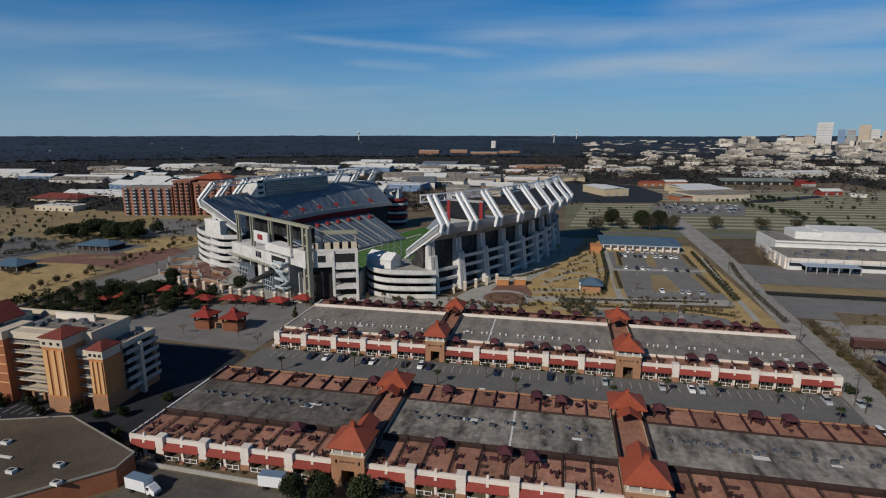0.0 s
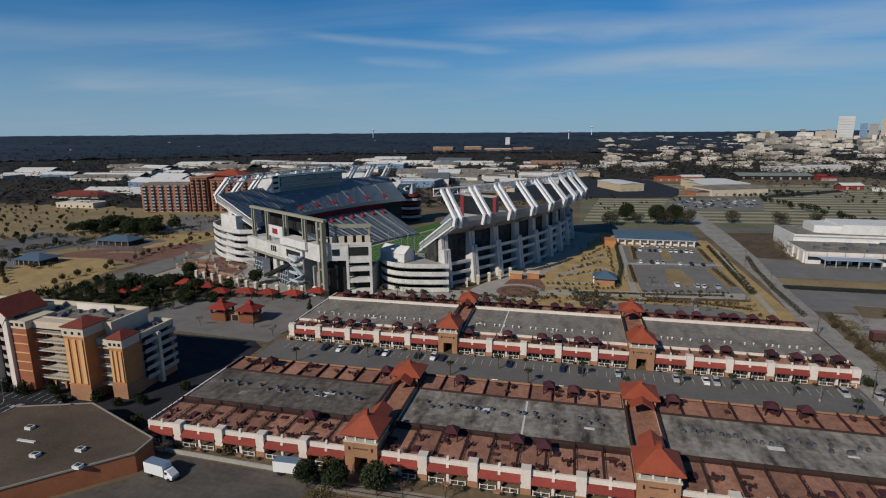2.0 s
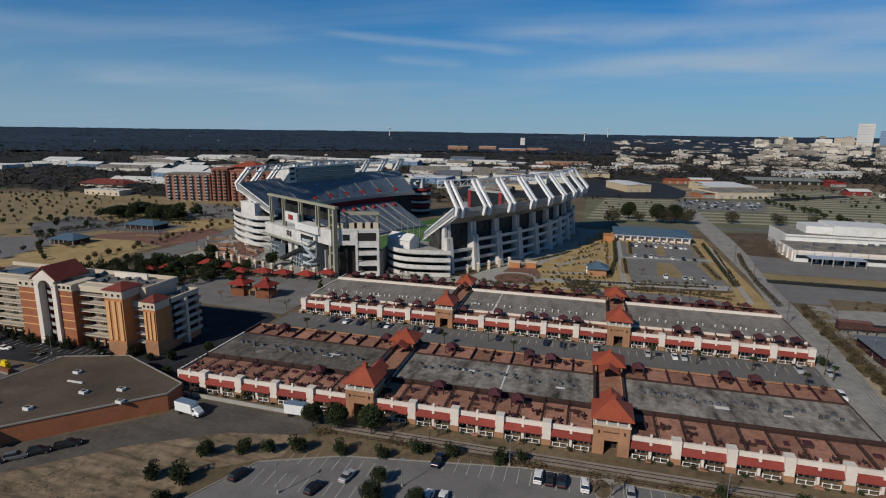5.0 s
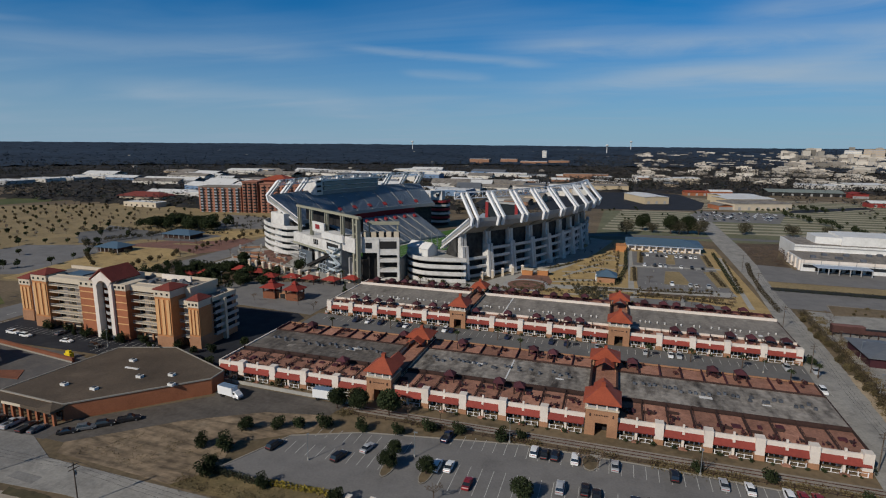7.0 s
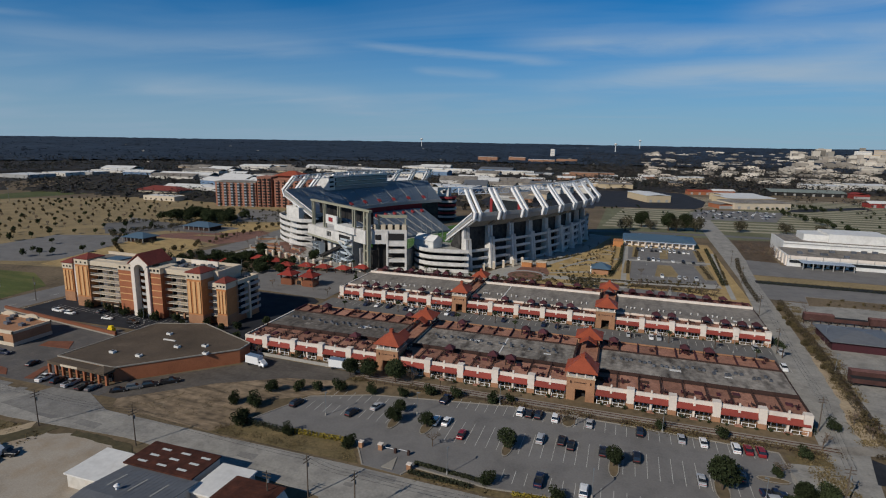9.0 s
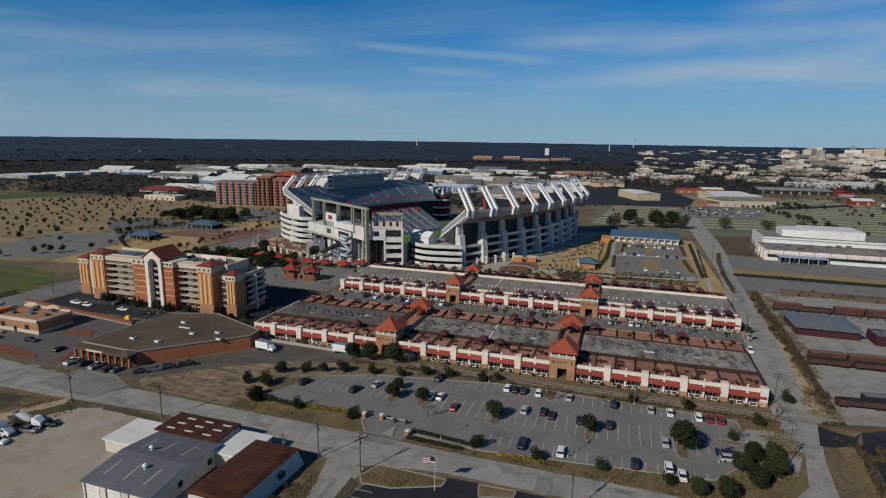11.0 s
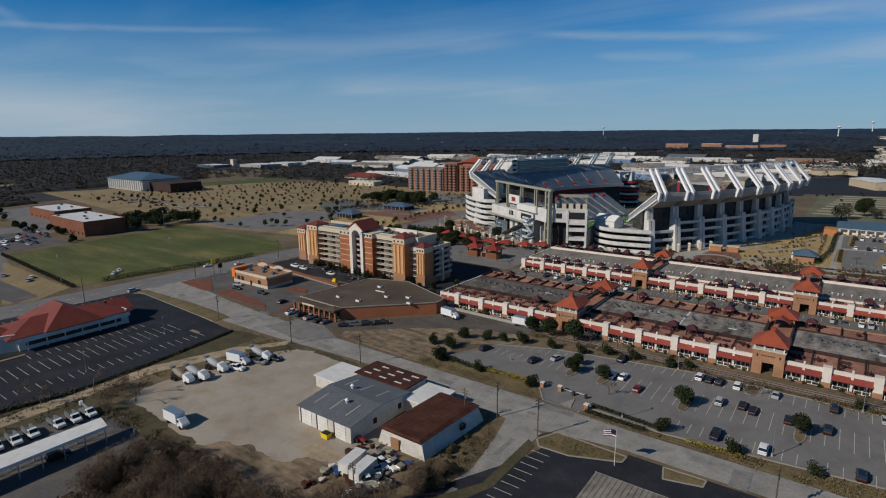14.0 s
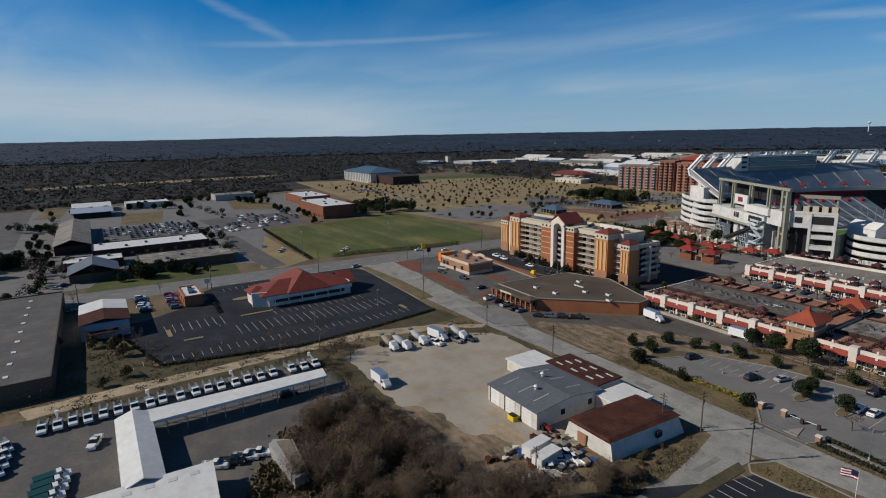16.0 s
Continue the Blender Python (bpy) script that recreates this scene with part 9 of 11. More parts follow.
spread(wagon("box_wagon", "dull maroon covered goods wagon with ribbed sides", 5.6, M_TRAILER, M_RUSTPALE, 3.8, "goods wagons"),
       [(93.6, 170.4, 2), (105.8, 171, 2), (131, 172, 2), (112, 137.6, 8), (97.4, 236.6, 0), (121.8, 237, 0), (134.2, 237.2, 0), (159, 238, 0)])
spread(wagon("open_wagon", "low dark maroon open goods wagon", 6.4, M_TRAILER, None, 2.5, "open wagons"),
       [(93.4, 167, 2), (107.4, 167.4, 2), (121, 168, 2), (134.6, 168.6, 2), (91.6, 133.4, 6), (105.2, 135, 7), (118.8, 136.8, 8), (109.4, 236.8, 0), (146.6, 237.6, 0)])
spread(wagon("grey_wagon", "grey-roofed dark hopper wagon", 4.6, M_DARKINT, M_GREYROOF, 3.2, "hopper wagons"),
       [(97.6, 137, 6), (119, 171.6, 2), (128, 141, 8)])

# ---- trees and shrubs ----
def leaf_cloud(rs, lobes, count, size, squash=0.8):
    """Many small leaf faces spread through overlapping lobes; returns vertices and quads."""
    c = np.array([l[:3] for l in lobes]); r = np.array([l[3] for l in lobes])
    pick = rs.choice(len(lobes), count, p=r ** 2 / (r ** 2).sum())
    d = rs.normal(size=(count, 3)); d /= np.linalg.norm(d, axis=1)[:, None]
    rad = r[pick] * rs.uniform(0.45, 1.08, count) ** 0.6
    p = c[pick] + d * rad[:, None] * np.array([1, 1, squash])
    a = rs.normal(size=(count, 3)); a /= np.linalg.norm(a, axis=1)[:, None]
    b = np.cross(a, d + rs.normal(size=(count, 3)) * 0.7); b /= np.linalg.norm(b, axis=1)[:, None] + 1e-6
    s = (size * rs.uniform(0.6, 1.3, count))[:, None]
    v = np.stack([p - a * s, p + b * s * 0.7, p + a * s, p - b * s * 0.7], 1).reshape(-1, 3)
    v[:, 2] = np.maximum(v[:, 2], 0.05)
    return v, np.arange(count * 4).reshape(-1, 4)


def trunk_mesh(r, h, limbs, rad):
    rr_ = random.Random(r)
    mb = MB().cyl(0, 0, 0, h, rad, rad * 0.6, 7)
    for i in range(limbs):
        a = 2 * math.pi * i / limbs + rr_.uniform(-0.4, 0.4)
        z = h * rr_.uniform(0.6, 0.98)
        L = h * rr_.uniform(0.5, 0.9)
        mb.beam((0, 0, z), (L * 0.7 * math.cos(a), L * 0.7 * math.sin(a), z + L * 0.6), rad * 0.7)
    return mb


def leafy_tree(seed, h, rad, count, size, label, material=None, trunk_h=None, conic=False):
    rs = np.random.RandomState(seed)
    th = trunk_h or h * 0.3
    low = h < 3.3
    ob = thing("shrub" if low else "tree", label, "shrub" if low else "tree", group="shrubs" if low else "leafy trees")
    if not low or h > 2.9:
        part("stems" if low else "trunk", trunk_mesh(seed, th, 5, 0.05 * rad + 0.06), M_TRUNK, ob)
    lobes = []
    for i in range(9):
        a = rs.uniform(0, 6.28)
        if conic:
            t = i / 8
            q = rad * (1 - t * 0.85)
            lobes.append((q * 0.3 * math.cos(a), q * 0.3 * math.sin(a), th * 0.7 + (h - th * 0.7) * t, max(q * 0.75, 0.3)))
        else:
            q = rad * rs.uniform(0.15, 0.55)
            lobes.append((q * math.cos(a), q * math.sin(a), th + (h - th) * rs.uniform(0.12, 0.75), rad * rs.uniform(0.42, 0.66)))
    if not conic:
        lobes.append((0, 0, th + (h - th) * 0.45, rad * 0.8))
    v, f = leaf_cloud(rs, lobes, int(count * 1.8), size)
    part("crown", mesh_np("crown", v, f, material or M_LEAF), None, ob)
    return ob


def bare_tree_mesh(seed, h, depth=4, spread_=0.75, thick=0.16):
    r = random.Random(seed)
    mb = MB()

    def grow(p, d, L, w, k):
        q = p + d * L
        mb.beam(p, q, w)
        if k == 0:
            return
        for i in range(3 if k > 1 else 4):
            e = (d + Vector((r.gauss(0, spread_), r.gauss(0, spread_), r.gauss(0.25, spread_ * 0.5)))).normalized()
            if e.z < -0.1:
                e.z = 0.1
            grow(p + d * L * r.uniform(0.55, 1.0), e, L * r.uniform(0.55, 0.8), max(w * 0.55, 0.035), k - 1)
    grow(Vector((0, 0, 0)), Vector((r.gauss(0, 0.05), r.gauss(0, 0.05), 1)).normalized(), h * 0.36, thick, depth)
    return mb


def bare_tree(seed, h, label="leafless winter tree with fine brown twigs", material=None, depth=4, spread_=0.75, thick=0.16):
    ob = thing("bare_tree", label, "tree", group="bare trees")
    part("branchwork", bare_tree_mesh(seed, h, depth, spread_, thick), material or M_TWIG, ob)
    return ob


rt = random.Random(5)
turn = lambda: rt.uniform(0, 360)
spread(leafy_tree(1, 6.5, 2.6, 1500, 0.2, "dark evergreen tree on a car park island", trunk_h=1.6), [(-9.4, 91.6, turn()), (-40.7, 93.6, turn(), 0, 0.9), (-31.6, 94.2, turn(), 0, 0.85), (16.1, 92.4, turn(), 0, 0.95), (-41.5, 99.8, turn(), 0, 0.7)])
spread(leafy_tree(2, 7.6, 3.6, 2400, 0.22, "broad dark evergreen oak", trunk_h=1.6), [(39.2, 91.0, turn(), 0, 1.2), (-50.3, 117.0, turn(), 0, 1.15), (-59.3, 117.2, turn(), 0, 0.95), (-66, 116.6, turn(), 0, 0.9), (53.5, 80.1, turn(), 0, 0.85), (55, 91, turn(), 0, 0.8), (51.5, 85.5, turn(), 0, 0.75), (59.6, 92, turn(), 0, 0.8), (58.6, 85.8, turn(), 0, 0.9), (46.6, 73.5, turn(), 0, 0.75), (40.6, 72.6, turn(), 0, 0.65), (-206, 262, turn(), 0, 1.3), (-165, 258, turn(), 0, 1.2), (30, 497, turn(), 0, 2.2), (52, 485, turn(), 0, 2.4), (66, 490, turn(), 0, 2.3)])
spread(leafy_tree(3, 3.0, 1.7, 560, 0.17, "rounded dark evergreen shrub", trunk_h=0.4), [(x, y, turn(), 0, s) for x, y, s in (
    (-29.1, 113.6, 1.2), (-18.3, 113.8, 1.2), (-13.5, 116.4, 0.9), (-10.4, 75.4, 1.2), (5.1, 74.9, 1.15), (20, 75.6, 1.0), (27.4, 114.9, 0.9), (42.6, 115.4, 1.2), (34.9, 74.9, 1.1), (60.6, 111.8, 1.1), (52.2, 101, 0.9),
    (-78.3, 78.2, 1.4), (-81.4, 88.5, 1.5), (-82.7, 98.1, 1.4), (-75.3, 101.5, 1.2), (-63.5, 105.6, 1.4), (-53.8, 107.2, 1.2), (-46.4, 78.5, 1.2), (-63.9, 78.6, 1.1), (-88, 88, 1.2), (-80, 82, 1.1), (-70, 103.4, 1.2), (-44, 108.5, 1.1), (-37, 112.5, 1.2),
    (-206, 140, 1.3), (-196, 140.5, 1.2), (-183, 137.8, 1.3), (-174, 137.8, 1.3), (-168, 138, 1.2), (-158, 139.6, 1.2), (-151, 136, 1.0), (-142, 139, 1.2), (-134, 137.6, 1.0), (-128, 140, 1.2), (-122, 150, 1.2), (-120, 128, 1.4), (-117.5, 122, 1.2), (72, 130, 1.2), (73.6, 196, 1.1))])
spread(leafy_tree(4, 5.0, 1.3, 420, 0.2, "slim dark conical evergreen tree", trunk_h=0.8, conic=True), [(-187, 139, 0), (-191, 138.6, 0, 0, 0.8), (-166, 137.6, 0, 0, 0.9), (-120, 226, 0, 0, 1.2), (-200, 268, 0, 0, 1.3)])


def palm():
    ob = thing("palm_tree", "cabbage palm with a tuft of drooping fronds", "palm", group="palms")
    part("trunk", MB().cyl(0, 0, 0, 4.2, 0.2, 0.16, 7), M_TRUNK, ob)
    r = random.Random(2)
    fr = MB()
    for i in range(26):
        a = 2 * math.pi * i / 13
        u = Vector((math.cos(a), math.sin(a), 0))
        s = Vector((-u.y, u.x, 0))
        L = r.uniform(1.2, 1.6)
        e = r.uniform(-0.2, 0.9)
        pts = [(0, 0.05, 4.1), (0.5 * L, 0.3, 4.3 + e * 0.6), (L, 0.05, 3.9 + e * 0.5)]
        v = []
        for d, w, z in pts:
            p = u * d
            v += [(*(p - s * w).xy, z), (*(p + s * w).xy, z + 0.03)]
        fr.add(v, [(0, 1, 3, 2), (2, 3, 5, 4)])
    part("frond_crown", fr, M_LEAF, ob)
    return ob


spread(palm(), [(-100, 176.5, 0), (-78, 184.5, 40), (-34, 185, 80), (-24, 176.5, 20), (-8, 185, 130), (4, 177, 60), (20, 185, 200), (34, 185.5, 10), (50, 184.8, 70), (62, 176, 30), (72, 184, 0), (-48, 177, 15), (-150, 253, 0), (-135, 252, 50), (-90, 254, 80), (-76, 250, 20), (-62, 246, 60)])

spread(bare_tree(7, 6.0, "small leafless tree with reddish-brown twigs", M_TWIGRED), [(2.0, 108.6, 0), (5.6, 108.8, 90), (-27, 86, 40), (53, 101, 10), (28, 115.2, 0), (-45, 118, 40), (-36, 118.6, 200), (-154, 200, 20), (-131, 201, 60), (-120, 196, 100), (26, 300, 5), (48, 286, 80), (38, 262, 100), (60, 262, 30), (0, 330, 60), (8, 360, 10), (-104, 120, 30), (66, 118, 90)])
spread(bare_tree(8, 9.0, depth=4), [(-127, 9.0, 0), (-131, 12, 70), (-145, 6, 30), (-150, -10, 90), (-150, -24, 10), (-178, -44, 40), (-183, -47, 130), (112, 385, 0), (-46, 14, 40)])

def winter_oak(seed, h, rad, label):
    """A broad tree that keeps thin olive-brown foliage on a dense twig crown."""
    ob = thing("oak_tree", label, "tree", group="spreading oaks")
    part("trunk", trunk_mesh(seed, h * 0.35, 7, 0.4), M_TRUNK, ob)
    rs = np.random.RandomState(seed)
    lobes = [(rad * 0.55 * rs.uniform(-1, 1), rad * 0.55 * rs.uniform(-1, 1), h * rs.uniform(0.35, 0.75), rad * rs.uniform(0.35, 0.5)) for _ in range(14)]
    v, f = leaf_cloud(rs, lobes, 1800, 0.42)
    part("crown", mesh_np("crown", v, f, M_OAK), None, ob)
    return ob


def grove(name, kind_seed, places, count, size, h, rad, material, label):
    """The farther trees of the lot, joined into one mass of crowns and stems."""
    vs, fs, k = [], [], 0
    for i, (x, y, a, z, s) in enumerate(places):
        rs = np.random.RandomState(kind_seed + i % 7)
        v, f = leaf_cloud(rs, [(rs.uniform(-1, 1) * rad * 0.4, rs.uniform(-1, 1) * rad * 0.4, h * rs.uniform(0.45, 0.75), rad * rs.uniform(0.45, 0.7)) for _ in range(5)], count, size)
        st = np.array([(-0.12, 0, 0), (0.12, 0, 0), (0.1, 0, h * 0.5), (-0.1, 0, h * 0.5)])
        v = np.vstack([v, st]) * s + np.array([x, y, z])
        f = np.vstack([f, [[len(v) - 4, len(v) - 3, len(v) - 2, len(v) - 1]]])
        vs.append(v); fs.append(f + k); k += len(v)
    tagged(new(name, mesh_np(name, np.vstack(vs), np.vstack(fs), material)), label, "trees", kind="stuff")


# thicket beside the gravel yard
def in_poly(x, y, poly):
    inside = False
    for (a, b), (c, d) in zip(poly, poly[1:] + poly[:1]):
        if (b > y) != (d > y) and x < (c - a) * (y - b) / (d - b) + a:
            inside = not inside
    return inside


def thicket_tree(seed, h, label):
    ob = bare_tree(seed, h, label, M_TWIGRED, 4, 0.7, 0.14)
    rs = np.random.RandomState(seed)
    v, f = leaf_cloud(rs, [(rs.uniform(-1, 1) * h * 0.22, rs.uniform(-1, 1) * h * 0.22, h * rs.uniform(0.3, 0.8), h * rs.uniform(0.16, 0.26)) for _ in range(12)], 1700, 0.36)
    # thin each face to a twig
    q = v.reshape(-1, 4, 3)
    c = q.mean(1, keepdims=True)
    mid = (q[:, 1] - q[:, 3]) * 0.46
    q[:, 1] -= mid; q[:, 3] += mid
    part("twig_mass", mesh_np("twig_mass", q.reshape(-1, 3), f, M_TWIGRED), None, ob)
    return ob


THICKET = [(-101, -15), (-101, -5), (-94, 2), (-85, 5), (-75, 3), (-66, 4.5), (-56, 7), (-50, 16), (-45, 30), (-41, 30), (-42, 10), (-48, -12), (-58, -36), (-74, -33), (-76, -25), (-92, -19)]
tk = []
while len(tk) < 165:
    x, y = rt.uniform(-101, -41), rt.uniform(-36, 30)
    if in_poly(x, y, THICKET) and not (-92 < x < -87 and -6 < y < 2):
        tk.append((x, y, turn(), 0, rt.uniform(0.7, 1.25)))
spread(thicket_tree(9, 7.5, "dense leafless brown thicket tree"), tk[0::3])
spread(thicket_tree(10, 6.5, "dense leafless brown thicket tree"), tk[1::3])
spread(thicket_tree(11, 7.0, "tall tangled leafless tree on the yard bank"), [(-132, 4.4, 10), (-135, 8, 80), (-139, 11.4, 150, 0, 0.8), (-129, 2.5, 200, 0, 0.6)])
spread(thicket_tree(12, 5.5, "tangled brown leafless shrub"), tk[2::3])
spread(leafy_tree(13, 3.2, 2.2, 420, 0.22, "scrubby olive-brown undergrowth bush", M_LEAFBR, 0.3), [(x + 2, y - 2, a, 0, s) for x, y, a, _, s in tk[::3]] + [(rt.uniform(-47, -41), rt.uniform(22, 46), turn(), 0, rt.uniform(0.25, 0.6)) for i in range(16)])
spread(bare_tree(14, 5.0, "tangled leafless brown roadside scrub", M_TWIG, 4, 0.9, 0.1), [(rt.uniform(97, 122), rt.uniform(370, 428), turn()) for _ in range(44)] + [(84 + i * 0.9 + rt.uniform(-2, 2), 150 + i * 7.5, turn(), 0, 0.7) for i in range(16)] + [(78, 135, 0), (80, 128, 50)])


# clipped hedges
def hedge(pts, w, h, label, material=None):
    ob = thing("hedge", label, "hedge", *pts[0], group="hedges")
    rs = np.random.RandomState(int(abs(pts[0][0])))
    lob = []
    for (a, b), (c, d) in zip(pts, pts[1:]):
        n = max(2, int(math.hypot(c - a, d - b) / (w * 0.7)))
        lob += [(a + (c - a) * i / n, b + (d - b) * i / n, h * 0.5, w * 0.6) for i in range(n)]
    v, f = leaf_cloud(rs, lob, min(len(lob) * 60, 9000), 0.22, h / w)
    part("foliage", mesh_np("foliage", v, f, material or M_HEDGE), None, ob)


hedge([(-268.5, 60), (-266.4, 79), (-260, 99.4), (-255.2, 135.5)], 1.5, 2.2, "tall dark hedge along the practice field")
hedge([(-268, 46.6), (-384, 51.6)], 1.5, 2.0, "dark hedge on the field's south edge")
hedge([(-28, 73.6), (-13, 72.9)], 1.2, 1.0, "rough low hedge along the street")
hedge([(-4, 73.6), (7, 74.4)], 1.1, 0.8, "low yellow-flowering hedge on the street verge", M_FLOWER)
hedge([(-63, 80), (-47, 80.8)], 1.4, 1.2, "rough low hedge with yellow flowers", M_FLOWER)
hedge([(-78, 80.4), (-64, 79)], 1.6, 1.4, "rough dark hedge beside the verge")
hedge([(-28, 77.4), (-10, 75.6)], 0.9, 0.9, "clipped dark kerbside hedge")
hedge([(66, 126), (67.6, 166)], 1.4, 2.0, "dark hedge beside the terrace end")
hedge([(71.5, 197), (73, 236)], 1.6, 2.0, "dark hedge beside the terrace end")
hedge([(-206, -51), (-156.6, -38.6), (-147.6, 0), (-150.5, 30), (-154.6, 56)], 1.0, 0.8, "low dark hedge edging the black lot")
hedge([(-200, -14), (-222, -13)], 1.4, 1.0, "low hedge before the restaurant")
hedge([(9, 288), (14, 330), (15, 392)], 2.2, 2.0, "dark hedge beside the stadium walk")
hedge([(68, 290), (70, 345), (72, 400)], 2.2, 1.8, "dark hedge along the roadside footpath")
hedge([(88.6, 262), (87, 230), (86.2, 196), (84.6, 168), (83, 150), (81.2, 130)], 3.0, 2.4, "dense olive-brown bramble belt beside the east road", M_BRAMBLE)
hedge([(79.5, 262), (80.5, 300), (83.5, 340), (88, 372)], 2.4, 1.4, "rough brown planting along the east road", M_BRAMBLE)
hedge([(78.4, 109), (82, 107), (81.6, 99), (80.4, 91), (79.6, 84)], 2.0, 1.5, "brown thicket edging the corner car park", M_BRAMBLE)
hedge([(78, 118), (84, 120)], 1.6, 0.9, "low brown scrub beside the railway strip", M_BRAMBLE)
hedge([(-149.4, -92), (-149.6, -67), (-153.4, -60), (-159, -51), (-163, -44)], 4.2, 3.4, "tall brown winter thicket beside the flat-roofed warehouse", M_BRAMBLE)
hedge([(23.5, 353), (25, 390)], 1.6, 0.9, "brown planting strip in the car park", M_BRAMBLE)
hedge([(63.5, 302), (62, 338)], 2.4, 1.2, "brown planting strip in the car park", M_BRAMBLE)
hedge([(64.4, 354), (65, 390)], 2.4, 1.2, "brown planting strip in the car park", M_BRAMBLE)
hedge([(18.5, 301), (19, 337)], 1.6, 1.0, "brown planting strip in the car park", M_BRAMBLE)
hedge([(-8, 277), (20, 280), (56, 285)], 1.6, 0.8, "low brown bed along the front walk", M_BRAMBLE)
hedge([(6, 268), (40, 271), (62, 266)], 2.0, 0.9, "low brown bed along the rear lot", M_BRAMBLE)
hedge([(88, 303.4), (180, 302.4), (330, 301.4)], 2.0, 2.0, "long dark hedge beside the asphalt lane")


# small trees of the grass lot
lotA, lotB, lotC = [], [], []
for i in range(42):
    for j in range(17):
        x, y = -700 + i * 11 + j * 6, 200 + j * 18.5 + (i % 2) * 3
        if (x > -392 and y > 300) or (x > -405 and y < 320):
            continue
        if x > -248 or y > 470 or y < 190 + max(0, (-430 - x)) * 0.05 or x < -700 + (y - 200) * 0.4 or (x > -330 and y > 400):
            continue
        if rt.random() < 0.16:
            continue
        (lotA, lotB, lotC)[rt.choice([0, 1, 1, 2])].append((x + rt.uniform(-2, 2), y + rt.uniform(-2, 2), turn(), 0, rt.uniform(0.75, 1.3)))
for x, y in ((-401, 218), (-398, 236), (-397, 250), (-396, 265), (-384, 275), (-372, 281), (-356, 285), (-344, 284), (-337, 203), (-330, 209), (-325, 214), (-316, 226), (-319, 243), (-321, 256), (-327, 270), (-350, 190), (-372, 188), (-390, 194), (-360, 240), (-345, 215), (-388, 305), (-372, 310), (-350, 315), (-402, 330)):
    lotA.append((x + rt.uniform(-1, 1), y + rt.uniform(-1, 1), turn(), 0, rt.uniform(0.9, 1.4)))
far_of = lambda l: [q for q in l if q[0] < -300 or q[1] > 262]
near_of = lambda l: [q for q in l if not (q[0] < -300 or q[1] > 262)]
grove("grass_lot_evergreens", 50, far_of(lotA), 110, 0.5, 5.0, 2.1, M_LEAF, "small dark evergreen trees across the grass lot")
grove("grass_lot_bronze_trees", 60, far_of(lotB), 90, 0.45, 4.4, 1.7, M_LEAFBR, "small bronze-leaved trees across the grass lot")
grove("grass_lot_bare_trees", 70, far_of(lotC), 60, 0.3, 4.6, 1.5, M_TWIG, "small leafless trees across the grass lot")
lotA, lotB, lotC = near_of(lotA), near_of(lotB), near_of(lotC)
spread(leafy_tree(31, 5.0, 2.1, 170, 0.42, "small dark evergreen tree in the grass lot", trunk_h=1.2), lotA)
spread(leafy_tree(32, 4.4, 1.7, 150, 0.4, "small bronze-leaved tree in the grass lot", M_LEAFBR, 1.0), lotB)
spread(bare_tree(33, 5.0, "small leafless tree in the grass lot", depth=3), lotC)
grove("evergreen_grove", 34, [(rt.uniform(-384, -312), rt.uniform(356, 394), turn(), 0, rt.uniform(0.8, 1.2)) for _ in range(60)] + [(rt.uniform(-455, -398), rt.uniform(134, 186), turn(), 0, rt.uniform(0.8, 1.2)) for _ in range(34)], 520, 0.55, 9.0, 5.2, M_LEAF, "dense dark evergreen groves")
spread(leafy_tree(34, 9.0, 5.0, 700, 0.5, "large dark evergreen in a grove", trunk_h=1.5), [(rt.uniform(-206, -196), rt.uniform(244, 254), turn(), 0, rt.uniform(0.6, 0.8)) for _ in range(4)] + [(rt.uniform(-235, -165), rt.uniform(222, 250), turn(), 0, rt.uniform(0.4, 0.75)) for _ in range(30)] + [(rt.uniform(-296, -276), rt.uniform(-40, -10), turn(), 0, rt.uniform(0.7, 1.0)) for _ in range(5)] + [(rt.uniform(-360, -320), rt.uniform(-110, -84), turn(), 0, rt.uniform(0.6, 1.0)) for _ in range(14)] + [(rt.uniform(-288, -274), rt.uniform(-54, 0), turn(), 0, rt.uniform(0.35, 0.6)) for _ in range(9)] + [(rt.uniform(-400, -330), rt.choice([-78, 14, -46]) + rt.uniform(-5, 5), turn(), 0, rt.uniform(0.35, 0.65)) for _ in range(16)] + [(rt.uniform(-640, -560), rt.uniform(-110, 130), turn(), 0, rt.uniform(0.5, 0.9)) for _ in range(34)] + [(rt.uniform(-560, -390), rt.choice([-84, 16, 94, 100]) + rt.uniform(-4, 4), turn(), 0, rt.uniform(0.4, 0.7)) for _ in range(26)])
grove("fairground_trees", 35, [(177 + k * 2.1 + rt.uniform(-3, 3), 660 - k * 9.6 + rt.uniform(-3, 3), turn(), 0, rt.uniform(0.75, 1.15)) for k in range(19)] + [(rt.uniform(215, 400), rt.uniform(500, 760), turn(), 0, rt.uniform(0.4, 0.75)) for _ in range(44)] + [(rt.uniform(-14, 130), rt.uniform(560, 674), turn(), 0, rt.uniform(0.3, 0.5)) for _ in range(26)] + [(160 + k * 6, 690 + k * 2.2 + rt.uniform(-2, 2), turn(), 0, 0.6) for k in range(7)] + [(rt.uniform(205, 240), rt.uniform(694, 740), turn(), 0, rt.uniform(0.6, 1.0)) for _ in range(10)], 240, 0.55, 7.0, 3.9, M_LEAF, "dark evergreen trees on the fairground field")
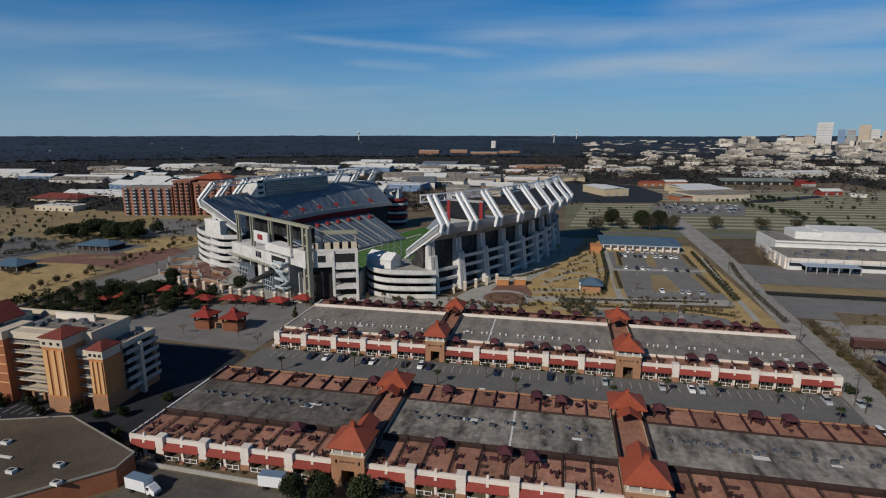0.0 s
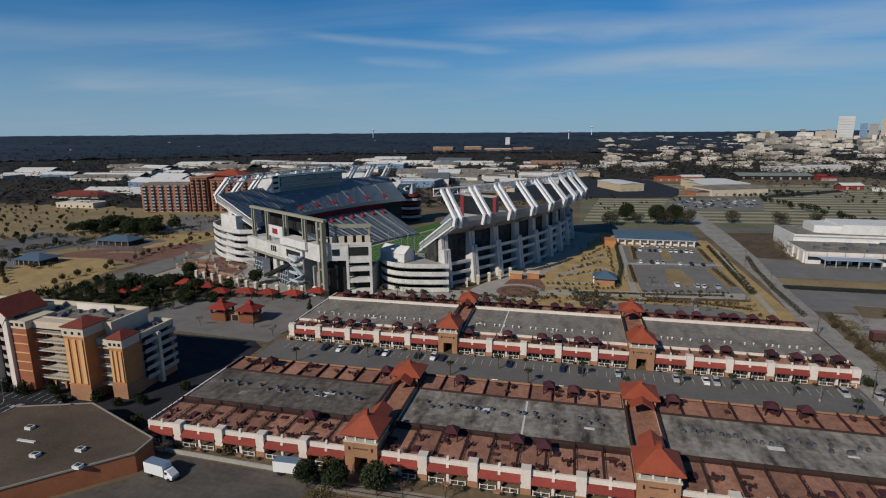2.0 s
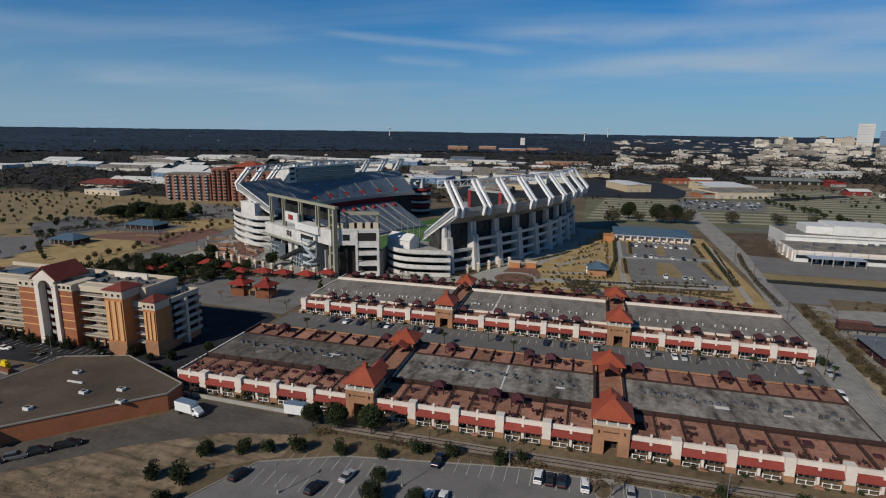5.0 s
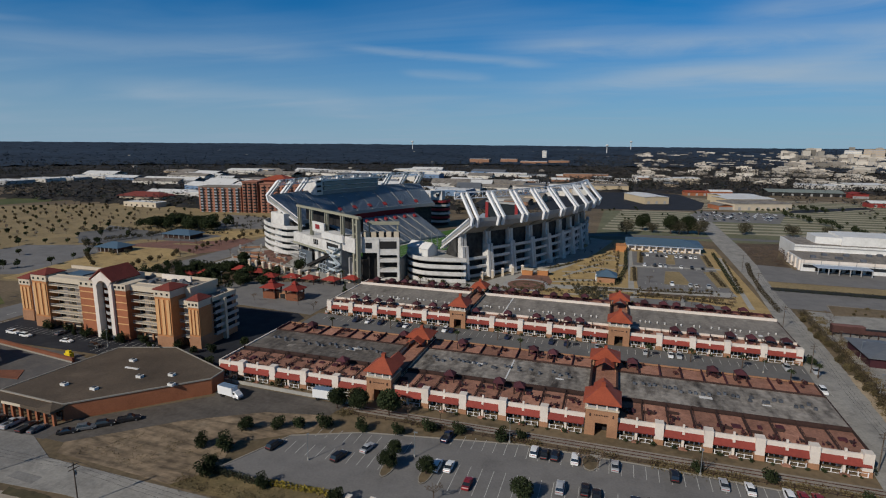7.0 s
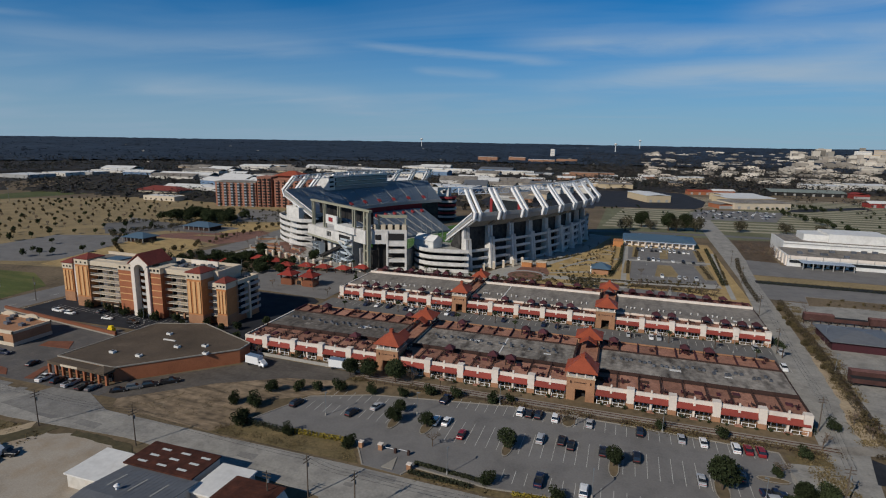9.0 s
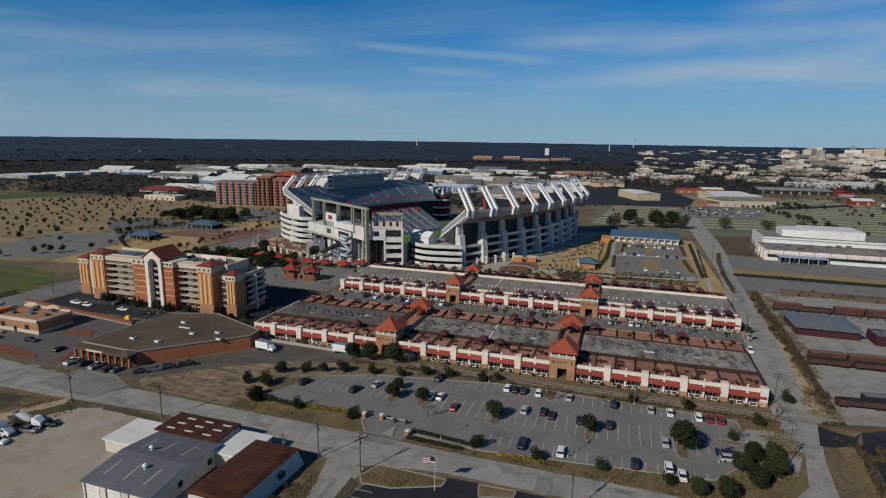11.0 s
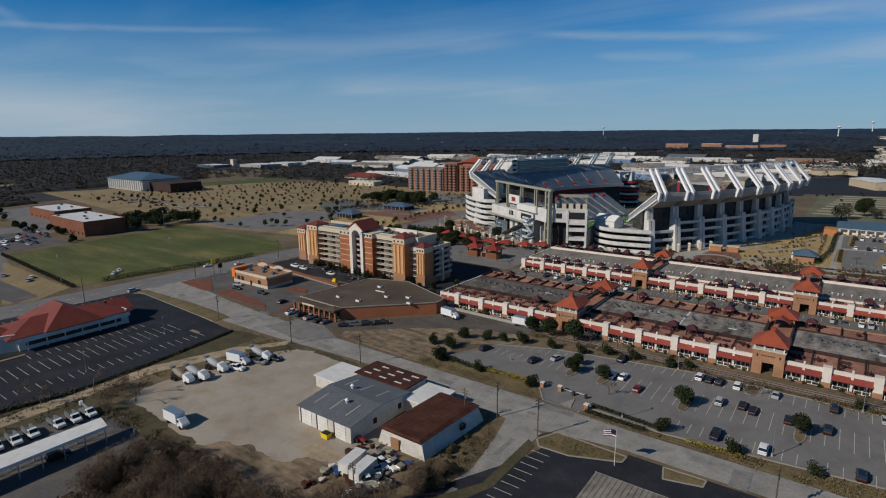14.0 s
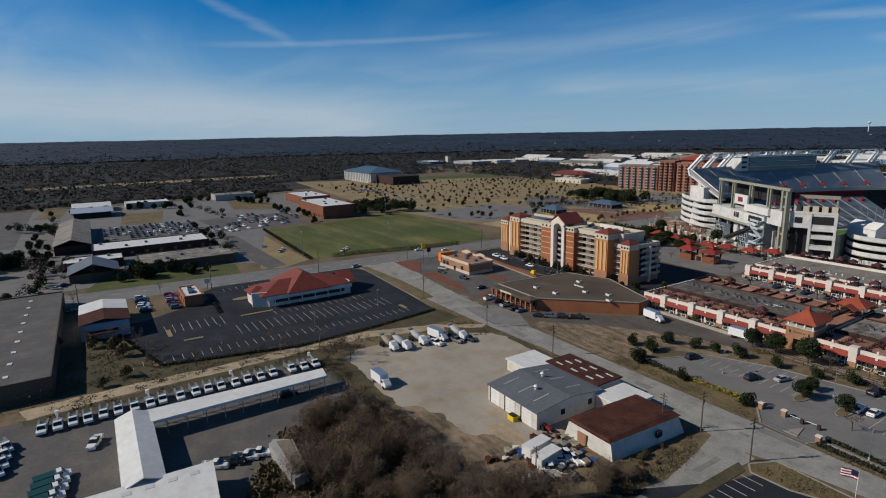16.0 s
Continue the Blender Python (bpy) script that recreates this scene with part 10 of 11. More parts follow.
spread(winter_oak(37, 13.0, 8.0, "large half-bare spreading oak beside the access road"), [(16, 470, 0), (37.5, 486, 80, 0, 0.75), (58.5, 484, 160, 0, 1.0), (74, 487, 240, 0, 1.1), (111.6, 502, 20, 0, 0.85), (147, 502, 100, 0, 0.85), (176, 515, 200, 0, 0.7)])
spread(bare_tree(36, 5.0, "leafless young tree beside the stadium", depth=3), [(rt.uniform(-50, 10) + (y - 260) * 0.12, y, turn()) for y in [258 + i * 5.5 for i in range(30)]] + [(rt.uniform(20, 66), rt.uniform(252, 284), turn()) for _ in range(14)] + [(-240 + i * 4.5, 290 + i * 10 + rt.uniform(-3, 3), turn()) for i in range(12)])


# shrubs before the terraces, on the roof terraces and along the east road
def row_front_shrubs():
    r = random.Random(61)
    front, roofs = [], []
    for row in (ROW1, ROW2):
        for x0, x1, ps in row["segs"]:
            n = int((x1 - x0) / (3.6 if row is ROW1 else 5.0))
            for i in range(n):
                x = x0 + 1.5 + (x1 - x0 - 3) * i / (n - 1) + r.uniform(-0.8, 0.8)
                front.append((x, row["y"] - 1.7 + r.uniform(-0.3, 0.3), r.uniform(0, 360), 0.0, r.uniform(0.6, 1.2)))
            for i in range(9 if row is ROW1 else 7):
                roofs.append((r.uniform(x0 + 1, x1 - 1), row["y"] + r.uniform(1.3, 2.2), r.uniform(0, 360), 4.68, r.uniform(0.6, 1.1)))
            for i in range(15 if row is ROW1 else 44):
                roofs.append((r.uniform(x0 + 1, x1 - 1), row["yb"] - r.uniform(3.2, 8.5), r.uniform(0, 360), 4.68, r.uniform(0.8, 1.5)))
    grove("terrace_front_shrubs", 41, front, 110, 0.15, 0.9, 0.8, M_LEAF, "low dark shrubs before the terrace patios")
    grove("roof_terrace_shrubs", 42, roofs, 110, 0.15, 1.1, 0.7, M_BURGUNDY, "dark reddish planted shrubs on the roof terraces")


row_front_shrubs()
spread(leafy_tree(43, 2.6, 1.7, 260, 0.22, "tangled olive-brown roadside bush", M_LEAFBR, 0.3), [(82.5 + (y - 130) * 0.03 + rt.uniform(-1.2, 1.8), y + rt.uniform(-2, 2), turn(), 0, rt.uniform(0.5, 1.1)) for y in range(128, 262, 5)] + [(rt.uniform(103, 148), rt.uniform(267, 279), turn(), 0.1, rt.uniform(0.3, 0.6)) for _ in range(12)] + [(rt.uniform(83, 87), rt.uniform(70, 112), turn(), 0, rt.uniform(0.4, 0.8)) for _ in range(8)])


# evergreen bank between the boulevard and the gate lot
def evergreen_bank():
    r, out = random.Random(17), []
    poly = [(-252, 214), (-249, 247), (-232, 253), (-193, 251), (-180, 232), (-172, 220), (-186, 208), (-230, 206)]
    while len(out) < 150:
        x, y = r.uniform(-252, -172), r.uniform(206, 253)
        if in_poly(x, y, poly) and all(math.hypot(x - a, y - b) > 5.5 for a, b in ((-234, 229), (-219, 225), (-234, 241), (-203, 242))):
            out.append((x, y, 0, 0, r.uniform(0.5, 1.1)))
    grove("evergreen_bank", 81, out, 170, 0.4, 4.6, 2.8, M_LEAF, "dense dark evergreen planting on a bank")


evergreen_bank()
def east_plaza_planting():
    """Shrub dots along the walks, and dark trees behind the terrace row."""
    r, dots, trees = random.Random(53), [], []
    for (a, b), (c, d), n in (((-24, 288), (2, 292), 12), ((-18, 304), (4, 322), 14), ((-14, 318), (4, 342), 12), ((-10, 336), (6, 362), 12), ((-4, 356), (8, 386), 12), ((-20, 280), (8, 287), 16), ((-28, 262), (-12, 268), 10), ((-28, 318), (-12, 347), 18), ((8, 300), (10, 390), 26), ((-46, 263), (-24, 264), 12), ((20, 284), (60, 289), 18), ((20, 270), (60, 272), 16)):
        for i in range(n):
            dots.append((a + (c - a) * i / n + r.uniform(-1, 1), b + (d - b) * i / n + r.uniform(-1, 1), 0, 0.1, r.uniform(0.5, 1.3)))
    for i in range(26):
        trees.append((r.uniform(-12, 4), r.uniform(253, 272), 0, 0, r.uniform(0.5, 0.9)))
    for i in range(14):
        trees.append((r.uniform(-52, -36), r.uniform(252, 259), 0, 0, r.uniform(0.4, 0.7)))
    grove("plaza_shrub_dots", 54, dots, 60, 0.22, 1.3, 0.9, M_LEAFBR, "small brown shrubs along the plaza walks")
    brush = [(r.uniform(-372, -262), r.uniform(362, 452), 0, 0, r.uniform(0.4, 1.1)) for _ in range(90)]
    brush += [(a + (c - a) * k / 30 + r.uniform(-5, 5), b + (d - b) * k / 30 + r.uniform(-4, 4), 0, 0, r.uniform(0.5, 1.3)) for a, b, c, d in ((-412, 326, -340, 360), (-360, 290, -332, 346), (-345, 348, -292, 352), (-356, 284, -300, 262)) for k in range(30)]
    brush += [(r.uniform(-520, -430), r.uniform(496, 610), 0, 0, r.uniform(0.9, 1.6)) for _ in range(50)]
    grove("lot_brush", 57, brush, 90, 0.35, 3.6, 2.2, M_OAK, "dark half-bare brush and small trees between the far lots")
    grove("plaza_dark_trees", 55, trees, 150, 0.35, 4.6, 2.2, M_OAK, "dark half-bare trees behind the terrace row")


east_plaza_planting()
# low plaza walls and planting beside the ramp
def plaza_wall(x, y, turn_, length):
    ob = thing("plaza_wall", "low pale stone plaza wall with brick piers", "wall", group="plaza walls")
    part("wall", MB().box(-length / 2, length / 2, -0.35, 0.35, 0, 1.3), M_TANBRICK, ob)
    part("cap", MB().box(-length / 2 - 0.1, length / 2 + 0.1, -0.5, 0.5, 1.3, 1.5), M_CONCRETE, ob)
    for x_ in (-length / 2, length / 2):
        part("pier", MB().box(x_ - 0.6, x_ + 0.6, -0.6, 0.6, 0, 2.6), M_CONCRETE, ob)
    ob.matrix_basis = pose(x, y, 0, 0, 0, turn_)


for a_ in ((-238, 312, 30, 14), (-226, 296, 20, 16), (-213, 285, -10, 14), (-206, 276, 10, 12), (-196, 286, -30, 12), (-190, 270, -20, 14), (-178, 264, -30, 12), (-222, 280, 0, 12)):
    plaza_wall(*a_)
spread(bare_tree(47, 6.5, "leafless brown tree on the brick plaza", M_TWIGRED, 4, 0.8, 0.1), [(x_ + rt.uniform(-3, 3), y_ + rt.uniform(-3, 3), turn(), 0, rt.uniform(0.7, 1.2)) for x_, y_ in ((-244, 316), (-236, 304), (-232, 292), (-224, 288), (-216, 292), (-216, 278), (-208, 282), (-204, 290), (-198, 278), (-192, 276), (-186, 266), (-200, 268), (-180, 258), (-172, 262), (-250, 326), (-228, 276))])
# planting before the stadium
spread(bare_tree(44, 5.5, "leafless brown tree on the stadium plaza", M_TWIGRED, 4, 0.8, 0.1), [(rt.uniform(-190, -60), rt.uniform(249, 260), turn(), 0, rt.uniform(0.7, 1.1)) for _ in range(26)] + [(-260 + rt.uniform(-6, 4), 215 + i * 9, turn(), 0, rt.uniform(0.7, 1.0)) for i in range(14)] + [(rt.uniform(-328, -262), rt.uniform(292, 322), turn(), 0, rt.uniform(0.6, 1.0)) for _ in range(18)])
spread(leafy_tree(45, 2.2, 1.4, 200, 0.2, "rounded bronze shrub on the stadium plaza", M_LEAFBR, 0.2), [(rt.uniform(-200, -50), rt.uniform(247, 262), turn(), 0, rt.uniform(0.6, 1.2)) for _ in range(34)] + [(rt.uniform(-30, 66), rt.uniform(252, 284), turn(), 0, rt.uniform(0.4, 0.9)) for _ in range(30)] + [(70 + i * 0.3, 292 + i * 5, turn(), 0, rt.uniform(0.5, 0.9)) for i in range(18)])
spread(leafy_tree(46, 4.2, 1.7, 200, 0.3, "small orange-brown leaved tree along the boulevard", M_LEAFBR, 0.9), [(-266 - i * 0.3 + rt.uniform(-3, 3), 236 + i * 8, turn(), 0, rt.uniform(0.7, 1.2)) for i in range(18)] + [(-290 - i * 7, 232 + i * 5, turn(), 0, rt.uniform(0.7, 1.1)) for i in range(6)])


# ---- weeds and rough grass ----
def weeds(name, poly, clumps, label, material=None, h=0.16, seed=1, reach=1.5):
    """Low tufts in uneven clumps over an outline."""
    rs = np.random.RandomState(seed)
    xs, ys = [q[0] for q in poly], [q[1] for q in poly]
    c = []
    while len(c) < clumps:
        x, y = rs.uniform(min(xs), max(xs)), rs.uniform(min(ys), max(ys))
        if in_poly(x, y, poly) and noise.noise((x / 9, y / 9, seed)) > -0.15:
            c.append((x, y, 0.08))
    c = np.repeat(np.array(c), 26, 0)
    n = len(c)
    p = c + rs.normal(size=(n, 3)) * np.array([reach * 0.5, reach * 0.5, 0])
    a = rs.normal(size=(n, 3)) * np.array([1, 1, 0.2]); a /= np.linalg.norm(a, axis=1)[:, None]
    up = np.array([0, 0, 1.0]) + rs.normal(size=(n, 3)) * 0.6
    s = (h * rs.uniform(0.4, 1.4, n))[:, None]
    v = np.stack([p - a * s, p + a * s, p + a * s * 0.6 + up * s, p - a * s * 0.6 + up * s], 1).reshape(-1, 3)
    v[:, 2] = np.maximum(v[:, 2], 0.05)
    tagged(new(name, mesh_np(name, v, np.arange(n * 4).reshape(-1, 4), material or M_WEED)), label, "weeds", kind="stuff")


weeds("dirt_patch_weeds", [(-119, 75.5), (-100, 75), (-84, 75), (-84, 90), (-100, 94)], 40, "dry brown weeds over the dirt patch", seed=3, h=0.09)
weeds("verge_weeds_west", [(-84, 73.4), (-43, 73.4), (-48, 80.6), (-64, 78.8), (-79, 80.6), (-84, 92)], 120, "rough brown grass tufts on the verge", seed=4, h=0.1)
weeds("verge_weeds_street", [(-28, 72.3), (56, 71.2), (68, 98), (66, 112), (57, 112), (58, 100), (53, 86), (45, 79), (10, 75), (-10, 73)], 420, "rough brown grass tufts along the street verge", seed=5)
weeds("verge_weeds_railway", [(-64, 113.8), (-13, 114), (66, 112.6), (70, 116.4), (-64, 116.2)], 420, "dark weeds along the railway verge", M_WEED, 0.16, 6)
weeds("verge_weeds_yard", [(-134, 30), (-148, 20), (-160, -36), (-150, -66), (-136, -66), (-137, -8), (-136, 20), (-120, 58), (-142, 60)], 260, "rough grass and weeds round the yards", seed=7, h=0.14)
weeds("verge_weeds_east", [(76, 124), (84, 180), (90, 240), (92, 266), (96, 262), (90, 180), (84, 122)], 420, "tangled brown weeds beside the road", seed=8, h=0.16)
weeds("corner_weeds", [(-31, 54), (-29, 59.4), (-15, 59.2), (-15, 58), (-24, 54)], 50, "short dry grass on the corner lawn", seed=9, h=0.12)
weeds("thicket_undergrowth", [(-102, -16), (-96, 4), (-74, 6), (-56, 10), (-48, 18), (-42, 14), (-42, 4), (-48, -14), (-58, -38), (-76, -34)], 760, "tangled green and brown undergrowth", M_LEAFBR, 0.35, 10, 2.5)
weeds("yard_corner_weeds", [(-136, 2), (-127, 6), (-112, 6.5), (-98, 6), (-98, 2.4), (-114, 2), (-126, 0)], 110, "dark brown weeds along the edge of the gravel yard", M_WEED, 0.13, 14)
weeds("shed_side_weeds", [(-47, 30), (-46.6, 56), (-41, 50), (-39, 37), (-41, 24)], 150, "brown weeds beside the rusted shed", seed=11, h=0.11)
weeds("barn_side_weeds", [(-160, -36), (-190, -50), (-196, -62), (-150, -64), (-142, -40)], 120, "brown scrub beside the lot", seed=12, h=0.14)
weeds("stadium_side_beds", [(-38, 282), (-20, 276), (66, 283), (66, 270), (-40, 262)], 70, "brown planting beds beside the walk", M_WEED, 0.22, 13)
def lot_belts():
    r, out = random.Random(23), []
    for (a, b), (c, d), n in (((-418, -70), (-520, -82), 16), ((-347, -80), (-262, -77), 22), ((-330, -66), (-290, -66), 8), ((-284, -34), (-292, -60), 9), ((-380, 18), (-300, 14), 10), ((-640, -60), (-640, 140), 34), ((-655, -150), (-650, -60), 24), ((-520, 30), (-470, 44), 8), ((-400, -110), (-330, -116), 10), ((-500, -105), (-470, -90), 8), ((-490, -85), (-470, -78), 6)):
        for i in range(n):
            out.append((a + (c - a) * i / n + r.uniform(-4, 4), b + (d - b) * i / n + r.uniform(-4, 4), 0, 0, r.uniform(0.55, 1.25)))
    grove("lot_edge_evergreens", 91, out[::2], 150, 0.5, 6.0, 3.2, M_LEAF, "dark evergreens along the edges of the lots")
    grove("lot_edge_bare_trees", 92, out[1::2], 120, 0.4, 7.0, 3.2, M_TWIG, "leafless brown trees along the edges of the lots")


lot_belts()
spread(bare_tree(15, 8.0, "tall leafless tree beside the black lot", M_TWIGRED, 4, 0.7, 0.16), [(-147, -6, 20), (-150, -30, 0), (-166, -42, 70), (-175, -44, 10), (-188, -52, 50), (-192, -60, 90), (-158, -38, 120), (-246, -30, 0, 0, 0.8), (-248, -62, 0, 0, 0.9), (-146, 30, 0, 0, 0.7), (-90, -100, 0)])
spread(leafy_tree(16, 5.0, 2.4, 420, 0.3, "scrubby dark evergreen beside the lots", M_LEAFBR, 0.8), [(-172, -48, 0), (-180, -50, 40), (-186, -56, 80), (-192, -66, 10), (-154, -48, 0, 0, 0.8), (-262, -74, 0), (-268, -86, 30), (-150, -54, 60, 0, 0.7), (-236, -66, 0, 0, 0.8), (-64, 123, 10, 0, 0.8), (-90, 123.5, 10, 0, 0.6), (-112, 122, 10, 0, 0.9)])


# ---- far woods, one mass ----
def canopy_stuff(name, pts, label, material, faces, size, wide, tall, seed):
    """Crowns of many loose twig and leaf faces, one mass."""
    rs = np.random.RandomState(seed)
    n = len(pts)
    pts = np.asarray(pts, float)
    w = rs.uniform(*wide, (n, 1, 1)); h = rs.uniform(*tall, (n, 1))
    d = rs.normal(size=(n, faces, 3)); d /= np.linalg.norm(d, axis=2)[:, :, None]
    p = d * rs.uniform(0.3, 1.0, (n, faces, 1)) * w * 0.5
    p[:, :, 2] = h * (0.52 + 0.46 * d[:, :, 2])
    p += pts[:, None, :]
    p = p.reshape(-1, 3)
    a = rs.normal(size=p.shape); a[:, 2] *= 0.35; a /= np.linalg.norm(a, axis=1)[:, None]
    b = np.cross(a, np.array([0, 0, 1.0]) + 0.35 * rs.normal(size=p.shape)); b /= np.linalg.norm(b, axis=1)[:, None] + 1e-6
    s = (size * rs.uniform(0.5, 1.4, len(p)))[:, None]
    v = np.stack([p - a * s, p + b * s * 0.7, p + a * s, p - b * s * 0.7], 1).reshape(-1, 3)
    ob = new(name, mesh_np(name, v, np.arange(len(v)).reshape(-1, 4), material))
    return tagged(ob, label, "woods", kind="stuff")


def in_woods(x, y):
    """How thickly wooded the land is."""
    r, b = math.hypot(x, y), math.degrees(math.atan2(x, y))
    if r < 560 or (-660 < x < -250 and -140 < y < 165) or (-800 < x < -250 and 160 < y < 490) or (-985 < x < -890 and -140 < y < 230) or (-1110 < x < -915 and 575 < y < 850 and 470 < y + x * 0.12 + 30 < 740) or (-165 < x < -18 and 590 < y < 890) or (-30 < x < 420 and y < 700) or (-30 < x < 230 and y < 900) or (x > 60 and y < 420):
        return 0.0
    d = 0.5 + 0.9 * noise.noise((x / 260, y / 260, 1.7))
    if b < -62:
        return 0.95 if x < -660 else 0.25
    if b < -8:
        return (0.6 if r < 1300 else 0.95) * (0.5 + d * 0.5)
    if b < 14:
        return (0.5 if r < 900 else 0.82) * (0.5 + d * 0.5)
    return (0.16 if x < 420 and y < 1000 else 0.78) * (0.4 + d)


def canopy_sheet(name, r0, r1, ratio, step, tops, label, material, seed):
    """A closed canopy of uneven crowns, dropping into the ground where the land is open."""
    rs = np.random.RandomState(seed)
    ang = np.radians(np.arange(-114, 36.01, step))
    rad = r0 * ratio ** np.arange(int(math.log(r1 / r0) / math.log(ratio)) + 1)
    v = []
    for r_ in rad:
        for a_ in ang:
            rr_ = r_ * (1 + rs.uniform(-0.3, 0.3) * (ratio - 1))
            x, y = rr_ * math.sin(a_), rr_ * math.cos(a_)
            keep = in_woods(x, y) > rs.uniform(0.3, 0.62)
            v.append((x, y, rise(x, y) + (rs.uniform(*tops) if keep else -3.0)))
    m, n = len(ang), len(rad)
    k = np.arange(n - 1)[:, None] * m + np.arange(m - 1)[None]
    f = np.stack([k, k + 1, k + m + 1, k + m], -1).reshape(-1, 4)
    me = mesh_np(name, np.array(v), f, material)
    me.polygons.foreach_set("use_smooth", np.ones(len(f), bool))
    return tagged(new(name, me), label, "woods", kind="stuff")


def woods():
    r = random.Random(77)
    near = []
    while len(near) < 19000:
        b, d = radians(r.uniform(-112, 34)), r.uniform(560, 2000)
        x, y = d * math.sin(b), d * math.cos(b)
        if r.random() < in_woods(x, y):
            near.append((x, y, rise(x, y)))
    # low underlayer, painted dark as the shade between crowns
    canopy_sheet("woodland_canopy", 600, 2000, 1.0085, 0.5, (1.5, 4.5), "near-black woodland underlayer carrying the shade between crowns", M_UNDER, 8)
    # distant sheet wears the haze-blue woods colour
    canopy_sheet("distant_woodland", 1780, 4850, 1.011, 0.4, (4, 9), "distant woodland to the horizon with haze blue in its colour", M_WOODSFAR, 9)
    far = []
    while len(far) < 15000:
        b, d = radians(r.uniform(-112, 34)), 1800 + 2600 * r.random() ** 1.3
        x, y = d * math.sin(b), d * math.cos(b)
        if r.random() < in_woods(x, y):
            far.append((x, y, rise(x, y)))
    town = []
    while len(town) < 5200:
        b, d = radians(r.uniform(-4, 34)), 880 + 1900 * r.random() ** 1.2
        x, y = d * math.sin(b), d * math.cos(b)
        if not (x < 420 and y < 960):
            town.append((x, y, rise(x, y)))
    canopy_stuff("town_trees", town, "bare and evergreen trees among the town streets", M_WOODS, 13, 1.7, (8, 17), (9, 16), 18)
    canopy_stuff("distant_crowns", far, "distant tree crowns tinted haze blue", M_WOODSFAR, 9, 2.8, (16, 40), (5, 11), 16)
    canopy_stuff("woodland_evergreens", near[::4], "dark pine crowns standing over the woodland", M_WOODPINE, 20, 1.2, (6, 12), (8, 14), 15)
    canopy_stuff("woodland_crowns", near, "loose leafless and evergreen crowns of the woodland", M_WOODS, 13, 1.5, (6, 13), (5, 11), 5)


woods()

# ---- far town ----
rf_ = random.Random(99)
FAR_WALLS = [mat("far_wall_%s" % k, c, var=0.12, fine=0.3, large=0.02) for k, c in dict(white=(0.66, 0.62, 0.55), tan=(0.48, 0.38, 0.27), pale=(0.55, 0.53, 0.5), brick=(0.3, 0.16, 0.1), grey=(0.3, 0.3, 0.3), blue=(0.16, 0.24, 0.36)).items()]
WORDS = ["white", "tan", "pale grey", "red-brick", "grey", "blue"]


def far_building(x, y, w, d, h, k, turn_=0.0, gabled=False):
    ob = thing("town_building", f"{WORDS[k]} low town building in the distance", "building", x, y, rise(x, y), group="town buildings")
    ob.matrix_basis = pose(x, y, rise(x, y), 0, 0, turn_)
    I = Matrix.Identity(4)
    def P(name, mb, m):
        o = part(name, mb, m, ob)
        o.matrix_parent_inverse = I
        return o
    P("wall", MB().box(-w / 2, w / 2, -d / 2, d / 2, -1, h), FAR_WALLS[k])
    if gabled:
        P("roof", MB().gable(-w / 2 - 0.5, w / 2 + 0.5, -d / 2 - 0.5, d / 2 + 0.5, h, h + d * 0.14, along="x", t=0.3), rf_.choice([M_WHITEROOF, M_WHITEROOF, M_GREYROOF, M_ROOFPALE]))
    else:
        P("roof", MB().box(-w / 2 + 0.5, w / 2 - 0.5, -d / 2 + 0.5, d / 2 - 0.5, h, h + 0.5), rf_.choice([M_WHITEROOF, M_ROOFPALE, M_WHITEROOF, M_ROOFGREY]))
    if h > 24:
        for s in range(0, int(h / 3.6), 2 if h < 60 else 3):
            P("window_band", MB().box(-w / 2 + 1, w / 2 - 1, -d / 2 - 0.15, -d / 2, 1.4 + s * 3.6, 2.9 + s * 3.6), M_BLUEWALL)
    elif y < 700:
        P("door_band", MB().box(-w * 0.35, w * 0.3, -d / 2 - 0.12, -d / 2, 0.3, min(3.4, h - 1)), M_DARKINT)


def polar(b, d):
    return d * math.sin(radians(b)), d * math.cos(radians(b))


# works and sheds to the north-west
for x_, y_, w_, d_, h_, k_ in ((-732, 742, 84, 30, 7, 0), (-795, 872, 60, 34, 8, 0), (-975, 850, 70, 36, 8, 0), (-629, 706, 26, 16, 6, 1), (-760, 905, 40, 24, 7, 2), (-792, 1050, 70, 26, 10, 0), (-860, 790, 60, 26, 7, 5), (-700, 870, 34, 22, 6, 1)):
    far_building(x_, y_, w_, d_, h_, k_, 8, True)
for i in range(74):
    x, y = polar(rf_.uniform(-44, -9), rf_.uniform(760, 1420))
    far_building(x, y, rf_.uniform(35, 105), rf_.uniform(22, 50), rf_.uniform(5, 9.5), rf_.choice([0, 0, 0, 2, 1, 5, 4]), rf_.uniform(-12, 12), rf_.random() < 0.4)
# streets beyond the stadium
for i in range(44):
    x, y = polar(rf_.uniform(-12, 8), rf_.uniform(640, 1250))
    if -30 < x and y < 1010:
        x -= 130
    far_building(x, y, rf_.uniform(18, 50), rf_.uniform(12, 28), rf_.uniform(4, 8), rf_.choice([0, 1, 2, 3, 4]), rf_.uniform(-15, 15), rf_.random() < 0.5)
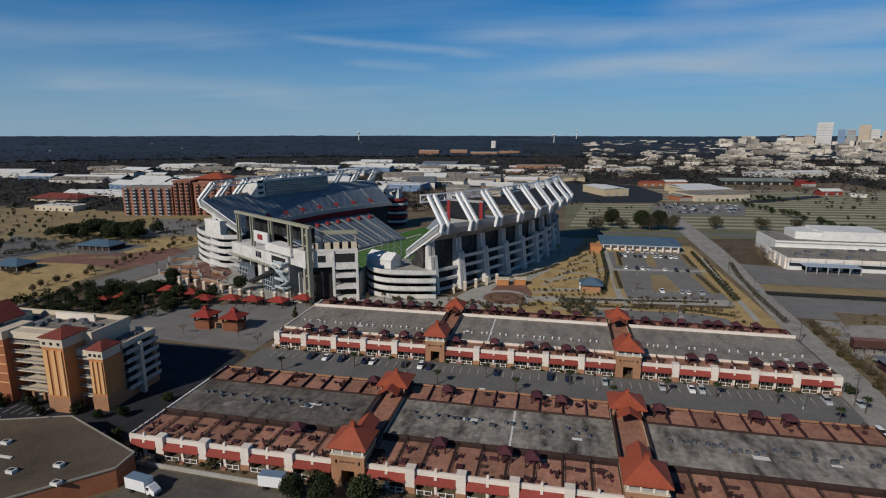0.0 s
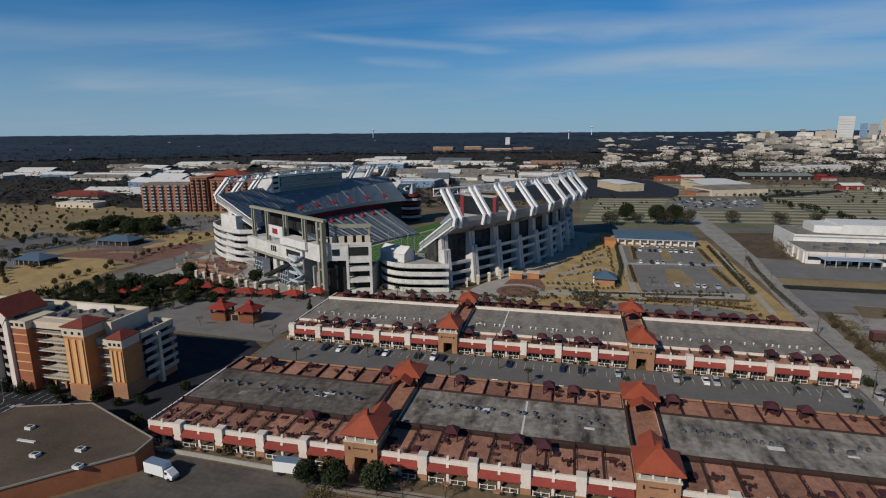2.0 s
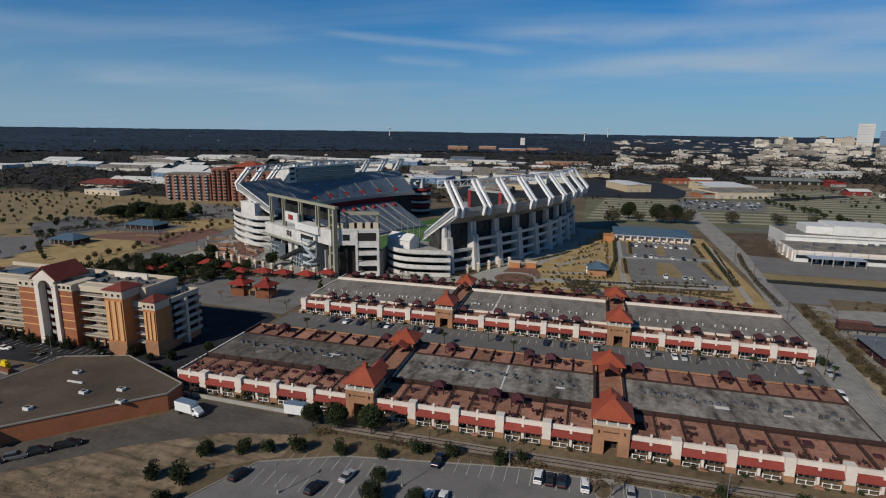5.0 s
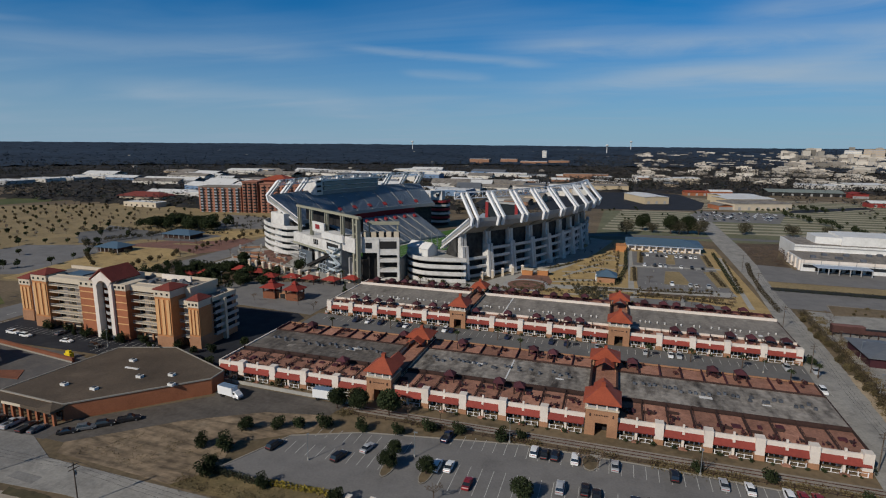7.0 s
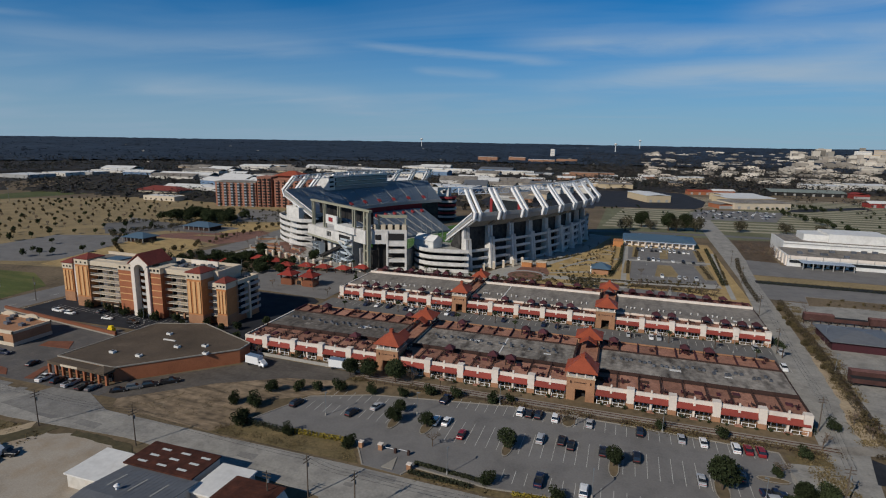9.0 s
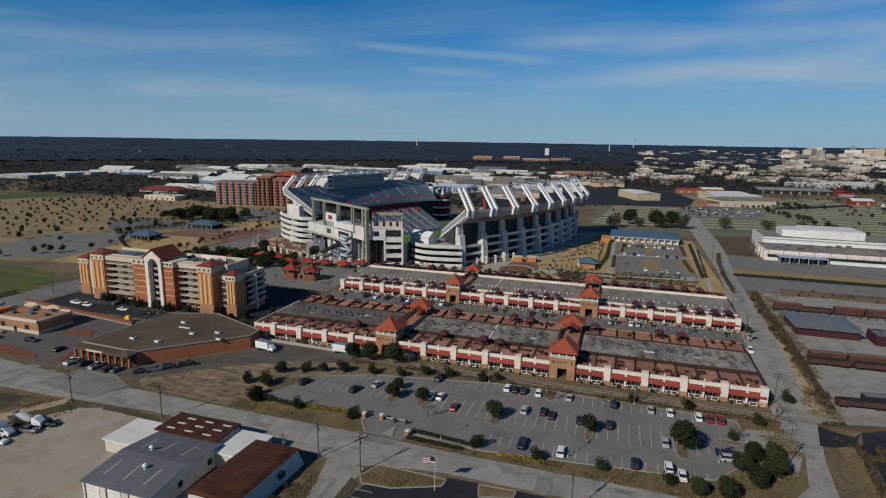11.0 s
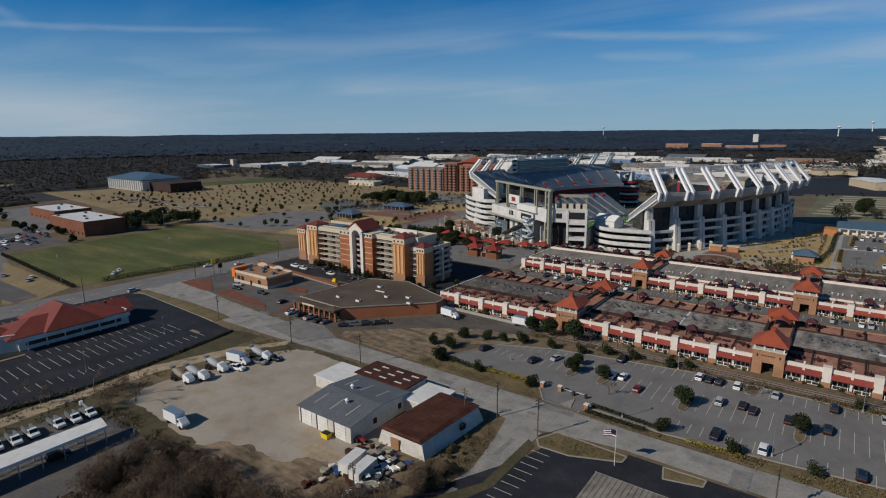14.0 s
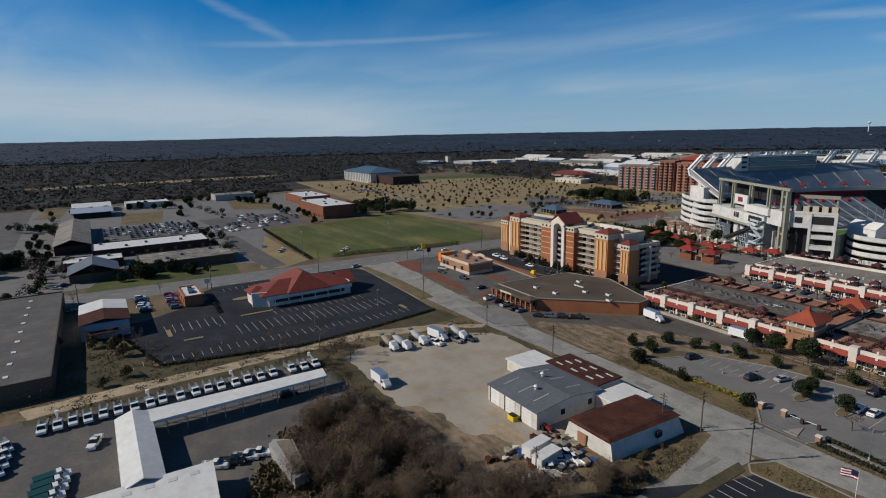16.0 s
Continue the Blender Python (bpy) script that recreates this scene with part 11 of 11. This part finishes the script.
# town to the north-east
far_town = MB()
for i in range(600):
    if i < 300:
        d = 900 + 2500 * rf_.random() ** 1.1
        b = rf_.uniform(2, 31)
    elif i < 520:
        b, d = 31 - 17 * rf_.random() ** 1.3, rf_.uniform(1700, 3200)
    else:
        b, d = rf_.uniform(-100, 12), rf_.uniform(1100, 3600)
    x, y = polar(b, d)
    if x < 460 and y < 1130:
        continue
    w, dd = (rf_.uniform(12, 42), rf_.uniform(10, 26)) if i < 520 else (rf_.uniform(8, 18), rf_.uniform(8, 12))
    h = (rf_.uniform(6, 12) if i < 520 else 6) + max(0, (d - 1500) / 1400) * rf_.uniform(0, 24) * (b > 14)
    if i < 300 and d < 1050:
        far_building(x, y, w, dd, h, rf_.choice([0, 0, 0, 1, 1, 2, 3, 4]), rf_.uniform(-15, 15), rf_.random() < 0.3)
        continue
    c_, s_ = math.cos(rf_.uniform(-0.3, 0.3)), math.sin(rf_.uniform(-0.3, 0.3))
    z = rise(x, y)
    q = [(x + u * w / 2 * c_ - v * dd / 2 * s_, y + u * w / 2 * s_ + v * dd / 2 * c_) for u, v in ((-1, -1), (1, -1), (1, 1), (-1, 1))]
    far_town.prism(q, z - 2, z + h)
    if rf_.random() < 0.4:
        far_town.prism([((a + x) / 2, (b_ + y) / 2) for a, b_ in q], z + h, z + h + 2.5)
tagged(part("far_town", far_town, M_FARTOWN), "pale buildings of the distant town", "buildings", kind="stuff")
for b, d, w, h in ((-13.5, 1950, 70, 18), (-10.5, 1980, 60, 17), (-8, 1900, 90, 13), (-5.5, 1950, 70, 14), (-7.0, 2450, 18, 34), (-3.5, 1200, 60, 12), (-1.5, 1220, 40, 11)):
    x, y = polar(b, d)
    far_building(x, y, w, 26, h, 3 if d < 2000 else 0)
# fairground halls
def fair_hall(x, y, turn_, blocks, label, walls, trim=M_STADGREY):
    """Joined flat or gabled blocks (x0, x1, y0, y1, height, ridge, wall, roof) seen from the stadium side."""
    ob = thing("fairground_hall", label, "building", x, y, group="fairground halls")
    ob.matrix_basis = pose(x, y, 0, 0, 0, turn_)
    def P(name, mb, m):
        o = part(name, mb, m, ob)
        o.matrix_parent_inverse = Matrix.Identity(4)
    for x0, x1, y0, y1, h, ridge, wall, roof in blocks:
        P("wall", MB().box(x0, x1, y0, y1, 0, h), wall)
        if ridge:
            P("roof", MB().gable(x0 - 0.6, x1 + 0.6, y0 - 0.6, y1 + 0.6, h, h + ridge, along="x" if x1 - x0 > y1 - y0 else "y", t=0.3), roof)
        else:
            P("roof", MB().box(x0 - 0.4, x1 + 0.4, y0 - 0.4, y1 + 0.4, h, h + 0.7), roof)
        for i in range(walls):
            a = x0 + (x1 - x0) * (i + 0.5) / walls
            P("door", MB().box(a - 1.6, a + 1.6, y0 - 0.14, y0 - 0.02, 0.2, min(3.6, h - 1.5)), trim)
    return ob


fair_hall(138, 695, 21, [(0, 69, 0, 40, 7.4, 0, M_CREAM, M_ROOFPALE), (14, 76, 40, 78, 9.0, 1.0, M_FAIRTAN, M_WHITEROOF), (34, 84, 80, 122, 8.5, 1.4, M_FAIRTAN, M_WHITEROOF), (-16, -0.5, 4, 30, 5.0, 1.6, M_BRICK, M_ROOFPALE)],
    "wide tan exhibition hall with stepped white roofs", 6)
fair_hall(41, 728, 23, [(0, 32, 0, 62, 8.6, 1.2, M_FAIRTAN, M_WHITEROOF)], "tan exhibition hall with a low white roof", 3)
fair_hall(104, 880, 12, [(0, 34, 0, 14, 5, 2, M_BRICK, M_REDTILE), (38, 70, 6, 24, 6, 2, M_BRICK, M_WHITEROOF)], "low brick fairground hall with a red roof", 3)
# near-black block in place of the shade below the open pavilion roof
fair_hall(226, 930, 6, [(0, 104, 0, 46, 5.5, 3.0, M_DARKINT, M_GREENROOF), (104, 124, -20, 4, 6.5, 2.0, M_BARNRED, M_BARNRED)], "grey-green roofed livestock pavilion with painted shade beneath and a red end", 8)
fair_hall(306, 792, 12, [(0, 26, 0, 15, 5.4, 2.6, M_BARNRED, M_WHITEROOF)], "red timber barn with a white roof", 2)
fair_hall(334, 783, -20, [(0, 16, 0, 6, 3.0, 1.0, M_SHEDWALL, M_WHITEROOF)], "small white canvas-roofed fairground shed", 1)
fair_hall(307, 1045, 13, [(0, 62, 0, 40, 9.5, 0, M_SHEDWALL, M_WHITEROOF), (62, 124, -4, 44, 12, 1.5, M_SHEDWALL, M_WHITEROOF)], "large pale industrial hall behind the fairground", 5)
fair_hall(80, 1133, 11, [(0, 30, 0, 26, 9, 0, M_SHEDWALL, M_WHITEROOF), (30, 78, -4, 30, 11, 0, M_CREAM, M_WHITEROOF)], "white works hall beyond the fairground", 4)
fair_hall(-28, 905, 12, [(0, 54, 0, 34, 9, 1.5, M_FAIRTAN, M_ROOFPALE)], "tan hall beside the fairground yard", 3)
ob = thing("storage_silo", "slim pale storage silo beyond the fairground", "silo", 39, 1052)
part("shell", MB().cyl(39, 1052, 0, 15, 2.6, n=12), M_SHEDWALL, ob)
part("cap", MB().cyl(39, 1052, 15, 16.6, 2.6, 0.4, n=12), M_SHEDWALL, ob)


def downtown():
    for b, d, w, top, k in ((21.75, 2950, 57, 121, 2), (22.95, 2950, 26, 94, 5), (23.6, 3000, 32, 92, 4), (24.45, 2950, 40, 110, 1), (25.05, 2980, 44, 92, 2), (26.2, 2900, 60, 84, 1), (20.4, 2900, 70, 62, 1), (19.0, 2950, 60, 56, 0)):
        x, y = polar(b, d)
        far_building(x, y, w, 46, top - rise(x, y), k, -b)


downtown()


def water_tower(b, d, h):
    x, y = polar(b, d)
    z = rise(x, y)
    ob = thing("water_tower", "white water tower on a slim stem far off", "water tower", x, y, z)
    part("stem", MB().cyl(x, y, z, z + h, 2.5, 2.0), M_WHITEROOF, ob)
    part("tank", MB().cyl(x, y, z + h, z + h + 5, 4, 9, 14).cyl(x, y, z + h + 5, z + h + 10, 9, 4, 14), M_WHITEROOF, ob)


water_tower(-20.5, 3300, 44)
water_tower(1.2, 3600, 48)
water_tower(-1.0, 3000, 40)

# ---- poles, wires, lamps, fences, flag ----
def utility_pole():
    ob = thing("utility_pole", "weathered timber utility pole with crossarms", "utility pole", group="utility poles")
    part("shaft", MB().cyl(0, 0, 0, 10.0, 0.16, 0.11, 8), M_POLE, ob)
    for z in (9.2, 8.4):
        part("crossarm", MB().box(-1.1, 1.1, -0.07, 0.07, z, z + 0.14), M_POLE, ob)
    part("transformer", MB().cyl(0.32, 0.1, 7.0, 7.9, 0.24, n=10), M_STEELGREY, ob)
    return ob


POLES = [(-96.0, 61.6), (-45.4, 58.4), (-127.4, 60.4), (-33.2, 56.3), (14.6, 57.6), (62.7, 92.4), (67.8, 128), (71.1, 188.1), (74.6, 236), (-170, 60), (78.5, 300), (81, 350)]
spread(utility_pole(), [(x, y, 80 if y < 70 else 5) for x, y in POLES])
spread(utility_pole(), [(-238.5, y, 0, 0, 1.1) for y in (-110, -60, -10, 40, 90, 140, 190)] + [(-50.8, 52.0, 0, 0, 0.9), (-52.0, 15.4, 0, 0, 0.8), (-103, -2, 0, 0, 0.75)])


def wire(p, q, sag):
    cu = bpy.data.curves.new("wire", "CURVE")
    cu.dimensions = "3D"; cu.bevel_depth = 0.025; cu.bevel_resolution = 0
    s = cu.splines.new("POLY"); s.points.add(8)
    for i in range(9):
        t = i / 8
        v = Vector(p).lerp(Vector(q), t)
        s.points[i].co = (v.x, v.y, v.z - sag * 4 * t * (1 - t), 1)
    cu.materials.append(M_TYRE)
    tagged(new("power_line", cu), "thin black overhead power line between poles", "cable", group="power lines")


for (a, b), (c, d) in (((-170, 60), (-127.4, 60.4)), ((-127.4, 60.4), (-96, 61.6)), ((-96, 61.6), (-45.4, 58.4)), ((-45.4, 58.4), (-33.2, 56.3)), ((-33.2, 56.3), (14.6, 57.6)), ((62.7, 92.4), (67.8, 128)), ((67.8, 128), (71.1, 188.1)), ((71.1, 188.1), (74.6, 236)), ((74.6, 236), (78.5, 300))):
    for o in (-1.0, 0.0, 1.0):
        wire((a, b + (o if b < 70 else 0), 9.5) if b < 70 else (a + o, b, 9.5), (c, d + (o if b < 70 else 0), 9.5) if b < 70 else (c + o, d, 9.5), 0.7)


def street_lamp():
    ob = thing("street_lamp", "slim grey car park lamp with a box head", "street lamp", group="street lamps")
    part("base", MB().cyl(0, 0, 0, 0.7, 0.25, n=8), M_CONCRETE, ob)
    part("mast", MB().cyl(0, 0, 0.7, 6.6, 0.09, 0.06, 6), M_STEELGREY, ob)
    part("head", MB().box(-0.15, 0.75, -0.16, 0.16, 6.5, 6.68), M_STEELGREY, ob)
    part("lens", MB().box(-0.05, 0.68, -0.12, 0.12, 6.47, 6.5), M_LAMP, ob)
    return ob


spread(street_lamp(), [(-60, 91, 90), (-36.5, 100, 0), (-20, 76, 90), (12, 78.5, 90), (28, 113.4, -90), (-16, 113.4, -90), (47, 88, 180), (-160, 10, 0), (-165, -20, 0), (-172, 40, 90), (-228, 20, 0), (-60, 183, 0), (0, 183, 0), (56, 183, 0), (-168, 133, 0), (-140, 126, 0), (-150, 225, 0), (-190, 222, 0), (30, 330, 0), (58, 330, 0), (44, 372, 0), (86, 176, 0), (92, 208, 0), (88, 140, 0)])


def field_mast():
    ob = thing("floodlight_mast", "tall grey floodlight mast with lamp bank", "floodlight", group="field masts")
    part("mast", MB().cyl(0, 0, 0, 15, 0.14, 0.09, 8), M_STEELGREY, ob)
    for z in (13.9, 14.6):
        part("lamp_bank", MB().box(-0.9, 0.9, -0.15, 0.15, z, z + 0.35), M_STEELGREY, ob)
    return ob


spread(field_mast(), [(-277, 45, 0), (-277, 150, 0), (-392, 70, 0), (-384, 150, 0), (-276, 98, 0), (-640, 400, 0), (-700, 520, 0)])


def road_sign(x, y, color, h):
    ob = thing("pole_sign", "tall pole sign with a plain coloured panel", "sign", x, y)
    part("pole", MB().cyl(x, y, 0, h, 0.15, n=6), M_STEELGREY, ob)
    part("panel", MB().box(x - 0.15, x + 0.15, y - 1.1, y + 1.1, h - 0.4, h + 1.8), color, ob)


road_sign(-228, 94, M_WARNYELLOW, 8)
road_sign(-229, 98, M_DARKWOOD, 5)
road_sign(-236, -12, M_STUCCO, 4)

ob = thing("flag_pole", "white flag pole flying a red and white striped flag", "flag", -14.6, 55.2)
part("pole", MB().cyl(-14.6, 55.2, 0.09, 8.5, 0.07, 0.04, 6), M_WHITEMETAL, ob)
rs_ = MB(); ws_ = MB()
for i in range(7):
    z = 6.6 + i * 0.24
    (rs_ if i % 2 == 0 else ws_).add([(-14.6 - 2.6 * t, 55.2 + 0.25 * math.sin(t * 5), z + (0.24 if k else 0) - 0.25 * t) for k in (0, 1) for t in [j / 8 for j in range(9)]],
                                     [(j, j + 1, j + 10, j + 9) for j in range(8)])
part("red_stripe_cloth", rs_, PAINTS["red"], ob)
part("white_stripe_cloth", ws_, PAINTS["white"], ob)
part("canton", MB().box(-15.7, -14.6, 55.16, 55.3, 7.35, 8.2), PAINTS["navy"], ob)

# fence along the car park and gate blocks
ob = thing("chain_fence", "low dark picket fence along the railway verge", "fence", 0, 114.6)
for i in range(48):
    part("fence_post", MB().box(-61 + i * 2.7, -60.9 + i * 2.7, 114.2, 114.3, 0, 1.2), M_DARKWOOD, ob)
for z in (0.5, 1.05):
    part("fence_rail", MB().box(-61, 66, 114.22, 114.28, z, z + 0.07), M_DARKWOOD, ob)
for x, y in ((-43.6, 79.8), (-38.6, 80.4), (-28.8, 74.8)):
    ob = thing("gate_pier", "small brick gate pier with a white cap", "gate pier", x, y, group="gate piers")
    part("pier", MB().box(x - 0.5, x + 0.5, y - 0.5, y + 0.5, 0, 1.5), M_TANBRICK, ob)
    part("cap", MB().box(x - 0.6, x + 0.6, y - 0.6, y + 0.6, 1.5, 1.7), M_STUCCO, ob)
ob = thing("traffic_island", "raised concrete wedge at the car park entrance", "island", -33.6, 76)
part("kerb", MB().prism([(-35.4, 73.6), (-32.4, 73.4), (-33.4, 78.5)], 0, 0.22), M_KERB, ob)
for x, y in ((-34.6, 80.2), (-31.2, 80.4)):
    ob = thing("gate_arm_box", "dark ticket machine with white arm", "barrier", x, y, group="barriers")
    part("case", MB().box(x - 0.3, x + 0.3, y - 0.3, y + 0.3, 0, 1.2), M_DARKWOOD, ob)
    part("arm", MB().beam((x, y, 1.0), (x - 2.6, y, 1.05), 0.1), M_WHITEMETAL, ob)
ob = thing("yellow_sign_box", "yellow roadside marker box", "sign", -171, 121)
part("box", MB().box(-172, -169.5, 119.4, 121, 0, 2.0), M_WARNYELLOW, ob)
part("top", MB().box(-171.6, -170, 119.7, 120.7, 2.0, 2.8), M_WARNYELLOW, ob)


# low walls and stadium gates
def gate_post():
    ob = thing("plaza_pillar", "tan brick plaza pillar with a pale cap", "pillar", group="plaza pillars")
    part("shaft", MB().box(-0.7, 0.7, -0.7, 0.7, 0, 4.2), M_CREAM, ob)
    part("cap", MB().hip(-0.8, 0.8, -0.8, 0.8, 4.2, 5.0, over=0.1, lip=0.2), M_STUCCO, ob)
    return ob


spread(gate_post(), [(-202 + i * 6.2, 262 - i * 2.1 + (i > 8) * (i - 8) * 2.4, 0) for i in range(13)] + [(-62 + i * 4.6, 276 + i * 6, 10) for i in range(5)])
for x, y, a in ((-40, 297, 0.4), (-31.5, 299, 0.4)):
    ob = thing("brick_booth", "orange brick entrance booth", "booth", x, y, group="booths")
    part("wall", MB().box(x - 3, x + 3, y - 2, y + 2, 0, 3), M_ORANGE, ob)
    part("roof", MB().box(x - 3.3, x + 3.3, y - 2.3, y + 2.3, 3, 3.4), M_CREAM, ob)
ob = thing("round_plaza", "round brick plaza with a ring of paving beside the stadium", "plaza", -37, 273)
part("ring", MB().prism(oval(-37, 273, 12.5, 13, 28), 0, 0.14), M_STADGREY, ob)
part("inner_ring", MB().prism(oval(-37, 273, 10, 10, 24), 0.1, 0.2), M_PLAZA, ob)
part("planting_ring", MB().prism(oval(-37, 273, 7.4, 7.4, 24), 0.1, 0.26), M_SCRUB, ob)
part("inner_paving", MB().prism(oval(-37, 273, 5.6, 5.6, 20), 0.1, 0.32), M_PLAZA, ob)
part("centre", MB().prism(oval(-37, 273, 1.6, 1.6, 16), 0.2, 0.8), M_SCRUB, ob)
ob = thing("boundary_fence", "dark fence along the verge beside the east road", "fence", 88, 170)
for i in range(29):
    part("fence_post", MB().box(83.1 + i * 0.23, 83.2 + i * 0.23, 127 + i * 3.6, 127.1 + i * 3.6, 0, 1.6), M_DARKWOOD, ob)
for z in (0.7, 1.4):
    part("fence_rail", MB().beam((83.1, 127, z), (89.6, 228, z), 0.08), M_DARKWOOD, ob)
ob = thing("lot_fence", "dark posts of a fence across the trailer lot", "fence", 120, 231)
for i in range(15):
    part("fence_post", MB().box(91 + i * 3.1, 91.25 + i * 3.1, 232.6, 232.85, 0, 2.0), M_DARKWOOD, ob)
part("fence_rail", MB().beam((91, 232.7, 1.7), (134.6, 232.7, 1.7), 0.1), M_DARKWOOD, ob)
